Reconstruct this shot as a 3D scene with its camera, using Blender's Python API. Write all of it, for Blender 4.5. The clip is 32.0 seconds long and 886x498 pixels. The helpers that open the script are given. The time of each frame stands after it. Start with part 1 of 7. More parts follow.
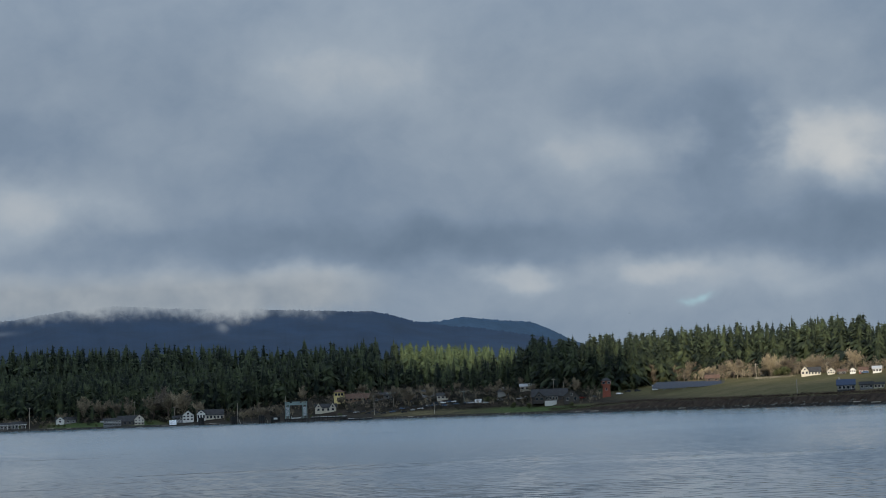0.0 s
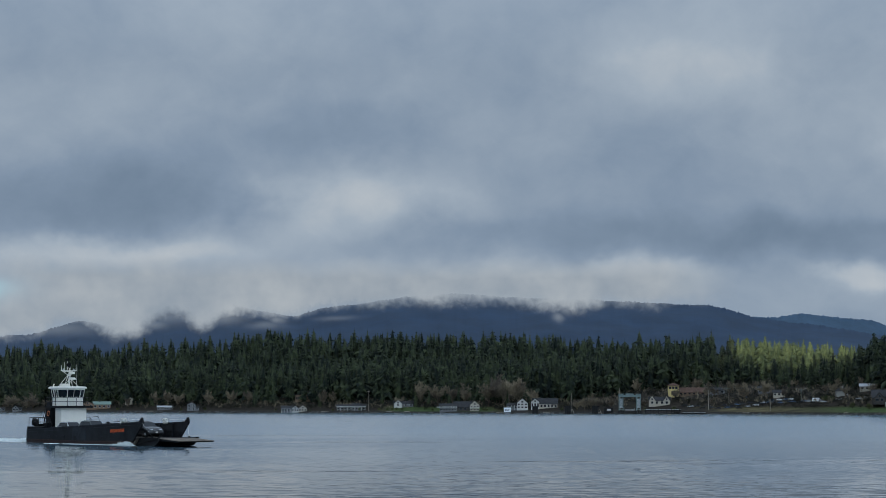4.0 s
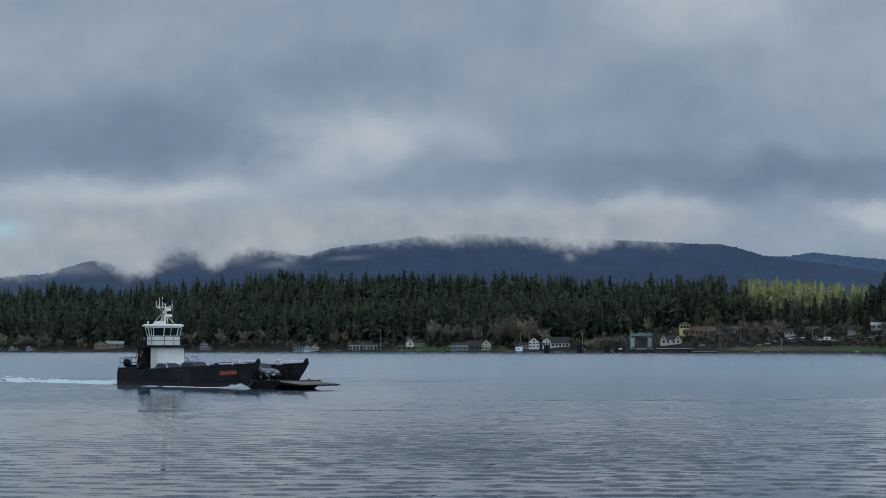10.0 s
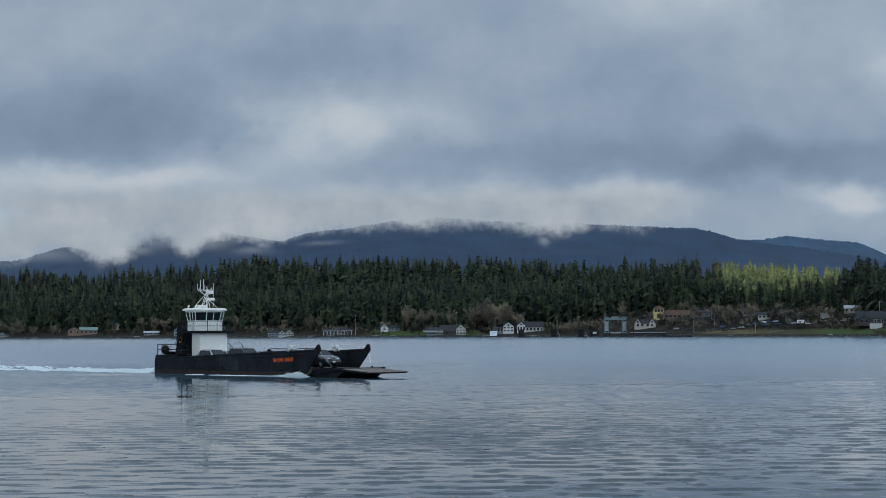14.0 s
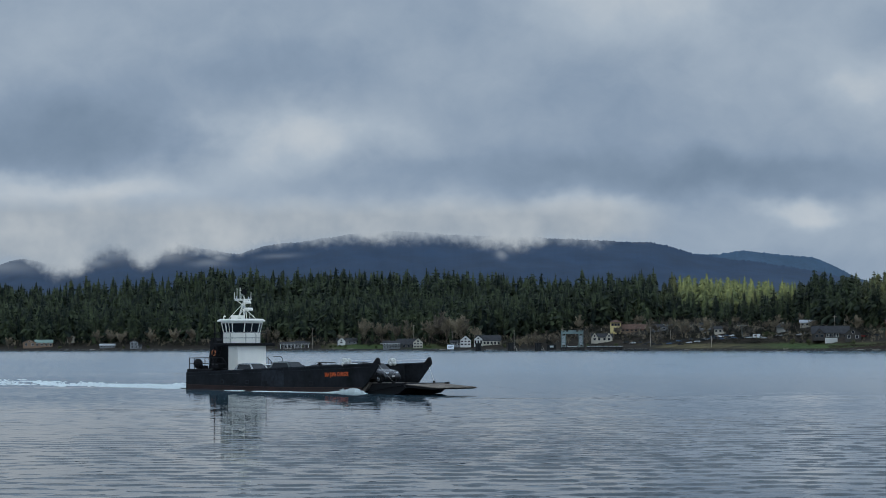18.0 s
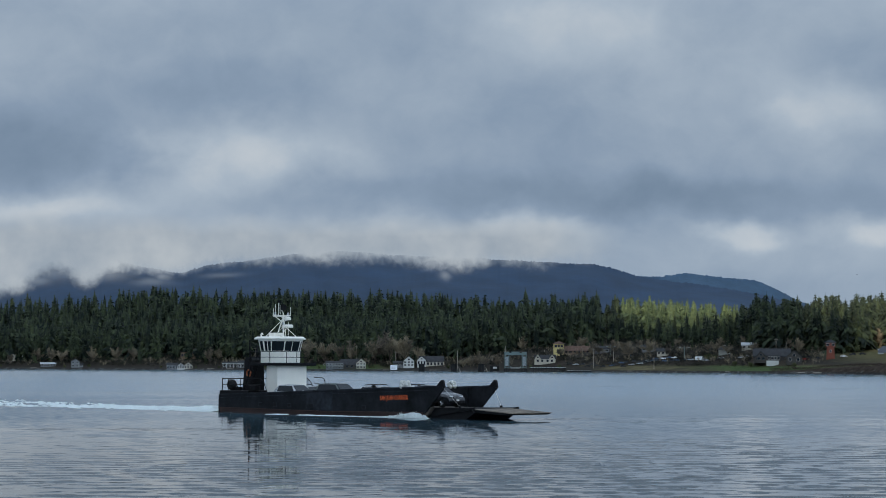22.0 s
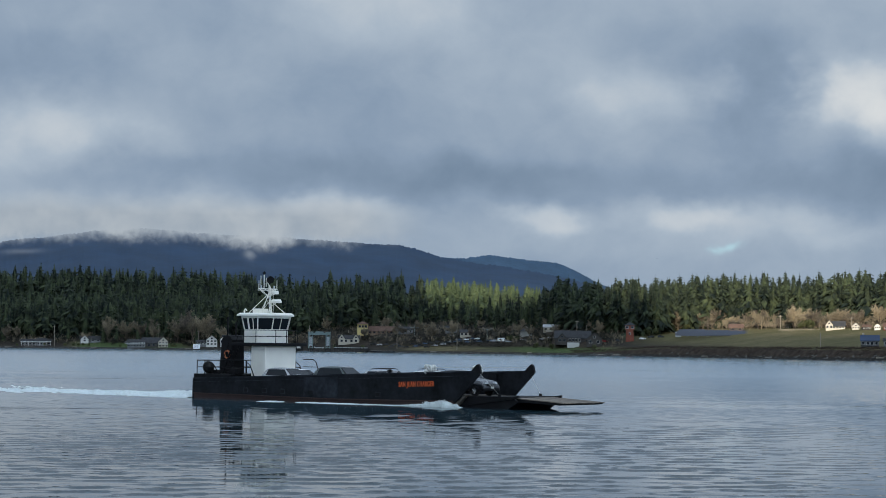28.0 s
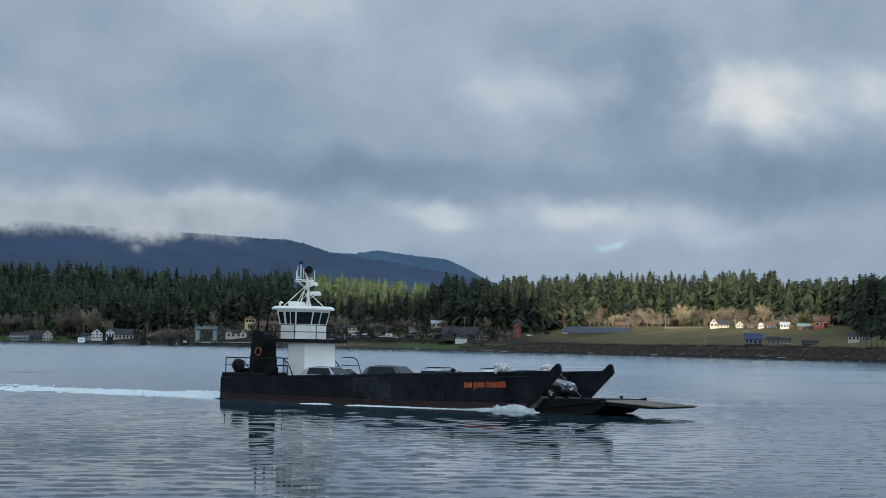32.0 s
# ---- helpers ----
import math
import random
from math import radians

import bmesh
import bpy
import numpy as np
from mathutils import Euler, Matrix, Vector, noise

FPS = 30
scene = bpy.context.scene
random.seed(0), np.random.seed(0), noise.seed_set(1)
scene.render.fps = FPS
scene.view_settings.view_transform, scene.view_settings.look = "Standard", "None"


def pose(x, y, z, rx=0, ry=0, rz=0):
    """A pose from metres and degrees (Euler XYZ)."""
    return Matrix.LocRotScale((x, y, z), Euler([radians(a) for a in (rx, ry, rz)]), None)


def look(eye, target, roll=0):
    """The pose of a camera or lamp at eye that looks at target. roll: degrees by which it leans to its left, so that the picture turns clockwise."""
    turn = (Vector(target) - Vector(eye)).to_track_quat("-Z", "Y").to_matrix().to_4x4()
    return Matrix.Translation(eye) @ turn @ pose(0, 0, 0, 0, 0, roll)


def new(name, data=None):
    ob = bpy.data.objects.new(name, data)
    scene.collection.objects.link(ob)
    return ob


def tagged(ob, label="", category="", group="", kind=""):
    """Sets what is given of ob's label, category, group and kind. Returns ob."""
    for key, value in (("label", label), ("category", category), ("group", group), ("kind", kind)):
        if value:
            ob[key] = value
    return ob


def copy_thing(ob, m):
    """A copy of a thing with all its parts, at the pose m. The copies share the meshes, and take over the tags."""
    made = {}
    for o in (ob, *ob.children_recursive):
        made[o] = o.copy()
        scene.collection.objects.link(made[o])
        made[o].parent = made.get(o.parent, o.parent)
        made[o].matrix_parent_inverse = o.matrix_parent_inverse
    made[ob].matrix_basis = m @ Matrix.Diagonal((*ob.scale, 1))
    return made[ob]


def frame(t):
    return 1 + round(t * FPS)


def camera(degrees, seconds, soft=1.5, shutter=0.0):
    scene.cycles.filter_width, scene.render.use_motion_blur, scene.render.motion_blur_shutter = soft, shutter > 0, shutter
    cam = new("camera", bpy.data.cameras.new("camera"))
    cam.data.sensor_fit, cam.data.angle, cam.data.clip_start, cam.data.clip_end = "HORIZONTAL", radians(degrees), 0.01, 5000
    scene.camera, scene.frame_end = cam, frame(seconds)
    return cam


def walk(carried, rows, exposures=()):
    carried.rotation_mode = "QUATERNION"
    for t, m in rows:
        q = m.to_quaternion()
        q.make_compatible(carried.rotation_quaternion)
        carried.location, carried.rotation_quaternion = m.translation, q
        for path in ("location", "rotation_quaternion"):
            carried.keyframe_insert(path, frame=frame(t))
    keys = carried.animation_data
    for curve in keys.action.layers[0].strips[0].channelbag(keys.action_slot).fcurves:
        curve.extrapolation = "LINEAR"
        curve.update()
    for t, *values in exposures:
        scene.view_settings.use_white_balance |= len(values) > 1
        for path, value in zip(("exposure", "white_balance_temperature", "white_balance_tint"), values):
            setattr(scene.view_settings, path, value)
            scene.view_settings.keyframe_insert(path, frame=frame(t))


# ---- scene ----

# ------------------------------------------------------------------ camera
EYE = (0.0, 0.0, 4.3)
FOV = 26.729
cam = camera(FOV, 32.0, soft=0.75)


def aim(turn, tilt, lean):
    """Handheld on the spot: degrees of turn to the right, tilt upwards and lean."""
    a, b = radians(turn), radians(tilt)
    way = Vector((math.sin(a) * math.cos(b), math.cos(a) * math.cos(b), math.sin(b)))
    return look(EYE, Vector(EYE) + 100 * way, lean)


EXPOSURES = [(0.0, -0.13), (1.0, 0.04), (2.5, 0.03), (6.0, -0.01), (9.0, 0.0), (12.0, 0.0), (12.8, 0.11), (16.0, 0.14), (22.0, 0.16), (27.0, 0.2), (32.0, 0.26)]
walk(cam, [(0, aim(10.723, 4.956, -2.076)), (0.5, aim(9.064, 4.894, -2.005)), (1, aim(7.259, 4.883, -1.724)), (1.5, aim(5.382, 4.892, -1.313)),
        (2, aim(3.604, 4.875, -0.810)), (2.5, aim(2.190, 4.809, -0.493)), (3, aim(1.190, 4.781, -0.240)), (3.5, aim(0.600, 4.868, -0.148)),
        (5.5, aim(-0.002, 4.873, 0.347)), (6, aim(-0.077, 4.637, 0.371)), (6.5, aim(-0.110, 4.357, 0.412)), (7, aim(-0.151, 4.065, 0.408)),
        (7.5, aim(-0.202, 3.818, 0.324)), (8, aim(-0.200, 3.598, 0.338)), (8.5, aim(-0.127, 3.412, 0.250)), (9, aim(-0.033, 3.254, 0.132)),
        (9.5, aim(-0.015, 3.124, 0.090)), (10, aim(0.000, 3.010, -0.000)), (10.5, aim(0.021, 2.897, -0.081)), (11, aim(0.035, 2.785, -0.065)),
        (11.5, aim(0.017, 2.640, -0.124)), (12, aim(0.027, 2.509, -0.188)), (12.5, aim(0.160, 2.451, -0.230)), (13, aim(0.392, 2.477, -0.243)),
        (13.5, aim(0.644, 2.554, -0.247)), (15.5, aim(1.037, 2.441, -0.343)), (16, aim(1.257, 2.428, -0.346)), (16.5, aim(1.531, 2.527, -0.265)),
        (17, aim(1.747, 2.685, -0.273)), (17.5, aim(1.920, 2.837, -0.170)), (18, aim(2.103, 2.950, -0.123)), (18.5, aim(2.324, 2.985, -0.052)),
        (19, aim(2.598, 3.031, -0.047)), (19.5, aim(2.874, 3.079, 0.021)), (20, aim(3.158, 3.118, 0.073)), (20.5, aim(3.413, 3.194, 0.106)),
        (21, aim(3.595, 3.337, 0.134)), (21.5, aim(3.699, 3.499, 0.150)), (22, aim(3.825, 3.585, 0.199)), (22.5, aim(4.050, 3.568, 0.206)),
        (23, aim(4.360, 3.495, 0.259)), (23.5, aim(4.716, 3.409, 0.312)), (24, aim(5.092, 3.281, 0.300)), (24.5, aim(5.453, 3.134, 0.352)),
        (25, aim(5.812, 2.991, 0.289)), (25.5, aim(6.251, 2.860, 0.283)), (27.5, aim(9.268, 2.913, 0.467)), (28, aim(9.818, 3.018, 0.638)),
        (28.5, aim(10.312, 3.045, 0.788)), (29, aim(10.765, 2.974, 0.919)), (29.5, aim(11.176, 2.912, 0.831)), (30, aim(11.562, 2.905, 0.887)),
        (30.5, aim(11.983, 2.933, 0.908)), (31, aim(12.404, 2.975, 0.960)), (31.5, aim(12.823, 2.953, 1.063)), (32, aim(13.241, 2.934, 1.048))], EXPOSURES)

# ------------------------------------------------------------------ world and sun
SUN_AZ, SUN_EL = 197.0, 18.0      # degrees clockwise from the view's north, and up


def calc(tree, op, a, b=None, c=None, clamp=False):
    n = tree.nodes.new("ShaderNodeMath")
    n.operation, n.use_clamp = op, clamp
    for i, v in enumerate((a, b, c)):
        if v is None:
            continue
        if isinstance(v, (int, float)):
            n.inputs[i].default_value = v
        else:
            tree.links.new(v, n.inputs[i])
    return n.outputs[0]


def blend(tree, fac, a, b, mode="MIX"):
    n = tree.nodes.new("ShaderNodeMix")
    n.data_type, n.blend_type = "RGBA", mode
    for i, v in ((0, fac), (6, a), (7, b)):
        if isinstance(v, (int, float, tuple)):
            n.inputs[i].default_value = v if not isinstance(v, tuple) or len(v) == 4 else (*v, 1)
        else:
            tree.links.new(v, n.inputs[i])
    return n.outputs[2]


def ramp(tree, fac, stops, smooth=False):
    n = tree.nodes.new("ShaderNodeValToRGB")
    n.color_ramp.interpolation = "EASE" if smooth else "LINEAR"
    el = n.color_ramp.elements
    while len(el) < len(stops):
        el.new(0.5)
    for e, (p, c) in zip(el, stops):
        e.position = p
        e.color = (*c, 1) if isinstance(c, tuple) else (c, c, c, 1)
    tree.links.new(fac, n.inputs[0])
    return n.outputs[0]


def grain(tree, vector, scale, detail=4.0, rough=0.55, distort=0.0):
    n = tree.nodes.new("ShaderNodeTexNoise")
    n.inputs["Scale"].default_value = scale
    n.inputs["Detail"].default_value = detail
    n.inputs["Roughness"].default_value = rough
    n.inputs["Distortion"].default_value = distort
    if vector is not None:
        tree.links.new(vector, n.inputs["Vector"])
    return n.outputs["Fac"]


# Broken overcast. Each row is one cloud lump or dark belly: azimuth, elevation, half width, half height, brightness.
CLOUDS = [
    (-2.6, 6.35, 3.0, 1.15, 0.30), (-5.6, 5.2, 2.4, 0.6, 0.10), (-10.4, 6.2, 5.6, 1.15, -0.20), (-1.2, 8.5, 4.0, 0.8, -0.10),
    (-10.8, 9.2, 4.5, 1.3, 0.07), (-10.2, 4.62, 5.2, 0.52, 0.26), (-12.0, 3.5, 4.5, 0.6, 0.16), (1.6, 3.85, 6.6, 0.62, 0.30), (7.0, 4.22, 1.9, 0.36, 0.14),
    (6.4, 5.35, 7.5, 0.62, -0.13), (7.8, 10.2, 3.3, 1.25, 0.17), (2.3, 8.5, 2.6, 0.9, 0.08), (-5.5, 11.6, 4.5, 1.2, 0.05),
    (13.3, 3.95, 1.5, 0.42, 0.27), (17.3, 4.12, 1.9, 0.48, 0.28), (20.6, 3.65, 3.2, 0.5, 0.17), (15.2, 3.2, 5.0, 0.6, 0.10),
    (22.7, 7.8, 2.2, 1.0, 0.42), (23.6, 6.7, 1.0, 0.7, 0.18), (26.6, 7.7, 1.6, 1.0, 0.28), (15.9, 7.75, 2.0, 0.85, 0.20), (12.4, 8.6, 2.6, 0.8, 0.06),
    (9.5, 11.8, 7.0, 2.6, 0.06), (19.3, 8.0, 1.3, 2.0, -0.14), (23.2, 5.15, 5.0, 0.85, -0.20), (12.6, 5.0, 4.8, 0.7, -0.11), (19.0, 10.6, 4.0, 0.8, 0.06),
]
world = bpy.data.worlds.new("sky")
scene.world = world
world.use_nodes = True
wt = world.node_tree
wt.nodes.clear()
away = wt.nodes.new("ShaderNodeTexCoord").outputs["Generated"]
sep = wt.nodes.new("ShaderNodeSeparateXYZ")
wt.links.new(away, sep.inputs[0])
sx, sy, sz = sep.outputs
az = calc(wt, "MULTIPLY", calc(wt, "ARCTAN2", sx, sy), 57.2958)
el = calc(wt, "MULTIPLY", calc(wt, "ARCSINE", sz), 57.2958)
flat = wt.nodes.new("ShaderNodeCombineXYZ")
wt.links.new(az, flat.inputs[0])
wt.links.new(calc(wt, "MULTIPLY", el, 1.25), flat.inputs[1])
lumps = grain(wt, flat.outputs[0], 0.16, 6.0, 0.55, 0.2)
wisps = grain(wt, flat.outputs[0], 0.55, 6.0, 0.58, 0.4)


def drift(scale, seed, rough):
    """Noise of its own place, centred on nought, by which the outlines of the clouds are torn."""
    shift = wt.nodes.new("ShaderNodeVectorMath")
    shift.operation = "ADD"
    shift.inputs[1].default_value = (seed, 2 * seed, 0)
    wt.links.new(flat.outputs[0], shift.inputs[0])
    return calc(wt, "SUBTRACT", grain(wt, shift.outputs[0], scale, 4.0, rough, 0.1), 0.5)


az_w = calc(wt, "ADD", az, calc(wt, "MULTIPLY", drift(0.38, 31.0, 0.55), 4.2))
el_w = calc(wt, "ADD", el, calc(wt, "MULTIPLY", drift(0.45, 57.0, 0.48), 1.6))
total = calc(wt, "ADD", calc(wt, "MULTIPLY", calc(wt, "SUBTRACT", lumps, 0.5), 0.40), calc(wt, "MULTIPLY", calc(wt, "SUBTRACT", wisps, 0.5), 0.16))
total = calc(wt, "ADD", total, 0.45)
for ca, ce, wa, we, amp in CLOUDS:
    da = calc(wt, "DIVIDE", calc(wt, "SUBTRACT", az_w, ca), wa)
    de = calc(wt, "DIVIDE", calc(wt, "SUBTRACT", el_w, ce), we)
    d2 = calc(wt, "ADD", calc(wt, "MULTIPLY", da, da), calc(wt, "MULTIPLY", de, de))
    total = calc(wt, "ADD", total, calc(wt, "MULTIPLY", calc(wt, "EXPONENT", calc(wt, "MULTIPLY", calc(wt, "POWER", d2, 1.35), -1.0)), amp))
cloud = ramp(wt, total, [(0.10, (0.118, 0.175, 0.252)), (0.38, (0.216, 0.286, 0.382)), (0.62, (0.342, 0.41, 0.488)), (1.0, (0.66, 0.67, 0.66))])
air = wt.nodes.new("ShaderNodeTexSky")
air.sky_type, air.sun_disc = "NISHITA", False
air.sun_elevation, air.sun_rotation = radians(SUN_EL), radians(SUN_AZ)
clear = blend(wt, 0.65, blend(wt, 1.0, air.outputs[0], (0.10, 0.10, 0.10), "MULTIPLY"), (0.25, 0.52, 0.72))
# Small blue gaps low in the overcast
gap = None
for ca, ce, wa, we in ((-13.7, 3.55, 1.5, 0.42), (18.4, 3.15, 0.55, 0.14)):
    da = calc(wt, "DIVIDE", calc(wt, "SUBTRACT", az_w, ca), wa)
    de = calc(wt, "DIVIDE", calc(wt, "SUBTRACT", el_w, ce), we)
    d2 = calc(wt, "ADD", calc(wt, "MULTIPLY", da, da), calc(wt, "MULTIPLY", de, de))
    g = calc(wt, "EXPONENT", calc(wt, "MULTIPLY", d2, -1.2))
    gap = g if gap is None else calc(wt, "MAXIMUM", gap, g)
sky_colour = blend(wt, calc(wt, "MULTIPLY", gap, 0.7), cloud, clear)
# The overcast is thinner and brighter round the hidden sun, behind the camera, and overhead
south = calc(wt, "MULTIPLY", calc(wt, "SUBTRACT", -0.05, sy), 1.0, clamp=True)
bright = calc(wt, "ADD", 1.0, calc(wt, "MULTIPLY", south, 3.4))
bright = calc(wt, "ADD", bright, calc(wt, "MULTIPLY", calc(wt, "SUBTRACT", sz, 0.18, clamp=True), 1.7))
ground_fade = calc(wt, "ADD", 0.25, calc(wt, "MULTIPLY", calc(wt, "GREATER_THAN", sz, -0.01), 0.75))
bg = wt.nodes.new("ShaderNodeBackground")
wt.links.new(sky_colour, bg.inputs[0])
wt.links.new(calc(wt, "MULTIPLY", bright, ground_fade), bg.inputs[1])
wt.links.new(bg.outputs[0], wt.nodes.new("ShaderNodeOutputWorld").inputs[0])

sun = new("sun", bpy.data.lights.new("sun", "SUN"))
sun.data.energy, sun.data.angle, sun.data.color = 5.0, radians(0.53), (1.0, 0.90, 0.74)
SUN_WAY = Vector((math.sin(radians(SUN_AZ)) * math.cos(radians(SUN_EL)), math.cos(radians(SUN_AZ)) * math.cos(radians(SUN_EL)), math.sin(radians(SUN_EL))))
sun.matrix_world = look(800 * SUN_WAY, (0, 0, 0))

# ------------------------------------------------------------------ materials
def material(name, colour, rough=0.7, metal=0.0, vary=0.25, scale=3.0, bump=0.15, fine=25.0, second=None, spread=0.0, ior=1.45):
    """A surface with large stains and fine grain. second: the colour that the stains lean to; spread: how far single pieces differ."""
    m = bpy.data.materials.new(name)
    m.use_nodes = True
    t = m.node_tree
    b = t.nodes["Principled BSDF"]
    where = t.nodes.new("ShaderNodeTexCoord").outputs["Object"]
    big, small = grain(t, where, scale, 4.0), grain(t, where, fine, 3.0)
    mix = calc(t, "ADD", calc(t, "MULTIPLY", big, 0.65), calc(t, "MULTIPLY", small, 0.35))
    dark = tuple(c * (1 - vary) for c in colour)
    light = tuple(min(1.0, c * (1 + vary)) for c in (second or colour))
    col = ramp(t, mix, [(0.32, dark), (0.68, light)])
    if spread:
        r = t.nodes.new("ShaderNodeObjectInfo").outputs["Random"]
        k = calc(t, "ADD", 1 - spread, calc(t, "MULTIPLY", r, 2 * spread))
        hsv = t.nodes.new("ShaderNodeHueSaturation")
        t.links.new(k, hsv.inputs["Value"])
        t.links.new(col, hsv.inputs["Color"])
        col = hsv.outputs[0]
    t.links.new(col, b.inputs["Base Color"])
    t.links.new(calc(t, "ADD", rough - 0.08, calc(t, "MULTIPLY", small, 0.16), clamp=True), b.inputs["Roughness"])
    b.inputs["Metallic"].default_value = metal
    b.inputs["IOR"].default_value = ior
    if bump:
        bn = t.nodes.new("ShaderNodeBump")
        bn.inputs["Strength"].default_value, bn.inputs["Distance"].default_value = bump, 0.02
        t.links.new(small, bn.inputs["Height"])
        t.links.new(bn.outputs[0], b.inputs["Normal"])
    return m


def foliage(name, dark, light, tone=0.09):
    """Leaves: tone by stand (tens of metres), by tree, and by clump."""
    m = bpy.data.materials.new(name)
    m.use_nodes = True
    t = m.node_tree
    b = t.nodes["Principled BSDF"]
    g = t.nodes.new("ShaderNodeNewGeometry")
    stand = grain(t, g.outputs["Position"], tone, 4.0, 0.65)
    k = calc(t, "ADD", calc(t, "MULTIPLY", stand, 0.88), calc(t, "MULTIPLY", g.outputs["Random Per Island"], 0.18))
    t.links.new(ramp(t, k, [(0.42, dark), (0.95, light)]), b.inputs["Base Color"])
    b.inputs["Roughness"].default_value = 0.75
    b.inputs["Specular IOR Level"].default_value = 0.15
    return m


WATER = bpy.data.materials.new("sea_water")
WATER.use_nodes = True
t_ = WATER.node_tree
b_ = t_.nodes["Principled BSDF"]
b_.inputs["IOR"].default_value = 1.36
w_ = t_.nodes.new("ShaderNodeTexCoord").outputs["Object"]
# wind ripples too fine to model roughen the open channel; the water inshore is smoother
len_ = t_.nodes.new("ShaderNodeVectorMath")
len_.operation = "LENGTH"
t_.links.new(w_, len_.inputs[0])
open_ = t_.nodes.new("ShaderNodeMapRange")
open_.inputs[1].default_value, open_.inputs[2].default_value = 110.0, 380.0
open_.inputs[3].default_value, open_.inputs[4].default_value = 0.02, 0.10
t_.links.new(len_.outputs["Value"], open_.inputs[0])
t_.links.new(open_.outputs[0], b_.inputs["Roughness"])
# dark base colour nearby, paled with distance in place of the brighter reflected sky
sky_lift_ = t_.nodes.new("ShaderNodeMapRange")
sky_lift_.inputs[1].default_value, sky_lift_.inputs[2].default_value = 95.0, 340.0
t_.links.new(len_.outputs["Value"], sky_lift_.inputs[0])
lift_mix_ = calc(t_, "MULTIPLY", sky_lift_.outputs[0], calc(t_, "ADD", 0.7, calc(t_, "MULTIPLY", grain(t_, w_, 0.02, 3.0), 0.6)), clamp=True)
t_.links.new(blend(t_, lift_mix_, (0.007, 0.026, 0.034), (0.146, 0.234, 0.300)), b_.inputs["Base Color"])
st_ = t_.nodes.new("ShaderNodeMapping")
st_.inputs["Scale"].default_value = (0.6, 1.5, 1.0)
t_.links.new(w_, st_.inputs[0])
rip_ = grain(t_, st_.outputs[0], 1.5, 5.0, 0.62, 0.3)
swell_ = grain(t_, st_.outputs[0], 0.18, 3.0, 0.5)
patch_ = ramp(t_, grain(t_, w_, 0.012, 3.0, 0.55), [(0.38, 0.3), (0.62, 0.9)])
bn_ = t_.nodes.new("ShaderNodeBump")
bn_.inputs["Distance"].default_value = 0.002
t_.links.new(patch_, bn_.inputs["Strength"])
t_.links.new(calc(t_, "ADD", rip_, calc(t_, "MULTIPLY", swell_, 0.6)), bn_.inputs["Height"])
# seen low over the water, the near slopes of the ripples are what shows: they lean towards the south
lanes_ = t_.nodes.new("ShaderNodeMapping")
lanes_.inputs["Scale"].default_value = (0.006, 0.03, 1.0)
t_.links.new(w_, lanes_.inputs[0])
lane_ = ramp(t_, grain(t_, lanes_.outputs[0], 1.0, 4.0, 0.6, 0.4), [(0.36, 0.72), (0.6, 1.0)])
far_ = t_.nodes.new("ShaderNodeMapRange")
far_.inputs[1].default_value, far_.inputs[2].default_value = 72.0, 190.0
far_.inputs[3].default_value, far_.inputs[4].default_value = 0.0, 0.058
t_.links.new(len_.outputs["Value"], far_.inputs[0])
seam_ = t_.nodes.new("ShaderNodeMapping")
seam_.inputs["Scale"].default_value = (0.011, 0.05, 1.0)
seam_.inputs["Location"].default_value = (3.0, 7.0, 0.0)
t_.links.new(w_, seam_.inputs[0])
lane_ = calc(t_, "MULTIPLY", lane_, ramp(t_, grain(t_, seam_.outputs[0], 1.0, 5.0, 0.6, 0.3), [(0.34, 0.45), (0.43, 1.0)]))
fleck_ = t_.nodes.new("ShaderNodeMapping")
fleck_.inputs["Scale"].default_value = (0.9, 2.2, 1.0)
t_.links.new(w_, fleck_.inputs[0])
lane_ = calc(t_, "MULTIPLY", lane_, ramp(t_, grain(t_, fleck_.outputs[0], 1.0, 2.0, 0.5), [(0.30, 0.25), (0.62, 1.0)]))
lane_ = calc(t_, "MULTIPLY", lane_, 1.3)
lean_ = t_.nodes.new("ShaderNodeCombineXYZ")
t_.links.new(calc(t_, "MULTIPLY", calc(t_, "MULTIPLY", far_.outputs[0], lane_), -1.0), lean_.inputs[1])
tip_ = t_.nodes.new("ShaderNodeVectorMath")
tip_.operation = "ADD"
t_.links.new(bn_.outputs[0], tip_.inputs[0])
t_.links.new(lean_.outputs[0], tip_.inputs[1])
unit_ = t_.nodes.new("ShaderNodeVectorMath")
unit_.operation = "NORMALIZE"
t_.links.new(tip_.outputs[0], unit_.inputs[0])
t_.links.new(unit_.outputs[0], b_.inputs["Normal"])

CONIFER = foliage("conifer_needles", (0.0080, 0.0135, 0.0105), (0.112, 0.136, 0.060))
TWIGS = foliage("bare_twigs", (0.095, 0.078, 0.064), (0.56, 0.46, 0.29), 0.05)
# lighter copy of the conifer colour, with sunlight painted in for the lit crowns
SUNLIT_FIR = foliage("sunlit_fir_needles", (0.042, 0.060, 0.030), (0.175, 0.215, 0.092))
BANK_TWIGS = foliage("bank_bramble", (0.042, 0.026, 0.021), (0.105, 0.066, 0.046), 0.05)
THICKET = foliage("thicket_leaves", (0.014, 0.015, 0.011), (0.075, 0.066, 0.040), 0.05)
SHRUB = foliage("shrub_leaves", (0.05, 0.06, 0.025), (0.15, 0.14, 0.06), 0.1)
BARK = material("bark", (0.09, 0.065, 0.05), 0.9, scale=0.8, fine=6)
# blue distance haze is mixed into both ridge colours, more for the farther one
HAZED_HILL = material("far_forest_hazed", (0.016, 0.037, 0.071), 0.95, vary=0.28, scale=0.012, fine=0.11, bump=0)
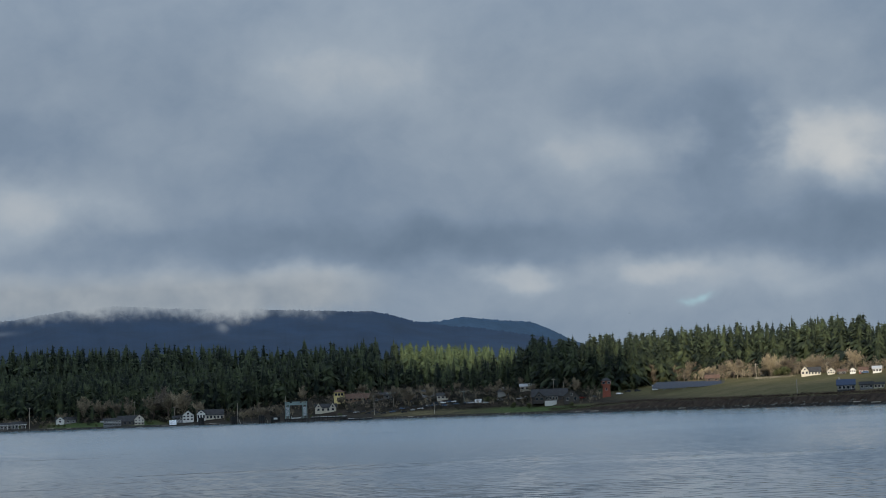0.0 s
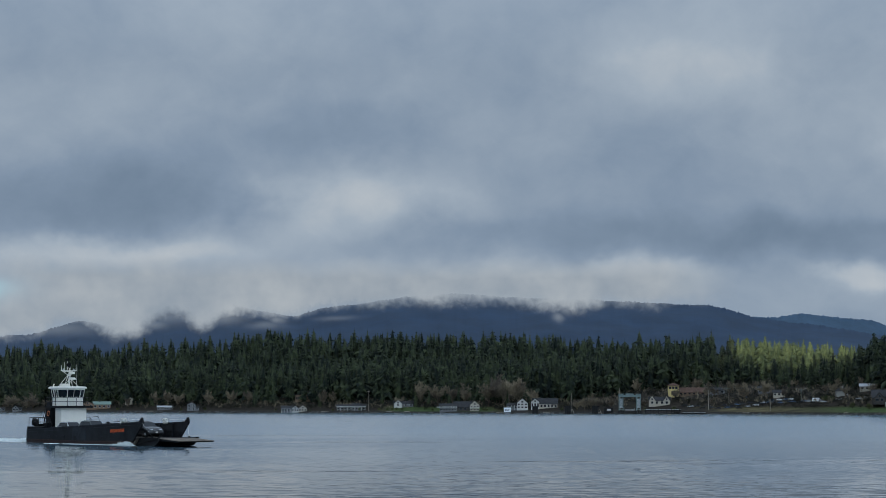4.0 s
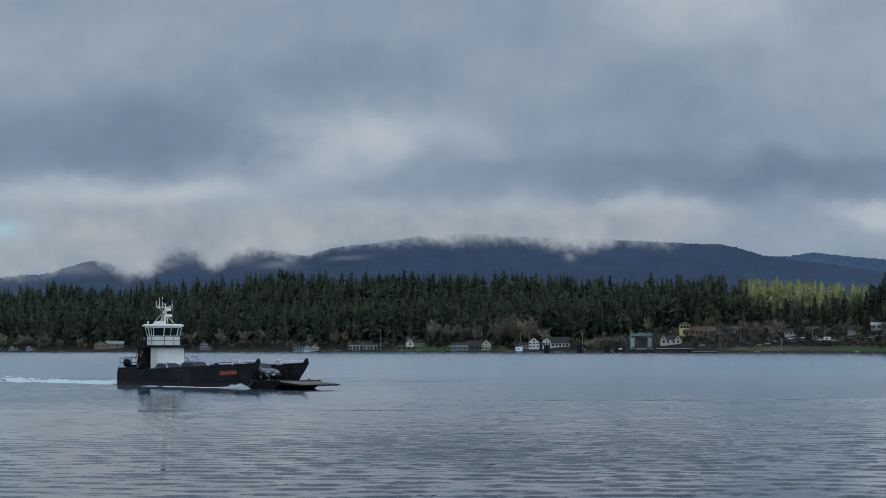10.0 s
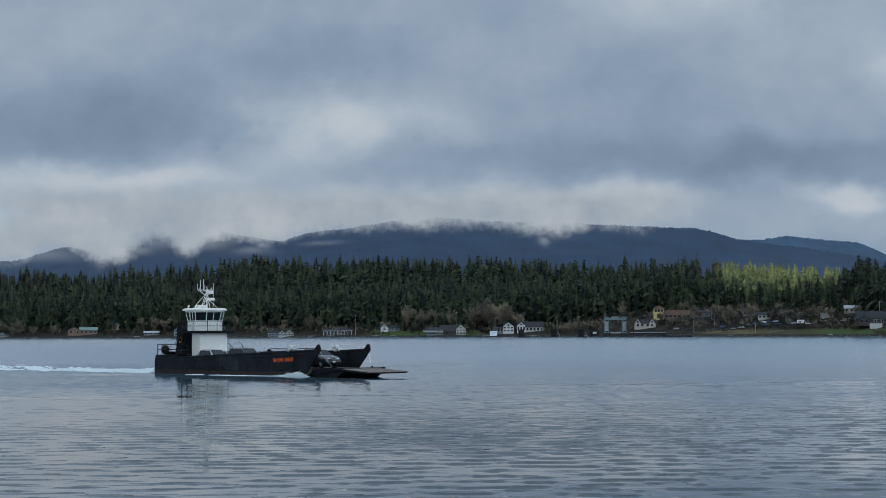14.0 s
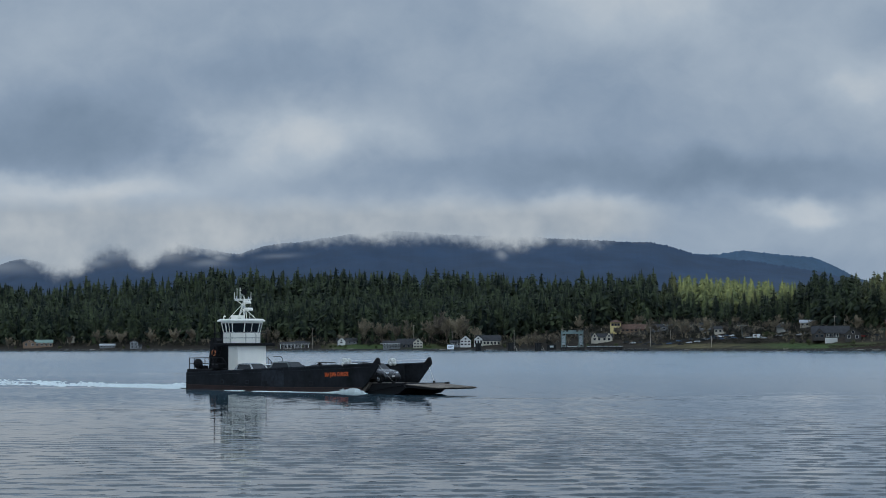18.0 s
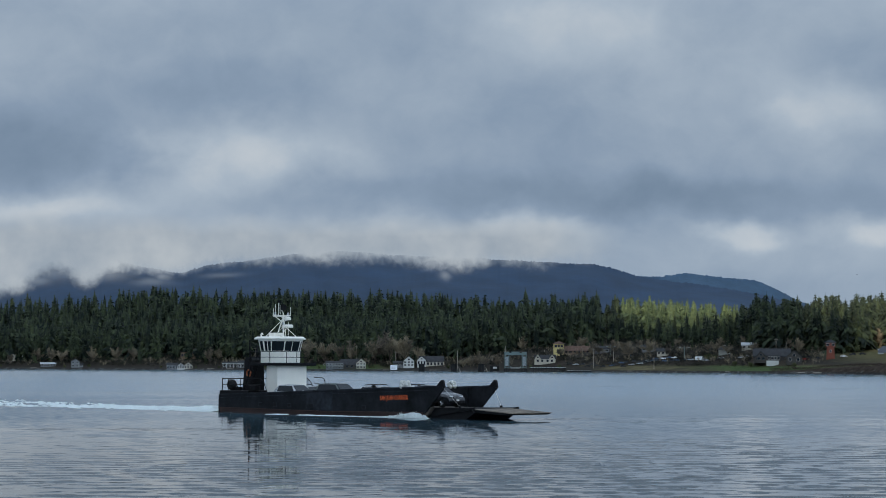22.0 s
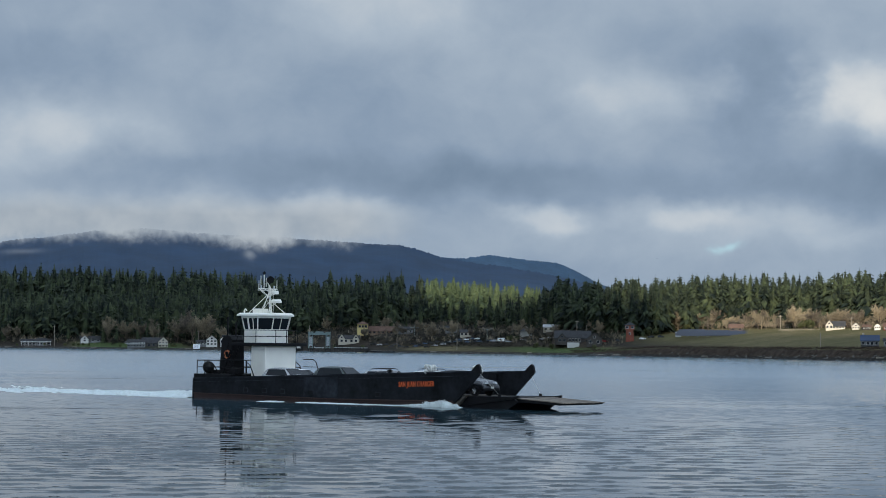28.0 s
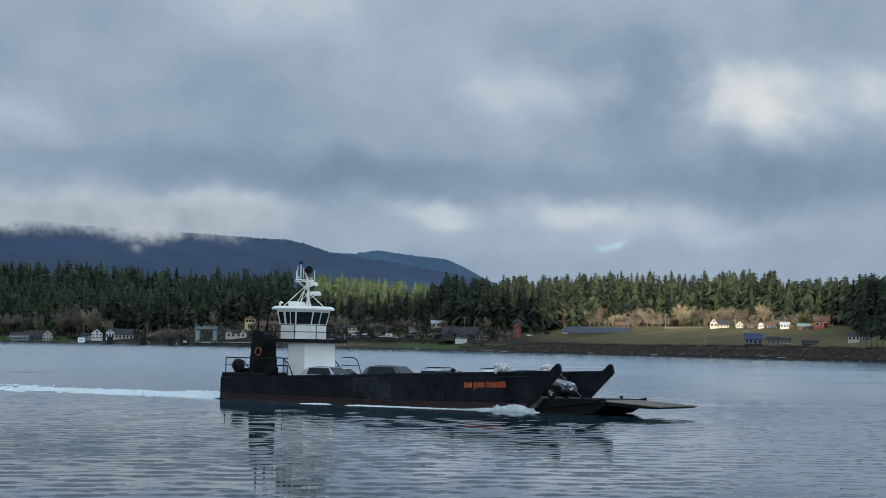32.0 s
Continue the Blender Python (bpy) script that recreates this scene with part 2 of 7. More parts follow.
HAZED_FARHILL = material("farther_forest_hazed", (0.038, 0.072, 0.112), 0.95, vary=0.25, scale=0.012, fine=0.11, bump=0)
WHITE = material("white_paint", (0.58, 0.57, 0.53), 0.5, vary=0.05, scale=0.6, fine=9)
BOAT_WHITE = material("boat_white_paint", (0.90, 0.87, 0.78), 0.4, vary=0.05, scale=0.9, fine=14, bump=0.05)
CREAM = material("cream_siding", (0.48, 0.43, 0.34), 0.65, vary=0.1, scale=0.4)
YELLOW = material("yellow_stucco", (0.62, 0.49, 0.21), 0.75, vary=0.1, scale=0.4)
TAN = material("cedar_siding", (0.20, 0.128, 0.080), 0.75, vary=0.2, scale=0.5)
GREY = material("grey_siding", (0.17, 0.175, 0.18), 0.7, vary=0.15, scale=0.5)
SLATE = material("dark_shingles", (0.046, 0.046, 0.048), 0.95, vary=0.3, scale=0.5, fine=4, ior=1.2)
BROWN_ROOF = material("brown_shingles", (0.115, 0.072, 0.055), 0.95, vary=0.3, scale=0.5, fine=4, ior=1.2)
GREEN_ROOF = material("green_metal_roof", (0.16, 0.24, 0.20), 0.5, vary=0.15, scale=0.5)
BLUE_ROOF = material("blue_metal_roof", (0.014, 0.032, 0.075), 0.6, vary=0.15, scale=0.5)
LIGHT_ROOF = material("pale_metal_roof", (0.38, 0.39, 0.40), 0.5, vary=0.1, scale=0.5)
RED = material("red_barn_boards", (0.21, 0.058, 0.034), 0.75, vary=0.2, scale=0.5)
GLASS = material("window_glass", (0.012, 0.016, 0.02), 0.08, vary=0.1, scale=1.0, bump=0, ior=1.33)
STEEL = material("painted_green_steel", (0.18, 0.235, 0.225), 0.5, metal=0.2, vary=0.15, scale=0.6)
TIMBER = material("tarred_timber", (0.012, 0.011, 0.010), 0.85, vary=0.3, scale=0.8)
POLE = material("weathered_pole", (0.30, 0.26, 0.21), 0.85, vary=0.2, scale=1.0)
STONE = material("shore_rock", (0.085, 0.08, 0.073), 0.9, vary=0.4, scale=0.6, fine=4, spread=0.4)
CONCRETE = material("concrete", (0.45, 0.45, 0.43), 0.85, vary=0.15, scale=0.4)
PANEL = material("solar_panel", (0.010, 0.014, 0.028), 0.4, vary=0.1, scale=0.6, bump=0)
HULL = material("black_hull_paint", (0.0035, 0.0035, 0.004), 0.48, vary=0.55, scale=0.55, fine=3.0, second=(0.015, 0.017, 0.020), ior=1.2)
SCUFF = material("scuffed_hull_plate", (0.008, 0.009, 0.011), 0.5, vary=0.6, scale=0.9, fine=3.0, second=(0.026, 0.030, 0.037), ior=1.22)
BOOT = material("rusty_red_bottom_paint", (0.042, 0.021, 0.017), 0.7, vary=0.35, scale=1.2, fine=9)
BLACK = material("black_paint", (0.008, 0.008, 0.009), 0.55, vary=0.3, scale=1.5, ior=1.25)
DECK = material("worn_steel_deck", (0.10, 0.085, 0.07), 0.75, vary=0.35, scale=1.2, fine=10)
PLANK = material("weathered_ramp_planks", (0.20, 0.165, 0.13), 0.85, vary=0.35, scale=1.0, fine=12, spread=0.25)
ORANGE = material("orange_lettering", (0.75, 0.13, 0.035), 0.6, vary=0.1, scale=2)
RING = material("orange_ring", (0.42, 0.13, 0.05), 0.6, vary=0.1, scale=4)
RUBBER = material("black_rubber", (0.012, 0.012, 0.012), 0.85, vary=0.2, scale=3)
ROPE = material("pale_rope", (0.62, 0.62, 0.58), 0.9, vary=0.2, scale=8)
FOAM = material("sea_foam", (0.70, 0.76, 0.75), 0.85, vary=0.12, scale=1.2, fine=6)
CHROME = material("bright_metal", (0.6, 0.6, 0.6), 0.25, metal=0.9, vary=0.1)
LAMP_GLASS = material("headlight_glass", (0.6, 0.62, 0.64), 0.12, vary=0.1)
FEATHER = material("black_feathers", (0.012, 0.011, 0.012), 0.6, vary=0.3, scale=6)


def car_paint(name, colour):
    m = material(name, colour, 0.28, metal=0.35, vary=0.05, scale=2, bump=0)
    m.node_tree.nodes["Principled BSDF"].inputs["Coat Weight"].default_value = 0.6
    return m


PAINT = {k: car_paint(k + "_car_paint", c) for k, c in {
    "silver": (0.45, 0.46, 0.47), "charcoal": (0.036, 0.038, 0.042), "white": (0.75, 0.75, 0.74), "blue": (0.06, 0.10, 0.17),
    "green": (0.05, 0.07, 0.066), "black": (0.02, 0.02, 0.022), "red": (0.30, 0.03, 0.025), "bronze": (0.16, 0.13, 0.10)}.items()}

SIGN_WHITE = material("white_sign_board", (0.85, 0.86, 0.86), 0.5, vary=0.03, scale=1.0)
# dark boards; on the bungalow this colour paints in the porch shade
DARKWALL = material("dark_boards_porch_shade", (0.055, 0.048, 0.042), 0.8, vary=0.2, scale=0.5)

# ------------------------------------------------------------------ helpers for shapes
def link_mesh(name, verts, faces, mats, parent=None, label="", smooth=False, index=None):
    me = bpy.data.meshes.new(name)
    me.from_pydata(verts, [], faces)
    for m in mats if isinstance(mats, (list, tuple)) else [mats]:
        me.materials.append(m)
    if index is not None:
        me.polygons.foreach_set("material_index", index)
    if smooth:
        me.polygons.foreach_set("use_smooth", [True] * len(me.polygons))
    ob = new(name, me)
    ob.parent = parent
    if label:
        ob["label"] = label
    return ob


def part(name, bm, mat, parent=None, label="", smooth=False):
    me = bpy.data.meshes.new(name)
    bmesh.ops.recalc_face_normals(bm, faces=bm.faces)
    bm.to_mesh(me)
    bm.free()
    me.materials.append(mat)
    if smooth:
        me.polygons.foreach_set("use_smooth", [True] * len(me.polygons))
    ob = new(name, me)
    ob.parent = parent
    if label:
        ob["label"] = label
    return ob


def thing(name, label, category, m=None, group="", kind=""):
    ob = new(name)
    ob.empty_display_size = 0.2
    if m is not None:
        ob.matrix_basis = m
    return tagged(ob, label, category, group, kind)


def box(bm, x0, x1, y0, y1, z0, z1, bevel=0.0):
    m = Matrix.Translation(((x0 + x1) / 2, (y0 + y1) / 2, (z0 + z1) / 2)) @ Matrix.Diagonal((x1 - x0, y1 - y0, z1 - z0, 1))
    r = bmesh.ops.create_cube(bm, size=1.0, matrix=m)
    if bevel:
        es = {e for v in r["verts"] for e in v.link_edges}
        bmesh.ops.bevel(bm, geom=list(es), offset=bevel, segments=1, affect="EDGES", profile=0.5)
    return bm


def rod(bm, a, b, r0, r1=None, seg=6):
    a, b = Vector(a), Vector(b)
    d = b - a
    m = Matrix.Translation((a + b) / 2) @ d.to_track_quat("Z", "Y").to_matrix().to_4x4()
    bmesh.ops.create_cone(bm, cap_ends=True, segments=seg, radius1=r0, radius2=r0 if r1 is None else r1, depth=d.length, matrix=m)
    return bm


def tube(bm, pts, r, seg=6):
    for a, b in zip(pts, pts[1:]):
        rod(bm, a, b, r, seg=seg)
    return bm


def ball(bm, c, r, scale=(1, 1, 1), seg=10):
    bmesh.ops.create_uvsphere(bm, u_segments=seg, v_segments=max(5, seg * 2 // 3), radius=r, matrix=Matrix.Translation(c) @ Matrix.Diagonal((*scale, 1)))
    return bm


def prism(bm, outline, y0, y1):
    """A solid from an outline in x and z, pulled from y0 to y1."""
    a = [bm.verts.new((x, y0, z)) for x, z in outline]
    b = [bm.verts.new((x, y1, z)) for x, z in outline]
    bm.faces.new(a)
    bm.faces.new(b[::-1])
    n = len(a)
    for i in range(n):
        bm.faces.new((a[i], b[i], b[(i + 1) % n], a[(i + 1) % n]))
    return bm


def B():
    return bmesh.new()


# ------------------------------------------------------------------ the lie of the land, by azimuth from the camera and metres inland
SHORE_AZ = (-180, -60, -30, -13, 0, 7, 13, 17, 20.5, 24, 26.5, 30, 40, 60, 180)
SHORE_D = (2300, 2200, 1950, 1720, 1500, 1385, 1240, 1110, 980, 880, 790, 720, 640, 600, 600)
TOP_AZ = (-30, -13.4, -12, -10, -8.5, -6.6, -5, -3.2, -1, 1.2, 3.7, 5.5, 7.7, 8.9, 10.6, 12.3, 13.5, 14.3, 15.3, 17, 19, 20.4, 21.5, 23.3, 24.5, 26.5, 40)
TOP_EL = (1.8, 1.83, 1.98, 1.86, 2.08, 2.12, 2.44, 2.34, 2.42, 2.36, 2.3, 2.14, 2.25, 2.26, 2.13, 1.9, 1.72, 1.9, 2.05, 2.25, 2.34, 2.24, 2.34, 2.42, 2.44, 2.4, 2.3)


def smooth01(x):
    x = np.clip(x, 0, 1)
    return x * x * (3 - 2 * x)


def shore(a):
    return np.interp(a, SHORE_AZ, SHORE_D)


def ripple2(x, y, seed=0):
    """Cheap smooth noise, about -1 to 1, on arrays."""
    r = np.random.RandomState(seed)
    out = 0
    for k in range(6):
        ang, f, ph = r.uniform(0, 6.28), 2 ** (k * 0.6), r.uniform(0, 6.28)
        out = out + np.sin((x * np.cos(ang) + y * np.sin(ang)) * f + ph) / f ** 0.8
    return out / 2.4


def land_z(a, s):
    """Height of the ground at azimuth a (degrees) and s metres behind the waterline; arrays or numbers."""
    a, s = np.asarray(a, float), np.asarray(s, float)
    d = shore(a) + s
    left = np.interp(s, (-400, -60, 0, 6, 30, 60, 100, 200), (-6, -2.5, 0, 1.4, 2.2, 6.5, 12, 21))
    mid = np.interp(s, (-400, -60, 0, 8, 40, 60, 100, 200), (-6, -2.5, 0, 1.8, 4.2, 8, 15, 25))
    right = np.interp(s, (-400, -60, 0, 9, 14, 60, 190, 230), (-6, -2.5, 0, 4.6, 5.4, 7.4, 16.6, 19.4))
    w1, w2 = smooth01((a - 4) / 4), smooth01((a - 13.5) / 3.5)
    near = (left * (1 - w1) + mid * w1) * (1 - w2) + right * w2
    crest_s = 350
    crest = 4.3 + (shore(a) + crest_s) * np.tan(np.radians(np.interp(a, TOP_AZ, TOP_EL))) - (31 + 6 * w2)
    s0 = 200 + 30 * w2
    k = smooth01((s - s0) / (crest_s - s0))
    z = near * (1 - k) + crest * k
    z = np.where(s > crest_s, crest - (s - crest_s) * 0.03, z)
    z = np.maximum(z, np.where(s > 300, 8.0, -10.0))
    return z + np.clip(s / 40, 0, 1) * 0.5 * ripple2(d * np.sin(np.radians(a)) * 0.03, d * np.cos(np.radians(a)) * 0.03, 5)


def spot(a, s, sink=0.0):
    """The place on the ground, as x, y, z."""
    d = float(shore(a)) + s
    return (d * math.sin(radians(a)), d * math.cos(radians(a)), float(land_z(a, s)) - sink)


def facing(a, s, turn=0.0, sink=0.0):
    """A pose on the ground whose -y side looks back over the water to the camera."""
    x, y, z = spot(a, s, sink)
    return pose(x, y, z, 0, 0, -a + turn)


# ground: one sheet from under the water to beyond the hills
def build_ground():
    azs = np.concatenate([np.arange(-180, -24, 6), np.arange(-24, 38, 0.2), np.arange(38, 180.1, 6)])
    ss = np.concatenate([np.array([-400, -60, -20, -5]), np.arange(0, 24, 2.0), np.arange(24, 120, 6), np.arange(120, 420, 15), np.array([460, 560, 700, 1000, 1500, 2300, 3200])])
    A, S = np.meshgrid(azs, ss, indexing="ij")
    D = shore(A) + S
    Z = land_z(A, S)
    V = np.stack([D * np.sin(np.radians(A)), D * np.cos(np.radians(A)), Z], -1).reshape(-1, 3)
    n, m = len(azs), len(ss)
    faces, idx = [], []
    for i in range(n - 1):
        for j in range(m - 1):
            faces.append((i * m + j, i * m + j + 1, (i + 1) * m + j + 1, (i + 1) * m + j))
    ob = link_mesh("ground", V.tolist(), faces, GROUND, smooth=True)
    return tagged(ob, "winter grass, brown banks and shingle along the island shore", "ground", kind="structure")


def ground_material():
    m = bpy.data.materials.new("shore_ground")
    m.use_nodes = True
    t = m.node_tree
    b = t.nodes["Principled BSDF"]
    g = t.nodes.new("ShaderNodeNewGeometry")
    pos = g.outputs["Position"]
    sep = t.nodes.new("ShaderNodeSeparateXYZ")
    t.links.new(pos, sep.inputs[0])
    n1, n2 = grain(t, pos, 0.02, 5.0, 0.6), grain(t, pos, 0.25, 4.0, 0.6)
    mixn = calc(t, "ADD", calc(t, "MULTIPLY", n1, 0.6), calc(t, "MULTIPLY", n2, 0.4))
    grass = ramp(t, mixn, [(0.3, (0.060, 0.060, 0.026)), (0.5, (0.098, 0.085, 0.038)), (0.7, (0.152, 0.120, 0.064))])
    earth = ramp(t, n2, [(0.3, (0.026, 0.019, 0.014)), (0.7, (0.075, 0.055, 0.040))])
    shingle = ramp(t, grain(t, pos, 1.2, 3.0), [(0.3, (0.012, 0.011, 0.010)), (0.7, (0.050, 0.046, 0.040))])
    steep = t.nodes.new("ShaderNodeSeparateXYZ")
    t.links.new(g.outputs["Normal"], steep.inputs[0])
    bank = calc(t, "MULTIPLY", calc(t, "SUBTRACT", 0.975, steep.outputs[2]), 25.0, clamp=True)
    low = calc(t, "MULTIPLY", calc(t, "SUBTRACT", calc(t, "ADD", 1.3, calc(t, "MULTIPLY", n2, 0.8)), sep.outputs[2]), 2.0, clamp=True)
    # brown brush and litter under the houses; mown grass only on the eastern shore and field
    lawn = calc(t, "MULTIPLY", calc(t, "ADD", calc(t, "SUBTRACT", sep.outputs[0], 210.0), calc(t, "MULTIPLY", calc(t, "SUBTRACT", n1, 0.5), 420.0)), 0.012, clamp=True)
    low_lawn = calc(t, "MULTIPLY", calc(t, "SUBTRACT", calc(t, "ADD", 4.6, calc(t, "MULTIPLY", n1, 3.0)), sep.outputs[2]), 0.6, clamp=True)
    east = calc(t, "MULTIPLY", calc(t, "SUBTRACT", sep.outputs[0], 325.0), 0.03, clamp=True)
    lawn = calc(t, "MAXIMUM", calc(t, "MULTIPLY", lawn, low_lawn), east)
    # greener mown grass: the slope by the car park and the garden of the long pale house
    garden = calc(t, "SUBTRACT", 1.0, calc(t, "DIVIDE", calc(t, "ABSOLUTE", calc(t, "SUBTRACT", sep.outputs[0], 8.0)), 55.0), clamp=True)
    garden = calc(t, "MULTIPLY", calc(t, "MULTIPLY", garden, 3.0, clamp=True), low_lawn)
    slope = calc(t, "MULTIPLY", calc(t, "MULTIPLY", calc(t, "SUBTRACT", sep.outputs[0], 245.0), 0.03, clamp=True), calc(t, "MULTIPLY", calc(t, "SUBTRACT", 335.0, sep.outputs[0]), 0.03, clamp=True))
    mown = calc(t, "MAXIMUM", garden, calc(t, "MULTIPLY", slope, low_lawn))
    lawn = calc(t, "MAXIMUM", lawn, mown)
    grass = blend(t, mown, grass, ramp(t, n2, [(0.3, (0.034, 0.058, 0.018)), (0.7, (0.072, 0.100, 0.034))]))
    litter = ramp(t, n2, [(0.3, (0.014, 0.012, 0.009)), (0.7, (0.042, 0.034, 0.024))])
    col = blend(t, low, blend(t, bank, blend(t, lawn, litter, grass), earth), shingle)
    t.links.new(col, b.inputs["Base Color"])
    b.inputs["Roughness"].default_value = 0.95
    b.inputs["Specular IOR Level"].default_value = 0.1
    bn = t.nodes.new("ShaderNodeBump")
    bn.inputs["Strength"].default_value, bn.inputs["Distance"].default_value = 0.6, 0.4
    t.links.new(n2, bn.inputs["Height"])
    t.links.new(bn.outputs[0], b.inputs["Normal"])
    return m


GROUND = ground_material()
build_ground()


# water: one rippled sheet, fine where the camera looks down on it
def build_water():
    rad = [0.02, 8.0]
    while rad[-1] < 43:
        rad.append(rad[-1] * 1.1)
    while rad[-1] < 110:
        rad.append(rad[-1] * 1.0012)
    while rad[-1] < 150:
        rad.append(rad[-1] * 1.0017)
    while rad[-1] < 270:
        rad.append(rad[-1] * 1.0026)
    while rad[-1] < 1150:
        rad.append(rad[-1] * 1.0045)
    while rad[-1] < 4800:
        rad.append(rad[-1] * 1.12)
    rad = np.array(rad)
    azs = np.radians(np.concatenate([np.arange(-180, -16, 4), np.arange(-16, 30, 0.18), np.arange(30, 180, 5), [180.0]]))
    R, A = np.meshgrid(rad, azs, indexing="ij")
    X, Y = R * np.sin(A), R * np.cos(A)
    rs = np.random.RandomState(11)
    Z = np.zeros_like(X)
    step = np.interp(R, (109, 111, 149, 151, 269, 271), (0.0012, 0.0017, 0.0017, 0.0026, 0.0026, 0.0045)) * R
    chop = np.clip(1.95 - R / 82.0 + 0.6 * ripple2(X * 0.03, Y * 0.045, 3), 0.10, 1)
    chop = chop * np.interp(np.degrees(A), (-12, -6, 4, 13, 20), (0.65, 0.85, 1.0, 0.85, 0.38)) * np.interp(R, (200, 270), (1, 0))
    field = np.zeros_like(X)
    for k in range(34):                       # wind chop: short crests, drifting groups
        lam = 0.5 * (2.0 / 0.5) ** rs.rand()
        ang = rs.normal(1.57, 0.31)
        c, s_ = np.cos(ang), np.sin(ang)
        along, across = X * c + Y * s_, -X * s_ + Y * c
        wob = 0.7 * np.sin(across / (lam * 1.3) + rs.uniform(0, 6.28))
        group = 0.75 + 0.5 * np.sin(along / (lam * rs.uniform(2.0, 4.0)) + across / (lam * 3.0) + rs.uniform(0, 6.28))
        fade = np.clip(lam / (step * 4.0) - 0.5, 0, 1)
        field += fade * group * (lam / 0.9) ** 0.4 * np.sin(along * 6.2832 / lam + wob + rs.uniform(0, 6.28))
    field *= 0.29
    Z += (chop * 0.019) * np.exp(3.5 * (np.clip(field, -2.5, 1.72) - 1.5))      # crests sharpen, troughs lie flat
    for k in range(26):                       # the open channel: low longer chop
        lam = 3.0 * (24.0 / 3.0) ** rs.rand()
        ang = rs.normal(1.5, 0.35)
        across = -X * np.sin(ang) + Y * np.cos(ang)
        ph = (X * np.cos(ang) + Y * np.sin(ang)) * 6.2832 / lam + rs.uniform(0, 6.28) + 1.3 * np.sin(across / (lam * 0.9) + rs.uniform(0, 6.28)) + 0.8 * np.sin(across / (lam * 0.37) + rs.uniform(0, 6.28))
        fade = np.clip(lam / (step * 6.0) - 0.6, 0, 1) * np.clip((R - 25 * lam) / (25 * lam), 0.12, 1) * np.clip(2.2 - lam / (step * 6), 0.1, 1)
        Z += fade * 0.0011 * lam * np.sin(ph + 0.5 * np.sin(ph))
    Z *= np.clip((1150 - R) / 250, 0, 1)
    V = np.stack([X, Y, Z], -1).reshape(-1, 3)
    n, m = len(rad), len(azs)
    i, j = np.meshgrid(np.arange(n - 1), np.arange(m - 1), indexing="ij")
    F = np.stack([i * m + j, i * m + j + 1, (i + 1) * m + j + 1, (i + 1) * m + j], -1).reshape(-1, 4)
    me = bpy.data.meshes.new("water")
    me.vertices.add(len(V))
    me.vertices.foreach_set("co", V.ravel())
    me.loops.add(F.size)
    me.loops.foreach_set("vertex_index", F.ravel())
    me.polygons.add(len(F))
    me.polygons.foreach_set("loop_start", np.arange(0, F.size, 4))
    me.polygons.foreach_set("use_smooth", np.ones(len(F), bool))
    me.update(calc_edges=True)
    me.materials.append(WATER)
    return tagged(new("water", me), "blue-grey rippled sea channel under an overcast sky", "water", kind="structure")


water = build_water()

# mountains behind the island, their tops in the cloud
RIDGE_AZ = (-26, -20, -13.4, -12, -10.7, -9.5, -8.35, -7.7, -7, -6.2, -5.3, -4.15, -3.4, -2.3, -0.8, 0.8, 2.9, 4.3, 5.5, 7.4, 8.6, 9.7, 10.6, 12, 13.2, 14.0, 15, 18)
RIDGE_EL = (1.5, 1.7, 2.07, 2.2, 2.62, 2.4, 2.95, 3.2, 2.85, 3.2, 2.95, 2.76, 3.06, 3.15, 3.4, 3.5, 3.35, 3.35, 3.26, 3.16, 3.11, 2.78, 2.62, 2.45, 2.25, 2.05, 1.8, 0.9)
FAR_AZ = (7, 8.6, 9.7, 10.6, 11.4, 12.0, 12.7, 13.35, 13.9, 14.6, 15.6, 18)
FAR_EL = (2.2, 2.55, 2.74, 2.74, 2.87, 2.74, 2.66, 2.64, 2.36, 2.02, 1.6, 0.9)


def build_ridge(name, d_top, d_foot, azs, els, mat, label, seed):
    A = np.arange(azs[0], azs[-1], 0.03)
    depth = np.linspace(0, 1, 34)
    AA, T = np.meshgrid(A, depth, indexing="ij")
    r = np.random.RandomState(seed)
    jag = np.interp(AA, A, r.normal(0, 0.011, len(A)) + 0.02 * np.abs(np.sin(A * 31)) * r.rand(len(A)))
    k = np.hanning(31) / np.hanning(31).sum()
    line = np.convolve(np.pad(np.interp(A, azs, els), 15, mode="edge"), k, mode="valid") + 0.02 * ripple2(A * 6, A * 0, seed)
    el_top = np.interp(AA, A, line) + jag * (T > 0.97)
    folds = ripple2(AA * 1.6, T * 4, seed) * 22 * np.sin(np.pi * T)
    D = d_foot + (d_top - d_foot) * T + folds * 3
    top = 4.3 + d_top * np.tan(np.radians(el_top))
    Z = 10 + (top - 10) * T ** 1.15 + folds * 0.35 + 6 * ripple2(AA * 0.9, T * 7, seed + 1) * np.sin(np.pi * T)
    V = np.stack([D * np.sin(np.radians(AA)), D * np.cos(np.radians(AA)), Z], -1).reshape(-1, 3)
    n, m = AA.shape
    i, j = np.meshgrid(np.arange(n - 1), np.arange(m - 1), indexing="ij")
    F = np.stack([i * m + j, i * m + j + 1, (i + 1) * m + j + 1, (i + 1) * m + j], -1).reshape(-1, 4)
    ob = link_mesh(name, V.tolist(), F.tolist(), mat, smooth=True)
    return tagged(ob, label, "mountain", kind="structure")


build_ridge("mountain", 4000, 2900, RIDGE_AZ, RIDGE_EL, HAZED_HILL, "dark blue forested mountain ridge with its top in cloud", 3)
build_ridge("far_mountain", 4600, 4050, FAR_AZ, FAR_EL, HAZED_FARHILL, "hazy blue distant mountain ridge", 8)


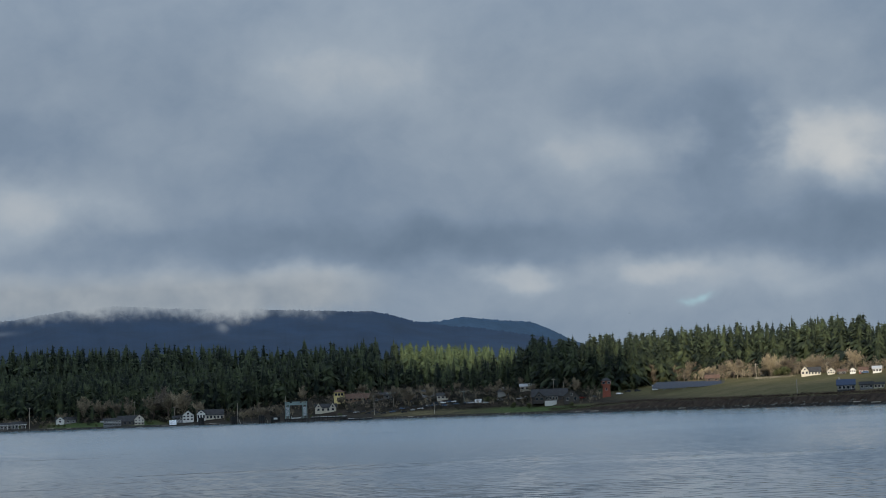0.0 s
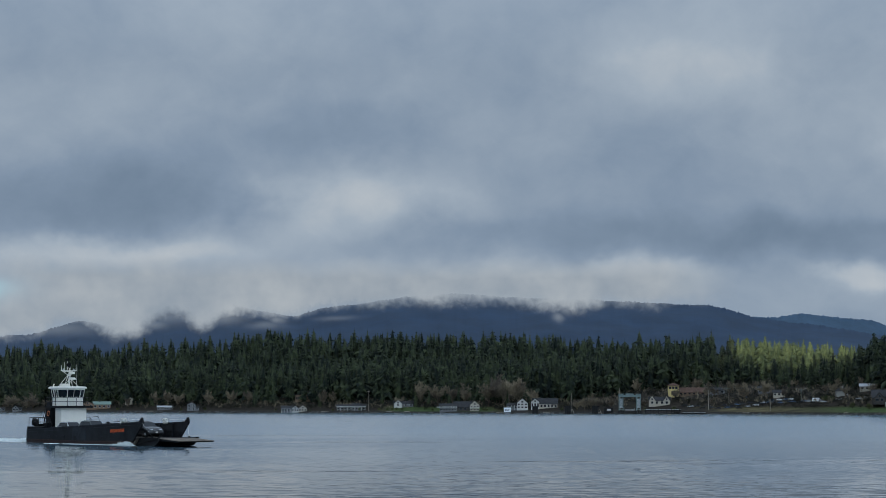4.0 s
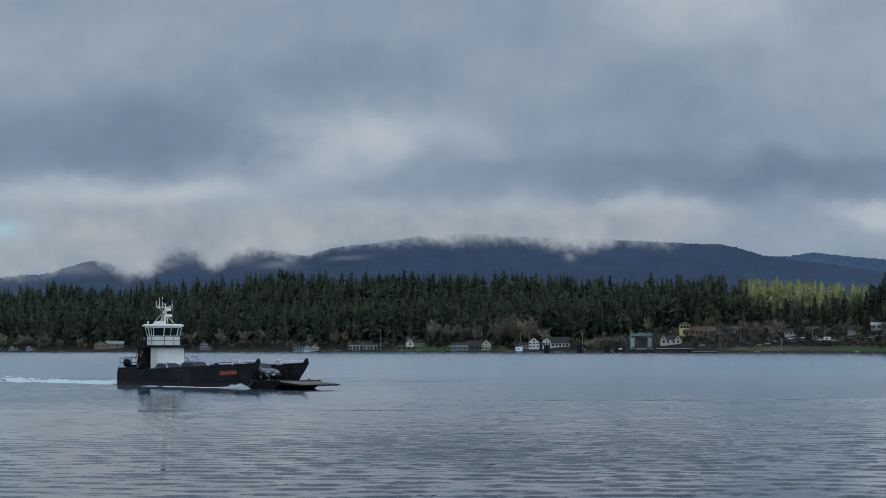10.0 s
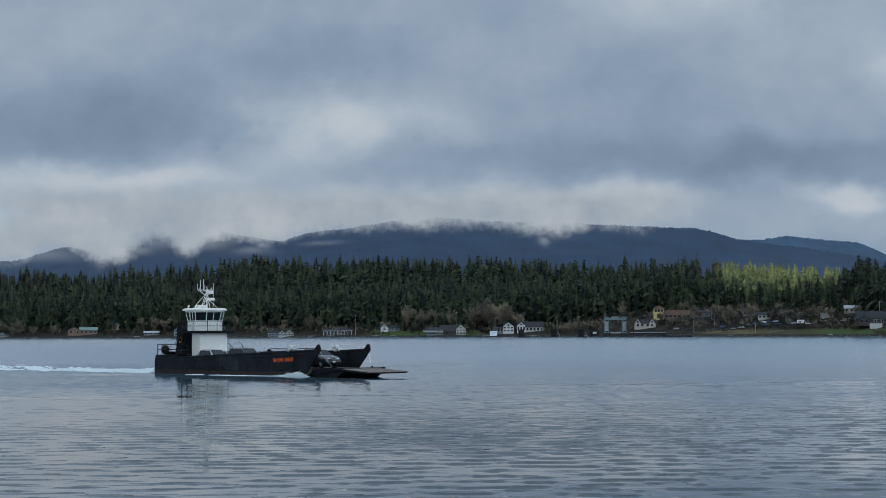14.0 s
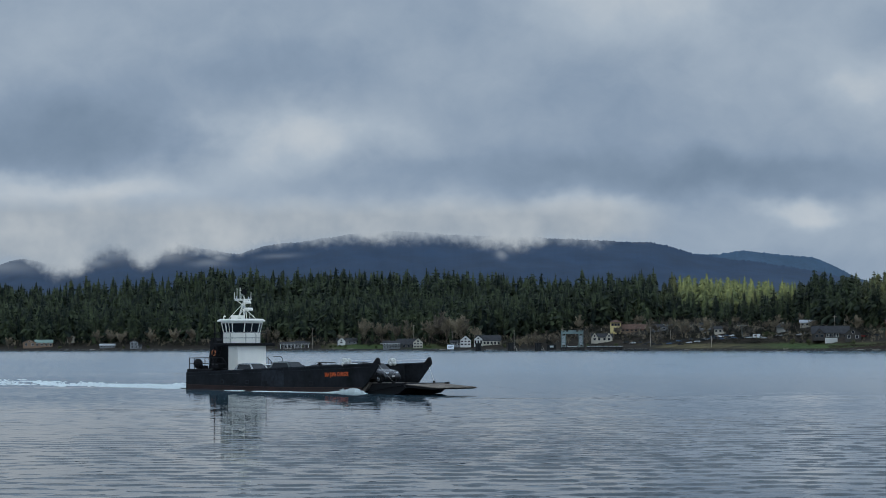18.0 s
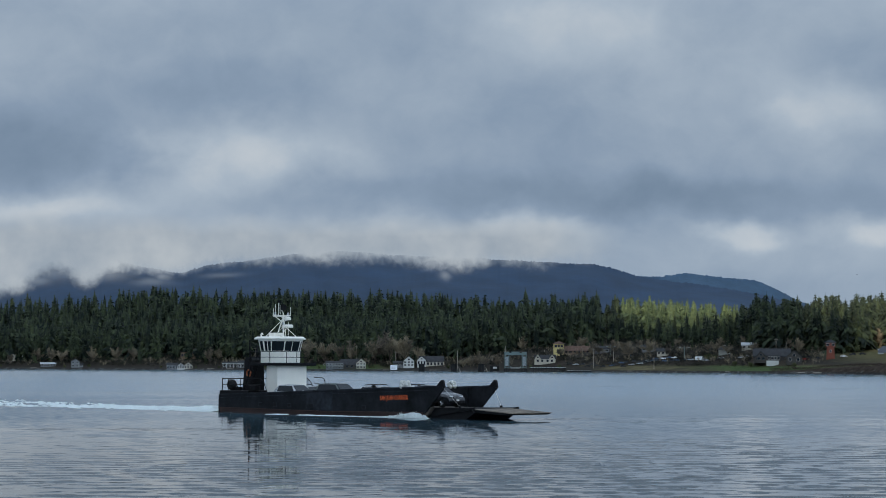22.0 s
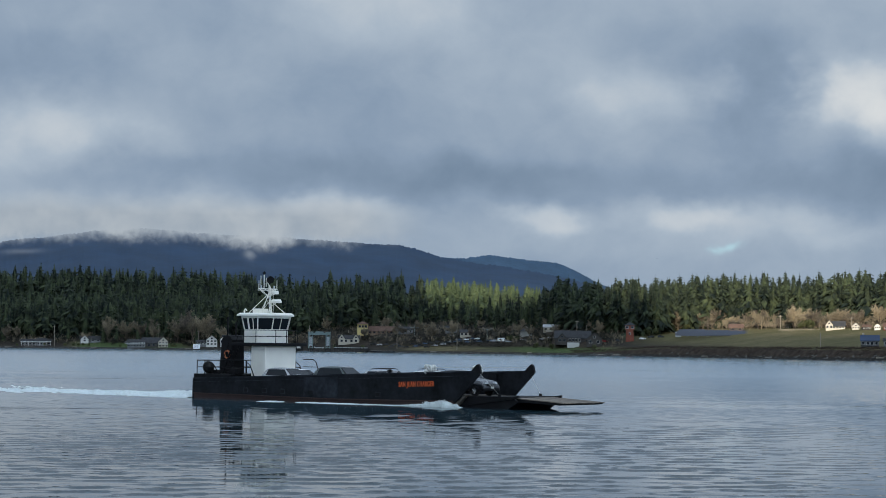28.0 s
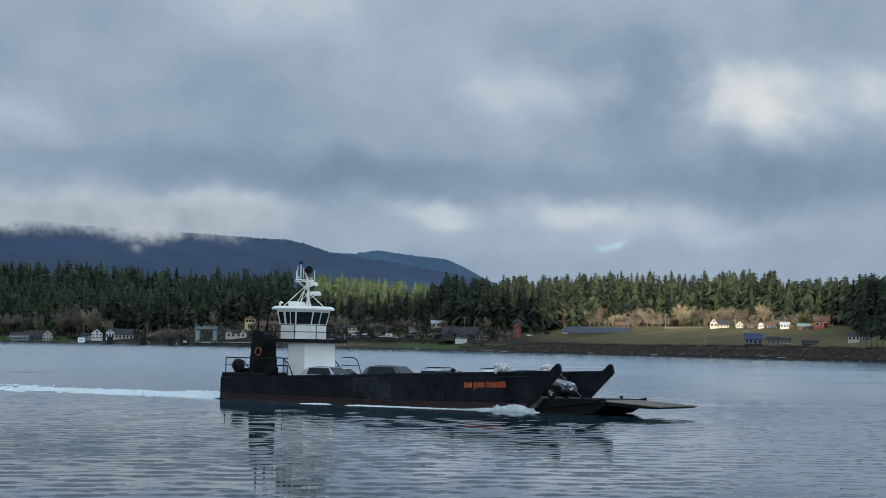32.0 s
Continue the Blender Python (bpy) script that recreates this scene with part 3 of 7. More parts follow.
# ------------------------------------------------------------------ trees
def conifer_shape(seed, whorls=13, slim=0.2, bare=None, tufts=3):
    """Verts and triangles of a crown 1 m high on its foot: whorls of drooping sprays, uneven and with gaps, round a dense heart."""
    r = random.Random(seed)
    v, f = [], []
    bare = r.uniform(0.02, 0.12) if bare is None else bare
    lean = (r.uniform(-0.02, 0.02), r.uniform(-0.02, 0.02))
    swell = r.uniform(0.5, 0.8)
    lop, lopk = r.uniform(0, 6.28), r.uniform(.05, .28)
    waist = [r.uniform(0.62, 1.22) for _ in range(11)]

    def reach(u, ang):
        return slim * (1 - u) ** swell * waist[int(u * 10.99)] * (1 + lopk * math.cos(ang - lop)) * min(1.0, .6 + 3.2 * u) + 0.006

    for k in range(whorls):
        u = (max(0.0, k + r.uniform(-.4, .4)) / whorls) ** 0.8
        u = min(max(u, 0.0), 0.985)
        z = bare + (0.985 - bare) * u
        n = r.choice((6, 7, 7, 8)) if u < .8 else 5
        turn = r.uniform(0, 6.28)
        for j in range(n):
            ang = turn + 6.2832 * j / n + r.uniform(-.35, .35)
            L = reach(u, ang) * r.uniform(.5, 1.35)
            c, s = math.cos(ang), math.sin(ang)
            w = L * r.uniform(.13, .22) + .003
            droop = r.uniform(.35, .95) * (1 - .45 * u)
            x0, y0 = lean[0] * u, lean[1] * u
            zt = z - droop * L + r.uniform(-.008, .008)
            zm = z - droop * L * .25 + r.uniform(0, .012)
            i = len(v)
            da, db = L * r.uniform(.35, .85), L * r.uniform(.35, .85)
            wa, wb = w * r.uniform(.6, 1.5), w * r.uniform(.6, 1.5)
            v += [(x0, y0, z + .012), (x0 + c * da - s * wa, y0 + s * da + c * wa, zm - r.uniform(.1, .9) * wa), (x0 + c * L, y0 + s * L, zt), (x0 + c * db + s * wb, y0 + s * db - c * wb, zm - r.uniform(.1, .9) * wb), (x0 + c * L * .6, y0 + s * L * .6, zm + .006)]
            f += [(i, i + 1, i + 4), (i + 1, i + 2, i + 4), (i + 2, i + 3, i + 4), (i + 3, i, i + 4)]
            for q in range(tufts):
                d, side = r.uniform(.45, 1.08), r.uniform(-1, 1) * w * .9
                px, py = x0 + c * L * d - s * side, y0 + s * L * d + c * side
                pz = z - droop * L * d * d - .2 * abs(side)
                g = r.uniform(.008, .018) * (1.15 - .5 * u)
                i = len(v)
                v += [(px - s * g, py + c * g, pz + g * .4), (px + s * g, py - c * g, pz + g * .4), (px + c * g * .9, py + s * g * .9, pz - g * r.uniform(.6, 2.0))]
                f.append((i, i + 1, i + 2))
    n, rows = 6, 4                             # the heart of the crown
    b0 = len(v)
    for k in range(rows):
        u = k / rows
        for w in range(n):
            ang = 6.2832 * (w + .5 * (k % 2)) / n
            g = reach(u, ang) * r.uniform(.35, .6)
            v.append((lean[0] * u + g * math.cos(ang), lean[1] * u + g * math.sin(ang), bare + (0.94 - bare) * (u + r.uniform(-.03, .03))))
    v.append((lean[0], lean[1], 0.97))
    for k in range(rows - 1):
        for w in range(n):
            p, q = b0 + k * n + w, b0 + k * n + (w + 1) % n
            f += [(p, q, q + n), (p, q + n, p + n)]
    for w in range(n):
        f.append((b0 + (rows - 1) * n + w, b0 + (rows - 1) * n + (w + 1) % n, len(v) - 1))
    v += [(lean[0] + .005, lean[1], .92), (lean[0] - .004, lean[1] + .005, .92), (lean[0], lean[1] - .005, .92), (lean[0], lean[1], 1.02)]
    i = len(v) - 4
    f += [(i, i + 1, i + 3), (i + 1, i + 2, i + 3), (i + 2, i, i + 3)]
    return np.array(v), np.array(f)


def twig_shape(seed, spread=0.42, twigs=330, thin=.0125):
    """A leafless broad tree 1 m high: limbs that fork, and a haze of thin twigs."""
    r = random.Random(seed)
    v, f = [], []

    def stick(a, b, w0, w1):
        a, b = Vector(a), Vector(b)
        d = (b - a).normalized()
        s = d.cross(Vector((r.uniform(-1, 1), r.uniform(-1, 1), 0.2))).normalized()
        i = len(v)
        t = d.cross(s)
        v.extend([tuple(a + s * w0), tuple(a - s * w0 * .5 + t * w0 * .8), tuple(a - s * w0 * .5 - t * w0 * .8), tuple(b + s * w1 * .3)])
        f.extend([(i, i + 1, i + 3), (i + 1, i + 2, i + 3), (i + 2, i, i + 3)])

    stick((0, 0, -.02), (0, 0, .42), .022, .01)
    limbs = []
    for k in range(11):
        a, out = r.uniform(0, 6.2832), r.random() ** .6
        tall = r.uniform(.5, .98) * (1 - .35 * out)
        e = Vector((spread * .8 * out * math.cos(a), spread * .8 * out * math.sin(a), tall))
        b = Vector((0, 0, r.uniform(.08, .3)))
        stick(b, e, .012, .004)
        limbs.append((b, e, r.uniform(.10, .24)))
    for k in range(twigs):
        b, e, fan = r.choice(limbs)
        q = r.uniform(.3, 1.0)
        p = b.lerp(e, q)
        d = Vector((r.gauss(0, 1) * spread * 2.2, r.gauss(0, 1) * spread * 2.0, r.gauss(.9, .6))).normalized()
        t = p + d * fan * r.uniform(.5, 1.25) * (1.25 - .5 * q)
        if t.z > .03:
            stick(p.lerp(t, .15), t, thin, thin * .3)
    return np.array(v), np.array(f)


def bush_shape(seed, n=260, wide=0.5):
    """A leafy evergreen bush or round tree 1 m high, of small leaf clumps on several lobes."""
    r = random.Random(seed)
    lobes = [(r.uniform(-.3, .3) * wide * 1.6, r.uniform(-.3, .3) * wide * 1.6, r.uniform(.35, .72), r.uniform(.22, .36)) for _ in range(7)]
    v, f = [], []
    for k in range(n):
        x, y, z, q = r.choice(lobes)
        d = Vector((r.gauss(0, 1), r.gauss(0, 1), r.gauss(.1, 1))).normalized() * q * r.uniform(.75, 1.05)
        c = Vector((x + d.x * wide * 1.5, y + d.y * wide * 1.5, max(.02, min(1.0, z + d.z * .9))))
        sdir = Vector((r.uniform(-1, 1), r.uniform(-1, 1), r.uniform(-.6, .6))).normalized() * .075
        tdir = sdir.cross(d).normalized() * .06
        i = len(v)
        v.extend([tuple(c - sdir), tuple(c + tdir), tuple(c + sdir), tuple(c - tdir)])
        f.extend([(i, i + 1, i + 2), (i, i + 2, i + 3)])
    return np.array(v), np.array(f)


SHAPES = [conifer_shape(i, 9, random.Random(i).uniform(0.19, 0.30), tufts=1) for i in range(16)]
FINE_SHAPES = [conifer_shape(50 + i, 20, random.Random(i).uniform(0.18, 0.28), tufts=2) for i in range(18)]
BARE_SHAPES = [twig_shape(i, 0.34 + 0.04 * i, 850, .0095) for i in range(5)]
BUSH_SHAPES = [bush_shape(i) for i in range(4)]


def forest_front(a):
    """Metres behind the shore at which the closed wood begins."""
    return np.interp(a, (-30, -13, -9, -6, 0, 4, 6, 8, 10, 12, 14, 16, 17, 19, 22, 24, 25.4, 26, 40), (50, 55, 62, 75, 72, 80, 120, 170, 185, 150, 105, 130, 200, 250, 255, 240, 235, 140, 120))


def build_forest():
    r = np.random.RandomState(21)
    picks = []
    for a in np.concatenate([np.arange(-15.5, 12, 0.24), np.arange(12, 29, 0.27)]):
        s = float(forest_front(a)) + r.uniform(0, 6)
        while s < 415:
            aa = a + r.uniform(-0.17, 0.17)
            h = r.normal(33.5, 3.4) * (0.88 + 0.14 * float(smooth01((aa - 13) / 4)))
            if r.rand() < 0.22:
                h *= r.uniform(0.5, 0.8)
            if r.rand() < 0.03:
                h *= 1.16
            if aa > 23.4:
                h = min(h, 31.0) * 0.93
            ss = s + r.uniform(-4, 4)
            h = min(h, 39.0)
            if 9 < aa < 12.9 and ss > 225:
                h = min(h, r.uniform(29, 33))
            elif 8.6 < aa < 12.9:
                h = r.uniform(14, 25)
            picks.append((aa, ss, h))
            s += r.uniform(12, 20) * (1.0 if s < 330 else 1.6)
    return picks


PICKS = build_forest()
front = [p for p in PICKS if p[1] < forest_front(p[0]) + 16 and -14 < p[0] < 27.5][::2][:200]
chosen = set(front)
rest = [p for p in PICKS if p not in chosen]


def mass(name, picks, shapes, mat, label, category, seed, wide=(0.85, 1.3)):
    """Many plants as one sheet of leaves or twigs; picks: azimuth, metres inland, height."""
    r = np.random.RandomState(seed)
    vs, fs, n = [], [], 0
    for a, s, h in picks:
        v, f = shapes[r.randint(len(shapes))]
        ang, w = r.uniform(0, 6.28), h * r.uniform(*wide)
        c, q = math.cos(ang), math.sin(ang)
        x, y, z = spot(a, s, 0.3)
        vs.append(np.stack([x + w * (v[:, 0] * c - v[:, 1] * q), y + w * (v[:, 0] * q + v[:, 1] * c), z + h * v[:, 2]], -1))
        fs.append(f + n)
        n += len(v)
    V, F = np.concatenate(vs), np.concatenate(fs)
    me = bpy.data.meshes.new(name)
    me.vertices.add(len(V))
    me.vertices.foreach_set("co", V.ravel())
    me.loops.add(F.size)
    me.loops.foreach_set("vertex_index", F.ravel())
    me.polygons.add(len(F))
    me.polygons.foreach_set("loop_start", np.arange(0, F.size, 3))
    me.update(calc_edges=True)
    me.materials.append(mat)
    return tagged(new(name, me), label, category, kind="stuff")


mass("forest", [p for p in rest if p[0] >= 12.5 and not (p[0] < 12.9 and p[1] > 205)], FINE_SHAPES, CONIFER, "dense conifer wood behind the field", "forest", 14)
# trees that take the painted-in sunlit colour instead of the plain conifer one
def sun_brightened(p):
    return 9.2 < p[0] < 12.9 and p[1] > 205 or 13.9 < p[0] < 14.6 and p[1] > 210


mass("forest", [p for p in rest if p[0] < 12.9 and sun_brightened(p)], FINE_SHAPES, SUNLIT_FIR, "firs on the rise behind the village, sunlight put into their yellow-green colour", "forest", 24)
mass("forest", [p for p in rest if p[0] < 12.5 and not sun_brightened(p)], SHAPES, CONIFER, "dense dark green conifer wood on the rising shore", "forest", 4)


def tree_kind(name, shape, mat, label, category, h, trunk_h, trunk_r):
    """A single tree, 1 unit of its shape being h metres."""
    root = thing(name, label, category)
    v, f = shape
    link_mesh("crown", (v * h).tolist(), f.tolist(), mat, root)
    part("trunk", rod(B(), (0, 0, -.8), (0, 0, trunk_h), trunk_r, trunk_r * .45, 7), BARK, root)
    return root


def plant(protos, spots_, group, seed):
    """Copies of the prototypes on the ground; the prototypes take the first places."""
    r = random.Random(seed)
    for i, (a, s, k) in enumerate(spots_):
        x, y, z = spot(a, s, .2)
        m = pose(x, y, z, 0, 0, r.uniform(0, 360))
        p = protos[i % len(protos)]
        if i < len(protos):
            ob = p
            ob.matrix_basis = m
        else:
            ob = copy_thing(p, m)
        ob.scale = (k * r.uniform(.85, 1.15), k * r.uniform(.85, 1.15), k)
        tagged(ob, group=group)


FIRS = [tree_kind("conifer", FINE_SHAPES[i], CONIFER, "tall dark green conifer at the edge of the wood", "tree", 30.0, 24.0, .45) for i in range(8)]
plant(FIRS, [(a, s, h / 30.0) for a, s, h in front], "conifers along the wood's edge", 2)


# ------------------------------------------------------------------ low cloud
# Shreds of mist on the slopes: azimuth, elevation, half width, half height, thickness
MIST = [(-11.3, 2.35, 1.0, .2, .35), (-8.1, 2.75, .8, .25, .38), (-6.4, 2.8, .7, .22, .36), (-4.72, 2.68, .24, .13, .45), (-5.1, 2.5, .5, .13, .3), (3.85, 2.8, .16, .16, .4), (4.15, 3.05, .22, .16, .4), (-10.2, 2.48, .5, .12, .35),
        (-2.9, 2.72, .6, .07, .2), (-8.6, 2.5, .6, .13, .4)]


def cloud_material(name, soft_edge):
    m = bpy.data.materials.new(name)
    m.use_nodes = True
    t = m.node_tree
    t.nodes.clear()
    white = t.nodes.new("ShaderNodeBsdfDiffuse")
    white.inputs[0].default_value = (0.62, 0.64, 0.66, 1)
    through_ = t.nodes.new("ShaderNodeBsdfTranslucent")
    through_.inputs[0].default_value = (0.62, 0.64, 0.66, 1)
    body = t.nodes.new("ShaderNodeMixShader")
    t.links.new(white.outputs[0], body.inputs[1])
    t.links.new(through_.outputs[0], body.inputs[2])
    out = t.nodes.new("ShaderNodeOutputMaterial")
    if not soft_edge:
        t.links.new(body.outputs[0], out.inputs[0])
        return m
    uv = t.nodes.new("ShaderNodeUVMap").outputs[0]
    sep_ = t.nodes.new("ShaderNodeSeparateXYZ")
    t.links.new(uv, sep_.inputs[0])
    pos = t.nodes.new("ShaderNodeNewGeometry").outputs["Position"]
    up_ = t.nodes.new("ShaderNodeSeparateXYZ")
    t.links.new(pos, up_.inputs[0])
    e_ = calc(t, "MULTIPLY", calc(t, "SUBTRACT", up_.outputs[2], 4.3), 57.2958 / CLOUD_D)
    where_ = t.nodes.new("ShaderNodeCombineXYZ")
    t.links.new(sep_.outputs[0], where_.inputs[0])
    t.links.new(e_, where_.inputs[1])
    lump = grain(t, where_.outputs[0], 0.5, 3.0, 0.5, 0.0)
    fine_ = grain(t, where_.outputs[0], 1.4, 3.0, 0.5, 0.0)
    # the mist gives off light of its own, toned to match the sky behind it
    body = t.nodes.new("ShaderNodeEmission")
    tone = calc(t, "ADD", calc(t, "MULTIPLY", lump, 0.7), calc(t, "MULTIPLY", fine_, 0.3))
    t.links.new(ramp(t, tone, [(0.3, (0.25, 0.305, 0.37)), (0.7, (0.41, 0.45, 0.485))]), body.inputs[0])
    ragged = calc(t, "ADD", calc(t, "MULTIPLY", calc(t, "SUBTRACT", lump, 0.5), 0.75), calc(t, "MULTIPLY", calc(t, "SUBTRACT", fine_, 0.5), 0.30))
    shred = grain(t, where_.outputs[0], 3.6, 4.0, 0.6, 0.4)
    ragged = calc(t, "ADD", ragged, calc(t, "MULTIPLY", calc(t, "SUBTRACT", shred, 0.5), 0.34))
    rise = calc(t, "ADD", calc(t, "MULTIPLY", calc(t, "ADD", sep_.outputs[1], calc(t, "MULTIPLY", ragged, 1.1)), 1.5), 0.42, clamp=True)
    soft = t.nodes.new("ShaderNodeMapRange")
    soft.interpolation_type = "SMOOTHERSTEP"
    t.links.new(rise, soft.inputs[0])
    rise = soft.outputs[0]
    fall = calc(t, "MULTIPLY", calc(t, "SUBTRACT", calc(t, "ADD", 4.6, calc(t, "MULTIPLY", calc(t, "SUBTRACT", lump, 0.5), 0.7)), e_), 1.6, clamp=True)
    ends = calc(t, "MULTIPLY", calc(t, "SUBTRACT", 9.4, sep_.outputs[0]), 0.4, clamp=True)
    # open sky west of the hills
    dw, dh = calc(t, "DIVIDE", calc(t, "ADD", sep_.outputs[0], 13.9), 1.5), calc(t, "DIVIDE", calc(t, "SUBTRACT", e_, 3.65), 0.55)
    hole = calc(t, "EXPONENT", calc(t, "MULTIPLY", calc(t, "ADD", calc(t, "MULTIPLY", dw, dw), calc(t, "MULTIPLY", dh, dh)), -1.0))
    fall = calc(t, "MULTIPLY", calc(t, "MULTIPLY", fall, ends), calc(t, "SUBTRACT", 1.0, calc(t, "MULTIPLY", hole, 1.3), clamp=True))
    thick = calc(t, "MULTIPLY", calc(t, "MULTIPLY", rise, fall), 1.0)
    a_w = calc(t, "ADD", sep_.outputs[0], calc(t, "MULTIPLY", calc(t, "SUBTRACT", fine_, 0.5), 0.5))
    e_w = calc(t, "ADD", e_, calc(t, "MULTIPLY", calc(t, "SUBTRACT", lump, 0.5), 0.3))
    for ma, me_, wa, we, amp in MIST:
        da = calc(t, "DIVIDE", calc(t, "SUBTRACT", a_w, ma), wa)
        de = calc(t, "DIVIDE", calc(t, "SUBTRACT", e_w, me_), we)
        d2 = calc(t, "ADD", calc(t, "MULTIPLY", da, da), calc(t, "MULTIPLY", de, de))
        thick = calc(t, "MAXIMUM", thick, calc(t, "MULTIPLY", calc(t, "EXPONENT", calc(t, "MULTIPLY", d2, -1.0)), amp))
    clear_ = t.nodes.new("ShaderNodeBsdfTransparent")
    mix = t.nodes.new("ShaderNodeMixShader")
    t.links.new(calc(t, "MULTIPLY", thick, 1.0, clamp=True), mix.inputs[0])
    t.links.new(clear_.outputs[0], mix.inputs[1])
    t.links.new(body.outputs[0], mix.inputs[2])
    t.links.new(mix.outputs[0], out.inputs[0])
    return m


# how far the cloud hangs below the ridge line, in degrees as seen from the camera (negative: above it)
CLOUD_D = 2650.0
CLOUD_AZ = (-26, -13.4, -12, -10.9, -10.4, -9.6, -8.6, -7.7, -6.9, -6.3, -5.9, -5.2, -4.15, -3.3, -2.3, -0.8, 0.8, 2.9, 4.3, 5.5, 7.0, 8.0, 10)
CLOUD_DROP = (.3, .02, .0, .05, .25, .40, .55, .5, .75, .3, .15, .2, -.1, -.05, .28, .4, .46, .46, .4, .3, .05, -.35, -.7)


def build_hill_cloud():
    A = np.arange(-26, 10.01, 0.1)
    k = np.hanning(15) / np.hanning(15).sum()
    line = np.interp(A, RIDGE_AZ, RIDGE_EL) - np.interp(A, (-5, -1), (0.8, 0.55)) * np.interp(A, CLOUD_AZ, CLOUD_DROP)
    line = np.convolve(np.pad(line, 7, mode="edge"), k, mode="valid")
    me_v, uvs = [], []
    rows = np.linspace(1.4, 5.6, 30)
    for a, base in zip(A, line):
        for e in rows:
            me_v.append((CLOUD_D * math.sin(radians(a)), CLOUD_D * math.cos(radians(a)), 4.3 + CLOUD_D * math.tan(radians(e))))
            uvs.append((float(a), float(e - base)))
    m = len(rows)
    fs = [(i * m + j, (i + 1) * m + j, (i + 1) * m + j + 1, i * m + j + 1) for i in range(len(A) - 1) for j in range(m - 1)]
    ob = link_mesh("hill_cloud", me_v, fs, cloud_material("hill_cloud", True), smooth=True)
    lay = ob.data.uv_layers.new(name="UVMap")
    for lp in ob.data.loops:
        lay.data[lp.index].uv = uvs[lp.vertex_index]
    return tagged(ob, "low grey-white cloud lying on the mountain tops", "cloud", kind="structure")


build_hill_cloud()


# An unseen cloud sheet, added to block the low sun from all but the eastern field's edge and the crowns of the wood.
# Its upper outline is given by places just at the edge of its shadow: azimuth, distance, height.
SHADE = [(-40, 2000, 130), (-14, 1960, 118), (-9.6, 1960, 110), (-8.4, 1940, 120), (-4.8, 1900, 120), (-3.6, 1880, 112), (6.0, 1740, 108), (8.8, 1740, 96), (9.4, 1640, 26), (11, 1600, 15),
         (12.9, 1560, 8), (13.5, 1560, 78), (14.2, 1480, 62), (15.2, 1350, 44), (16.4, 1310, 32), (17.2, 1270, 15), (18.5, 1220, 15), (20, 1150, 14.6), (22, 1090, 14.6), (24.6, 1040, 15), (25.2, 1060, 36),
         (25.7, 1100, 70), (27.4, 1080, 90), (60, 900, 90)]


def build_sun_mask(upper):
    """One of two unseen sheets added to block the sun; the low sun shines through the slot between them."""
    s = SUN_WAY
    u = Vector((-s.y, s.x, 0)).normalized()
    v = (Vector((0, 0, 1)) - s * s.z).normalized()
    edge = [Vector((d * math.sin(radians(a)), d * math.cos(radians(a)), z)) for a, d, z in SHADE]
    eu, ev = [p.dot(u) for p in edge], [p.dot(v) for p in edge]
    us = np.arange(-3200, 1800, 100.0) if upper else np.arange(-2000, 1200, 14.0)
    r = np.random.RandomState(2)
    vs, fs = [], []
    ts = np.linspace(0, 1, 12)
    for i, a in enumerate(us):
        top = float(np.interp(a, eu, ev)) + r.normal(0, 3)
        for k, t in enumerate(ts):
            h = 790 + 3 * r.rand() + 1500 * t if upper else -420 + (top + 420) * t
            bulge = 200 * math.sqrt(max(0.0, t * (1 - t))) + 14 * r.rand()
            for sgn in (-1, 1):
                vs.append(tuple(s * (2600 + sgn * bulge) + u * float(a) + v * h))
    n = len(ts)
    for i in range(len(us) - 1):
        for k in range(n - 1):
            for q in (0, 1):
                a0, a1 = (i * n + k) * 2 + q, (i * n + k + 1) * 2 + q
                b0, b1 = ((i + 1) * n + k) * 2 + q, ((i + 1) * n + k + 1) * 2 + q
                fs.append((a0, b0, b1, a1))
    ob = link_mesh("sun_mask", vs, fs, MASK_GREY, smooth=True)
    return tagged(ob, "unseen upper sun mask of grey cloud, added to keep the mountains in shade" if upper else "unseen lower sun mask of grey cloud, outline cut to light only chosen places", "cloud", kind="structure")


MASK_GREY = cloud_material("sun_mask", False)
build_sun_mask(False)
build_sun_mask(True)

# ------------------------------------------------------------------ the shore village
def inland(a, el):
    """How far behind the waterline the ground shows at that elevation (degrees) from the camera."""
    s = np.arange(2, 330, 1.0)
    e = np.degrees(np.arctan2(land_z(np.full_like(s, a), s) - EYE[2], shore(a) + s))
    i = np.argmax(e >= el)
    return float(s[i]) if e[i] >= el else 200.0


def gable(bm, w, d, h, rise, over=.0):
    """A block with a gable at each end, ridge along x."""
    x, y = w / 2, d / 2
    v = [bm.verts.new(p) for p in ((-x, -y, -1.2), (x, -y, -1.2), (x, y, -1.2), (-x, y, -1.2), (-x, -y, h), (x, -y, h), (x, y, h), (-x, y, h), (-x, 0, h + rise), (x, 0, h + rise))]
    for q in ((0, 1, 5, 4), (2, 3, 7, 6), (1, 2, 6, 9, 5), (3, 0, 4, 8, 7), (4, 5, 9, 8), (6, 7, 8, 9), (3, 2, 1, 0)):
        bm.faces.new([v[i] for i in q])
    return bm


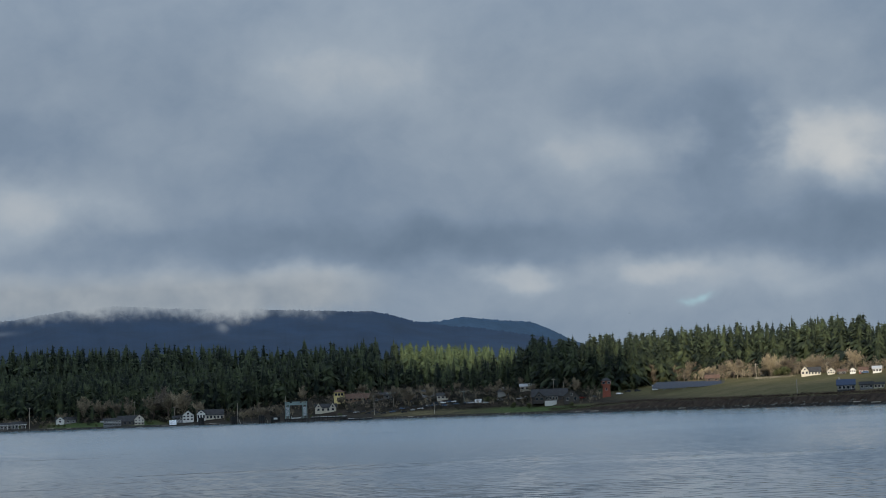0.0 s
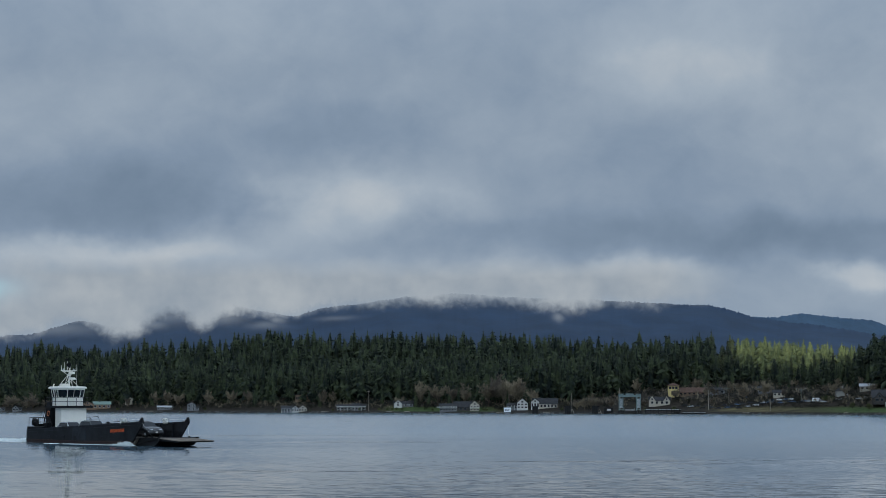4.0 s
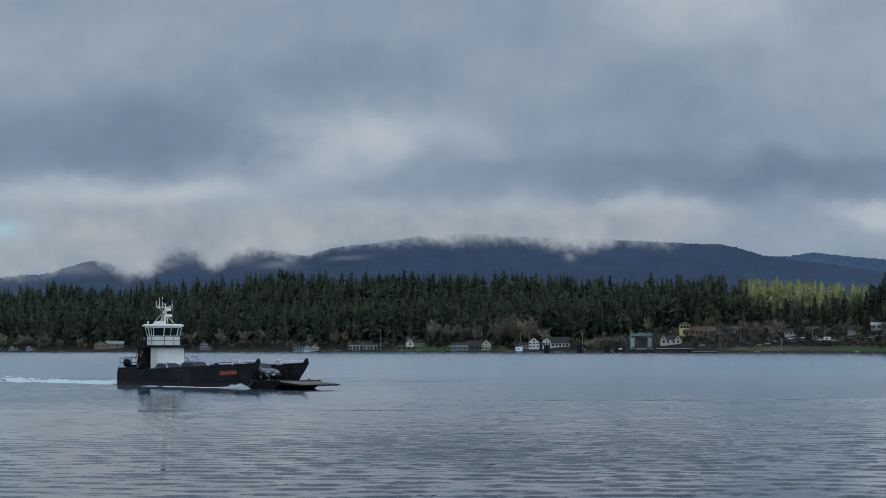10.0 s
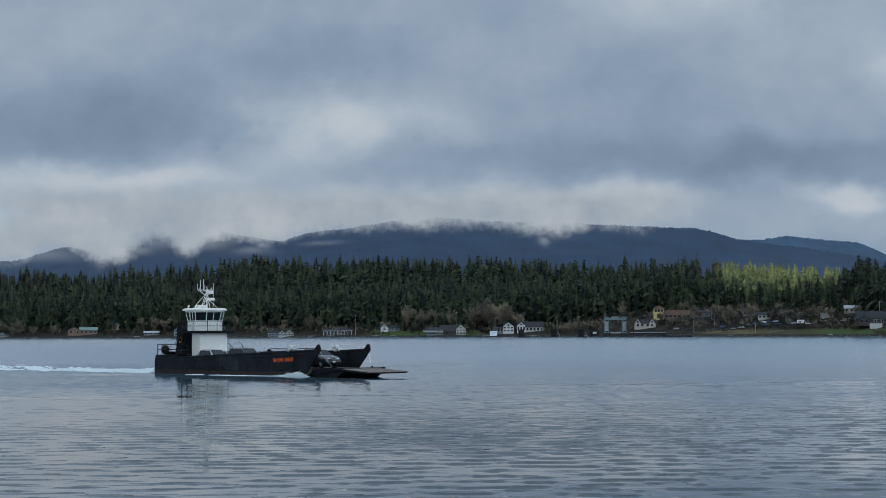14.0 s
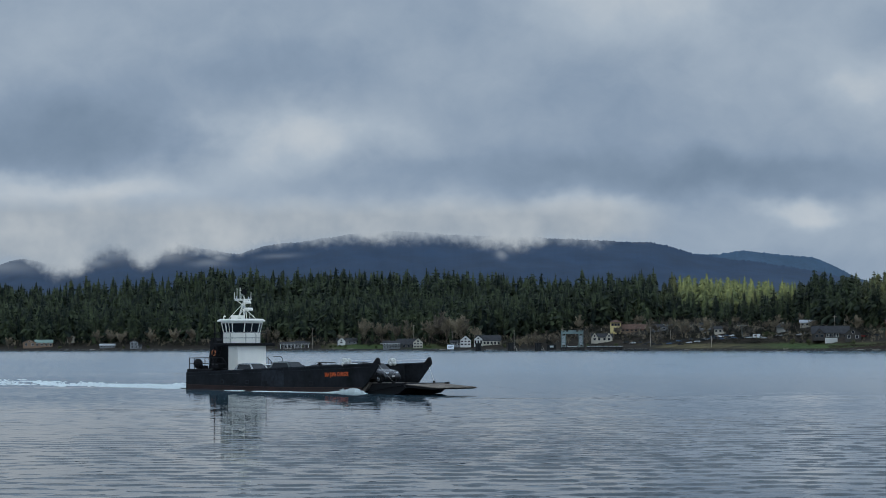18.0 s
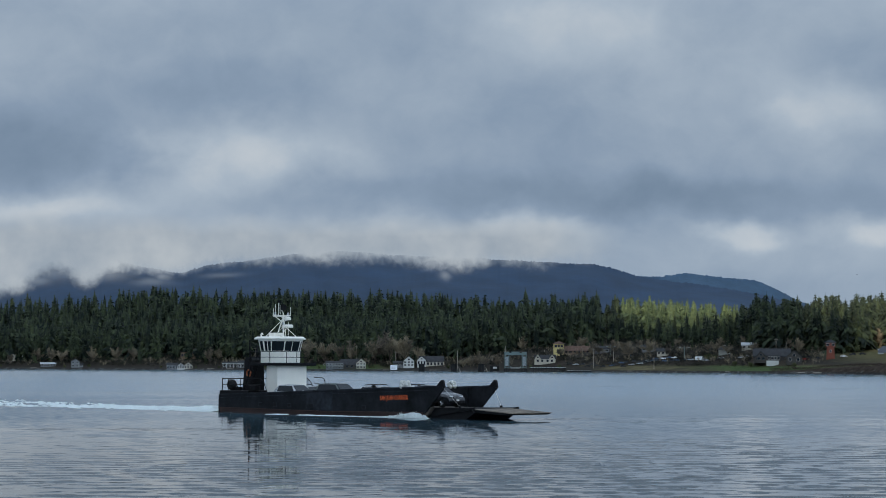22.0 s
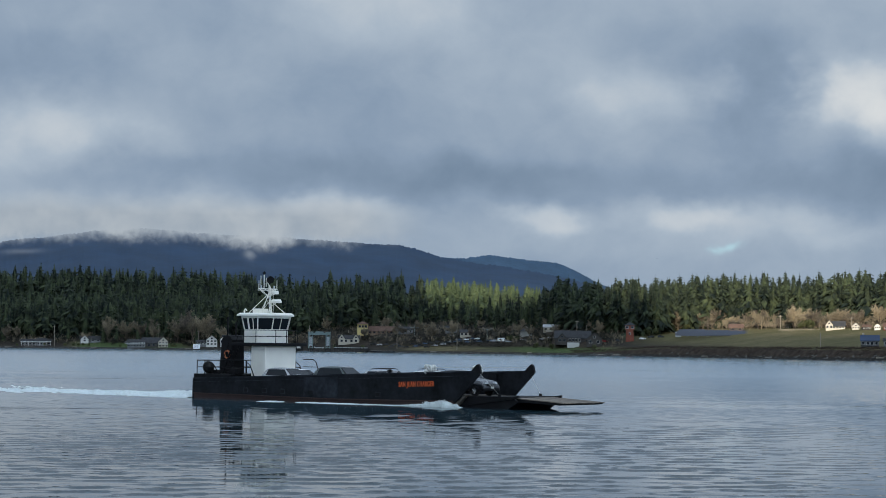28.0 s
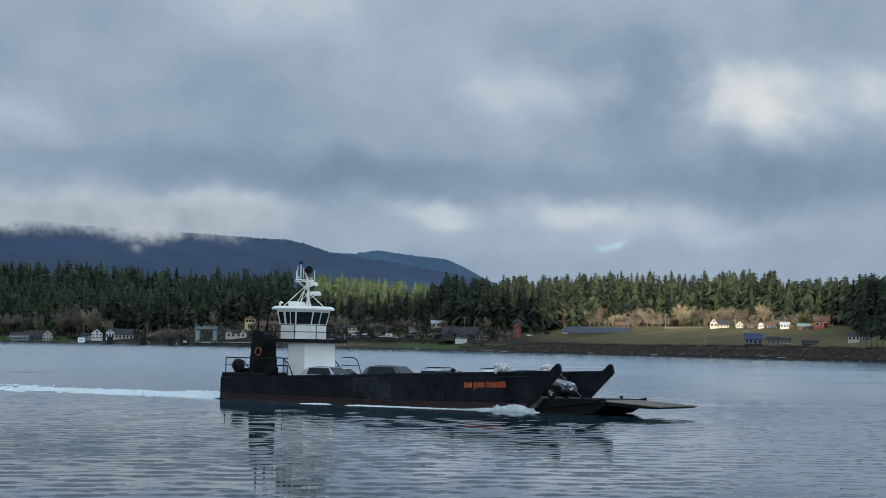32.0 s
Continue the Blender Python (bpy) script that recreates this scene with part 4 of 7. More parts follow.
def window(root, x, y, z, w, h, axis="x", frame_mat=None):
    """A framed window proud of the wall; axis: the way along which it is wide."""
    fm = frame_mat or WHITE
    if axis == "x":
        f = part("window", box(B(), x - w / 2 - .12, x + w / 2 + .12, y - .07, y + .05, z - .12, z + h + .12), fm, root)
        part("pane", box(B(), x - w / 2, x + w / 2, y - .09, y - .065, z, z + h), GLASS, f)
    else:
        s = 1 if x > 0 else -1
        f = part("window", box(B(), x - .05, x + .07 * s + .02, y - w / 2 - .12, y + w / 2 + .12, z - .12, z + h + .12), fm, root)
        part("pane", box(B(), x + .07 * s - .012, x + .07 * s + .03 * s + .012, y - w / 2, y + w / 2, z, z + h), GLASS, f)


def wing(root, cx, cy, w, d, h, rise, wall, roof, cross=False, wins=3, floors=1, win_mat=None, dormer=False):
    """One gabled block of a house; cross: the gable faces the water."""
    sub = part("wall", gable(B(), d if cross else w, w if cross else d, h, rise), wall, root)
    holder = sub
    holder.matrix_basis = pose(cx, cy, 0, 0, 0, 90 if cross else 0)
    W, D = (d, w) if cross else (w, d)
    x = W / 2 + .5
    k = rise / (D / 2)
    y = D / 2 + .5
    for side in (-1, 1):
        bm = B()
        lo = [(-x, side * y, h - .5 * k + .04), (x, side * y, h - .5 * k + .04), (x, 0, h + rise + .04), (-x, 0, h + rise + .04)]
        a = [bm.verts.new(p) for p in lo]
        b = [bm.verts.new((p[0], p[1], p[2] + .25)) for p in lo]
        bm.faces.new(a)
        bm.faces.new(b)
        for i in range(4):
            bm.faces.new((a[i], a[(i + 1) % 4], b[(i + 1) % 4], b[i]))
        ob = part("roof_slope", bm, roof, root)
        ob.matrix_basis = holder.matrix_basis.copy()
    front = cy - d / 2
    per = h / floors
    for fl in range(floors):
        for i in range(wins):
            xx = cx - w / 2 + w * (i + .5) / wins
            window(root, xx, front - .01, fl * per + per * .34, min(1.7, w / wins * .55), per * .46, frame_mat=win_mat)
    if cross and rise > 1.8:
        window(root, cx, front - .01, h + rise * .12, min(1.4, w * .25), rise * .35, frame_mat=win_mat)


def house(label, a0, a1, el, turn=0.0, sink=0.0):
    a = (a0 + a1) / 2
    s = inland(a, el)
    m = facing(a, s, turn, sink)
    width = radians(a1 - a0) * (float(shore(a)) + s)
    CLEAR.append((a, s, width))
    return thing("house", label, "house", m, "houses along the shore"), width


CLEAR = []
# beach huts at the western end
for a0, lab in ((-13.62, "small dark gabled beach hut with white trim"), (-13.12, "white gabled beach hut with a dark roof"), (-12.62, "grey beach hut with a white gable and lean-to")):
    r, w = house(lab, a0, a0 + .3, -.10)
    wing(r, -w * .12, 0, w * .6, 6, 2.2, 2.4, DARKWALL if a0 < -13.5 else GREY, SLATE, True, 2, 1)
    wing(r, w * .33, .8, w * .34, 4, 1.9, .8, GREY, SLATE, False, 1, 1)
# weathered brown house with a green roof
r, w = house("brown house with a green metal roof among bare trees", -10.6, -9.7, -.04)
wing(r, -w * .27, 0, w * .42, 9, 4.2, 2.6, TAN, SLATE, True, 2, 1)
wing(r, w * .2, .5, w * .58, 9, 4.0, 2.4, TAN, GREEN_ROOF, False, 4, 1)
part("chimney", box(B(), w * .1, w * .1 + .9, -.5, .4, 4, 7.6), STONE, r)
r, w = house("small pale gabled house behind bare trees", -9.3, -8.6, .12)
wing(r, -w * .25, 0, w * .45, 8, 3.0, 2.4, CREAM, LIGHT_ROOF, True, 2, 1)
wing(r, w * .22, 1, w * .5, 7, 2.8, 1.8, GREY, LIGHT_ROOF, False, 3, 1)
r, w = house("long white open boat shed near the water", -8.32, -7.86, -.06)
wing(r, 0, 0, w, 6, 2.0, 1.2, GREY, LIGHT_ROOF, False, 5, 1)
r, w = house("narrow grey two-storey house with white windows", -7.43, -7.08, -.09)
wing(r, -w * .12, 0, w * .72, 7, 5.2, 2.0, GREY, SLATE, True, 2, 2)
wing(r, w * .38, .8, w * .3, 5, 2.6, 1.0, GREY, SLATE, False, 1, 1)
r, w = house("dark brown chalet high among the trees", -6.38, -5.96, .24)
wing(r, 0, 0, w * .9, 9, 6.0, 3.6, TAN, BROWN_ROOF, True, 3, 2, TAN)
part("balcony", box(box(B(), -w * .45, w * .45, -6.2, -4.5, 2.6, 2.8), -w * .45, w * .45, -6.2, -6.1, 2.8, 3.7), TAN, r)
r, w = house("flat-roofed cedar house with wide windows above the shore", -4.16, -3.36, .2)
part("wall", box(B(), -w * .1, w * .5, -4, 5, -1, 8.2), TAN, r)
part("flat_roof", box(B(), -w * .12, w * .53, -4.8, 5.4, 8.2, 8.7), SLATE, r)
part("wall", box(B(), -w * .5, -w * .1, -3, 5, -1, 5.4), TAN, r)
part("flat_roof", box(B(), -w * .53, -w * .1, -3.8, 5.4, 5.4, 5.8), SLATE, r)
for i in range(4):
    window(r, w * (-.02 + .135 * i), -4.01, 4.8, 2.0, 2.2, frame_mat=TAN)
    window(r, w * (-.44 + .085 * i), -3.01, 1.6, 1.4, 2.2, frame_mat=TAN)
r, w = house("white beach house with gables and a posted veranda", -4.6, -3.8, -.125)
# grey wall colour paints in the shade behind the veranda posts
wing(r, -w * .26, 0, w * .4, 8, 2.6, 2.2, GREY, SLATE, False, 4, 1)
wing(r, w * .06, -.6, w * .26, 8, 2.6, 2.4, WHITE, SLATE, True, 3, 1)
wing(r, w * .34, 0, w * .32, 8, 2.8, 2.6, CREAM, SLATE, True, 3, 1)
for i in range(7):
    part("veranda_post", box(B(), -w * .46 + i * w * .11, -w * .46 + i * w * .11 + .22, -6.0, -5.78, -1, 2.5), WHITE, r)
part("veranda_roof", box(B(), -w * .5, w * .24, -6.3, -4.0, 2.5, 2.7), LIGHT_ROOF, r)
r, w = house("long white bungalow with a pillared porch and low grey roof", -2.9, -2.0, -.085)
# dark wall colour paints in the shade under the porch
wing(r, 0, 0, w * .98, 10, 3.0, 1.9, DARKWALL, SLATE, False, 8, 1)
wing(r, w * .18, -.5, w * .3, 10.5, 3.2, 2.6, GREY, SLATE, False, 3, 1)
for i in range(9):
    part("porch_pillar", box(B(), -w * .48 + i * w * .118, -w * .48 + i * w * .118 + .32, -7.2, -6.9, -1, 3.2), WHITE, r)
part("porch_beam", box(B(), -w * .5, w * .5, -7.3, -6.8, 3.2, 3.6), WHITE, r)
r, w = house("low grey-roofed house with a white gable behind a hedge", -1.3, -.55, .03)
wing(r, w * .1, 0, w * .8, 9, 2.6, 2.2, GREY, SLATE, False, 4, 1)
wing(r, -w * .12, -.8, w * .3, 9, 2.6, 2.6, WHITE, LIGHT_ROOF, True, 1, 1)
r, w = house("long pale house with a white balcony and gabled end", .18, 1.5, -.10)
wing(r, -w * .24, 0, w * .40, 9, 4.4, 1.5, GREY, SLATE, False, 6, 2)
wing(r, w * .1, 1, w * .42, 10, 3.4, 4.2, DARKWALL, SLATE, False, 4, 1, GREY)
wing(r, w * .37, -.4, w * .22, 10, 4.8, 3.4, CREAM, SLATE, True, 3, 2)
part("upper_deck", box(B(), w * .26, w * .48, -7.0, -5.4, 2.5, 2.75), WHITE, r)
part("deck_rail", box(B(), w * .26, w * .48, -7.0, -6.9, 3.4, 3.55), WHITE, r)
part("balcony", box(B(), -w * .5, -w * .05, -6.6, -4.5, 2.7, 2.95), WHITE, r)
for i in range(9):
    part("baluster", box(B(), -w * .5 + i * w * .056, -w * .5 + i * w * .056 + .16, -6.6, -6.45, 2.95, 3.9), WHITE, r)
part("handrail", box(B(), -w * .5, -w * .05, -6.65, -6.4, 3.9, 4.05), WHITE, r)
r, w = house("white house with a tall glazed sunroom and steep gables", 2.34, 3.84, -.03)
wing(r, -w * .41, -1, w * .2, 7, 2.4, 1.8, GREY, SLATE, False, 3, 1)
wing(r, -w * .2, -.5, w * .22, 9, 4.6, 3.6, WHITE, SLATE, True, 3, 2)
wing(r, w * .06, -1.2, w * .17, 9, 5.4, 2.6, WHITE, SLATE, True, 3, 1)
part("porch_roof", prism(B(), [(-w * .5, 2.5), (-w * .3, 4.0), (-w * .3, 3.75), (-w * .5, 2.2)], -6.4, -4.4), SLATE, r)
for i in range(4):
    part("porch_post", box(B(), -w * .48 + i * w * .06, -w * .48 + i * w * .06 + .2, -6.2, -6.0, -1, 2.6 + i * .35), WHITE, r)
wing(r, w * .26, .5, w * .5, 9, 4.2, 4.0, CREAM, SLATE, False, 7, 1)
r, w = house("pale grey house with two small gables by the landing", 6.62, 7.3, .08)
wing(r, 0, .5, w * .95, 8, 3.6, 2.6, CREAM, SLATE, False, 4, 1)
wing(r, -w * .32, -.4, w * .28, 8, 3.6, 3.4, CREAM, SLATE, True, 1, 1)
wing(r, w * .32, -.4, w * .28, 8, 3.6, 3.4, CREAM, SLATE, True, 1, 1)
# yellow house with a tower
r, w = house("yellow stucco house with a hip-roofed square tower", 7.22, 8.34, .38)
tw = w * .29
part("tower", box(B(), -w * .5, -w * .5 + tw, -4, 3.2, -1.5, 7.6), YELLOW, r, "yellow square tower")
bm = B()
bmesh.ops.create_cone(bm, cap_ends=True, segments=4, radius1=tw * .92, radius2=.1, depth=2.2, matrix=Matrix.Translation((-w * .5 + tw / 2, -.4, 8.75)) @ pose(0, 0, 0, 0, 0, 45))
part("hip_roof", bm, BROWN_ROOF, r)
for x in (-.5 * w + tw * .22, -.5 * w + tw * .5, -.5 * w + tw * .78):
    window(r, x, -4.01, 5.0, tw * .2, 1.7, frame_mat=TAN)
window(r, -.5 * w + tw * .5, -4.01, 1.2, tw * .34, 2.0, frame_mat=TAN)
wing(r, w * .14, 0, w * .7, 8, 2.5, 3.4, TAN, BROWN_ROOF, False, 6, 1, TAN)
# pavilion, store, barns
r, w = house("small white pavilion with a hipped roof and posts", 12.2, 12.6, .37)
bm = B()
bmesh.ops.create_cone(bm, cap_ends=True, segments=4, radius1=w * .75, radius2=.4, depth=2.6, matrix=Matrix.Translation((0, 0, 4.9)) @ pose(0, 0, 0, 0, 0, 45))
part("hip_roof", bm, SLATE, r)
part("cupola", box(B(), -1, 1, -1, 1, 5.8, 6.8), WHITE, r)
part("room", box(B(), -w * .4, w * .4, -1, w * .4, -1, 3.5), WHITE, r)
for i in range(5):
    part("post", box(B(), -w * .46 + i * w * .22, -w * .46 + i * w * .22 + .25, -w * .42, -w * .42 + .25, -1.5, 3.6), WHITE, r)
r, w = house("big dark-roofed timber store with white porch windows", 13.25, 14.4, .16)
wing(r, 0, 1, w * .95, 14, 3.4, 5.0, DARKWALL, SLATE, False, 5, 1, TAN)
wing(r, -w * .28, -3.5, w * .24, 8, 3.4, 3.2, DARKWALL, SLATE, True, 2, 1, GREY)
wing(r, w * .05, -4.5, w * .34, 5, 4.0, 2.0, DARKWALL, SLATE, False, 4, 1)
r, w = house("dark grey gabled barn beside the store", 14.25, 14.72, .11)
wing(r, 0, 0, w, 11, 4.2, 4.0, DARKWALL, SLATE, True, 2, 1)
r, w = house("plain white shipping container shed on the grass", 13.66, 14.03, .035)
part("box_wall", box(B(), -w * .5, w * .5, -1.3, 1.3, -.2, 3.4, .05), WHITE, r)
for i in range(9):
    part("rib", box(B(), -w * .48 + i * w * .115, -w * .48 + i * w * .115 + .12, -1.36, -1.3, 0, 3.3), WHITE, r)
# red water tower
r, w = house("red boarded water tower with an overhanging top and hip roof", 15.4, 15.72, .25)
r.name = "water_tower"
tagged(r, category="tower", group="farm buildings")
bm = prism(B(), [(-w * .40, -1.5), (w * .40, -1.5), (w * .34, 7.6), (-w * .34, 7.6)], -w * .37, w * .37)
part("shaft", bm, RED, r)
part("lookout", box(B(), -w * .45, w * .45, -w * .45, w * .45, 7.6, 10.4), RED, r)
bm = B()
bmesh.ops.create_cone(bm, cap_ends=True, segments=4, radius1=w * .82, radius2=.3, depth=2.2, matrix=Matrix.Translation((0, 0, 11.5)) @ pose(0, 0, 0, 0, 0, 45))
part("hip_roof", bm, SLATE, r)
for x in (-.25, .25):
    window(r, w * x, -w * .455, 8.4, w * .26, 1.4)
window(r, 0, -w * .385, 4.2, .9, 1.4)
# farm on the eastern field
r, w = house("white farmhouse with a gabled front and slate-blue roof", 21.38, 22.05, .66)
wing(r, -w * .26, -.6, w * .32, 8, 2.9, 2.6, CREAM, SLATE, True, 2, 1)
wing(r, w * .15, 0, w * .55, 7, 2.2, 2.6, CREAM, SLATE, False, 4, 1)
for a0, a1, lab, wall, roof, h, ri, cross in ((22.18, 22.45, "small cream gabled cottage by the field", CREAM, LIGHT_ROOF, 3.0, 2.6, True),
                                              (22.5, 22.78, "low dark outbuilding by the field", DARKWALL, BROWN_ROOF, 2.6, 1.6, False),
                                              (22.84, 23.06, "white shed with a red door", WHITE, SLATE, 3.6, 1.8, True),
                                              (23.1, 23.42, "rust-red shed on the farm", RED, BROWN_ROOF, 3.2, 2.0, False),
                                              (23.5, 23.82, "white farm building with a metal roof", WHITE, LIGHT_ROOF, 4.0, 1.8, False),
                                              (24.0, 24.45, "low red and green farm sheds", RED, GREEN_ROOF, 2.8, 1.6, False)):
    r, w = house(lab, a0, a1, .67)
    wing(r, 0, 0, w * .8, 6, h * .58, ri * .72, wall, roof, cross, 3, 1)
r, w = house("large red brick-coloured barn with a rust roof", 24.5, 25.0, .70)
wing(r, 0, 0, w * .9, 9, 3.8, 2.6, RED, BROWN_ROOF, False, 2, 1)
part("barn_door", box(B(), w * .15, w * .38, -4.6, -4.5, -.5, 2.9), TIMBER, r)
r, w = house("blue-roofed beach house with a wide deck", 22.46, 23.0, .16)
wing(r, 0, 0, w * .95, 8, 3.0, 2.6, GREY, BLUE_ROOF, False, 4, 1)
part("deck", box(B(), -w * .5, w * .5, -6.5, -4, .3, .55), TIMBER, r)
part("chimney", box(B(), -w * .4, -w * .4 + .8, .2, 1, 3, 6.8), CREAM, r)
r, w = house("low grey cabin with white windows by the beach", 23.1, 23.86, .19)
wing(r, -w * .2, 0, w * .52, 6, 2.3, 1.2, GREY, SLATE, False, 3, 1)
wing(r, w * .28, 0, w * .4, 6, 2.2, .9, CREAM, SLATE, False, 3, 1)
r, w = house("low brown cabin with white doors by the beach", 24.16, 24.7, .20)
wing(r, 0, 0, w * .95, 6, 2.0, 1.3, DARKWALL, BROWN_ROOF, False, 4, 1)
r, w = house("white cabins half hidden behind shore pines", 25.5, 26.3, .32)
wing(r, -w * .25, 0, w * .42, 6, 2.4, 1.6, CREAM, SLATE, False, 3, 1)
wing(r, w * .25, 1, w * .42, 6, 2.4, 1.6, GREY, SLATE, False, 3, 1)
r, w = house("grey wooden barn roof among brown scrub", 18.55, 19.0, .84)
wing(r, 0, 0, w * .95, 7, 2.4, 2.0, DARKWALL, BROWN_ROOF, False, 2, 1, TAN)
for a0, a1, el in ((12.9, 13.4, .52), (8.45, 8.95, .42), (9.9, 10.3, .45), (10.35, 10.75, .34)):
    r, w = house("small pale house half hidden by bare trees", a0, a1, el)
    wing(r, 0, 0, w * .9, 7, 3.0, 1.8, CREAM if a0 > 10 else GREY, LIGHT_ROOF if a0 > 12 else SLATE, False, 3, 1)

fence = thing("fence", "pale timber post-and-rail fence along the top of the field", "fence", facing(20.75, inland(20.75, .62)))
for i in range(16):
    x = (i - 7.5) * 1.9
    zz = float(land_z(20.75 + math.degrees(x / 1150), inland(20.75, .62))) - float(land_z(20.75, inland(20.75, .62)))
    part("post", box(B(), x - .09, x + .09, -.08, .08, zz - .4, zz + 1.25), POLE, fence)
    for k in (.45, .95):
        part("rail", box(B(), x, x + 1.9, -.11, -.08, zz + k, zz + k + .16), POLE, fence)

# solar field: tilted panels in rows
S0 = inland(18.15, .40)
solar = thing("solar_array", "rows of dark blue solar panels on the field", "solar array", facing(18.15, S0, 3), "")
sd = float(shore(18.15)) + S0
panel_mesh = None
for row in range(6):
    for k in range(24):
        x, y = (k - 11.5) * 2.12 + row * .8, row * 8.0
        zz = float(land_z(18.15 + math.degrees(x / sd), S0 + y)) - float(land_z(18.15, S0))
        if panel_mesh is None:
            p = part("panel", box(box(B(), -.98, .98, -1.7, 1.7, -.03, .03), -1.02, 1.02, -1.76, -1.7, -.04, .045), PANEL, solar)
            panel_mesh = p.data
        else:
            p = new("panel", panel_mesh)
            p.parent = solar
        p.matrix_basis = pose(x, y, zz + 1.7, 26, 0, 0)
        if k % 3 == 0:
            part("post", box(B(), x - .06, x + .06, y + .3, y + .42, zz - .5, zz + 2.0), STEEL, solar)
tilt = thing("solar_tracker", "single steep pale solar panel on a post", "solar tracker", facing(17.03, inland(17.03, .36)))
p = part("panel", box(B(), -1.9, 1.9, -.06, .06, 0, 3.4), LIGHT_ROOF, tilt)
p.matrix_basis = pose(0, 0, .9, -20, 0, 0)
part("post", rod(B(), (0, .4, -.5), (0, .4, 2.6), .12), STEEL, tilt)


# ------------------------------------------------------------------ poles and lamps
def utility_pole(a, s, h, arms=1):
    root = thing("utility_pole", "weathered wooden utility pole with a crossarm", "utility pole", facing(a, s), "utility poles")
    part("pole", rod(B(), (0, 0, -1), (0, 0, h), .24, .17, 8), POLE, root)
    for k in range(arms):
        arm = part("crossarm", box(B(), -1.3, 1.3, -.1, .08, h - .9 - k * 1.4, h - .68 - k * 1.4), POLE, root)
        for x in (-1.1, -.4, .4, 1.1):
            part("insulator", rod(B(), (x, 0, h - .68 - k * 1.4), (x, 0, h - .38 - k * 1.4), .08, .06), GREY, arm)
    return root


for a, el0, el1, arms in ((-1.91, -.09, .53, 1), (1.19, .1, .62, 1), (2.38, -.08, .42, 1), (4.28, -.12, .46, 0), (5.75, .0, .62, 0), (8.44, -.05, .55, 1), (10.28, -.08, .27, 0),
                          (13.95, .42, .86, 1), (14.25, .35, .74, 0), (20.09, .66, 1.08, 1), (21.28, .1, .55, 0), (22.2, .7, 1.05, 1), (6.95, .30, .5, 0), (9.05, .1, .45, 0)):
    s_ = inland(a, el0)
    utility_pole(a, s_, (float(shore(a)) + s_) * (math.tan(radians(el1)) - math.tan(radians(el0))), arms)


def street_lamp(a, el, h):
    root = thing("street_lamp", "tall grey street lamp with two outreach arms", "street lamp", facing(a, inland(a, el)), "street lamps")
    part("pole", rod(B(), (0, 0, -1), (0, 0, h), .2, .12, 8), STEEL, root)
    for side in (-1, 1):
        arm = part("arm", tube(B(), [(0, 0, h - 1.9), (side * 1.8, 0, h - 1.5), (side * 3.2, 0, h - 1.3)], .09), STEEL, root)
        part("lamp_head", box(B(), side * 3.2 - .55, side * 3.2 + .55, -.25, .25, h - 1.4, h - 1.15, .06), LIGHT_ROOF, arm)
    return root


street_lamp(11.2, .2, 10.2)
street_lamp(8.97, .32, 8.2)

# ------------------------------------------------------------------ ferry landing
def at_shore(a, out, turn=0.0):
    d = float(shore(a)) - out
    return pose(d * math.sin(radians(a)), d * math.cos(radians(a)), 0, 0, 0, -a + turn)


lift = thing("ferry_lift", "pale green steel ferry ramp lift with two lattice towers", "ferry lift", at_shore(6.06, 12))
for side in (-1, 1):
    for dx in (-1.5, 1.5):
        for y in (-1.6, 1.6):
            part("tower_leg", box(B(), side * 6.4 + dx - .24, side * 6.4 + dx + .24, y - .22, y + .22, 2.2, 14.2), STEEL, lift)
    for k in range(4):
        z = 3.2 + 2.75 * k
        part("tower_brace", rod(B(), (side * 6.4 - 1.5, -1.6, z), (side * 6.4 + 1.5, -1.6, z + 2.6), .13), STEEL, lift)
        part("tower_strut", box(B(), side * 6.4 - 1.6, side * 6.4 + 1.6, -1.75, -1.5, z - .12, z + .16), STEEL, lift)
    part("counterweight", box(B(), side * 6.4 - 1.1, side * 6.4 + 1.1, -.9, .9, 4.4, 11.0, .1), LIGHT_ROOF, lift)
    part("tower_cap", box(B(), side * 6.4 - 1.9, side * 6.4 + 1.9, -1.9, 1.9, 14.2, 14.8, .08), STEEL, lift)
part("crossbeam", box(B(), -8.2, 8.2, -.6, .6, 12.4, 14.0, .08), STEEL, lift)
part("machinery_house", box(B(), -3, 3, -1.2, 1.2, 14.0, 15.0, .1), STEEL, lift)
part("apron", box(B(), -3.6, 3.6, -7, 16, 2.6, 3.2), CONCRETE, lift)
for side in (-1, 1):
    part("apron_rail", box(B(), side * 3.6 - .1, side * 3.6 + .1, -7, 16, 3.2, 4.3), STEEL, lift)
for x in (-8, -6.4, -4.8, 4.8, 6.4, 8):
    for y in (-1.6, 1.6):
        part("pile", rod(B(), (x, y, -3), (x, y, 2.4), .4, seg=8), TIMBER, lift)
part("pile_cap", box(B(), -9, 9, -2.2, 2.2, 1.9, 2.4), TIMBER, lift)

pier = thing("pier", "low concrete pier and float on dark piles beside the ferry landing", "pier", at_shore(7.05, 8))
part("deck", box(B(), -13, 13, -3, 3, 2.6, 3.4), CONCRETE, pier)
part("fender_beam", box(B(), -13.2, 13.2, -3.3, -3.0, 2.0, 3.0), TIMBER, pier)
for i in range(14):
    part("pile", rod(B(), (-12.4 + i * 1.9, -2.8, -3), (-12.4 + i * 1.9, -2.8, 3.6 if i % 3 else 4.6), .28, seg=7), TIMBER, pier)
float_ = thing("float", "dark moored work float with low sides", "float", at_shore(8.0, 9))
part("hull", box(B(), -9, 9, -2.2, 2.2, -.5, 1.1, .1), TIMBER, float_)
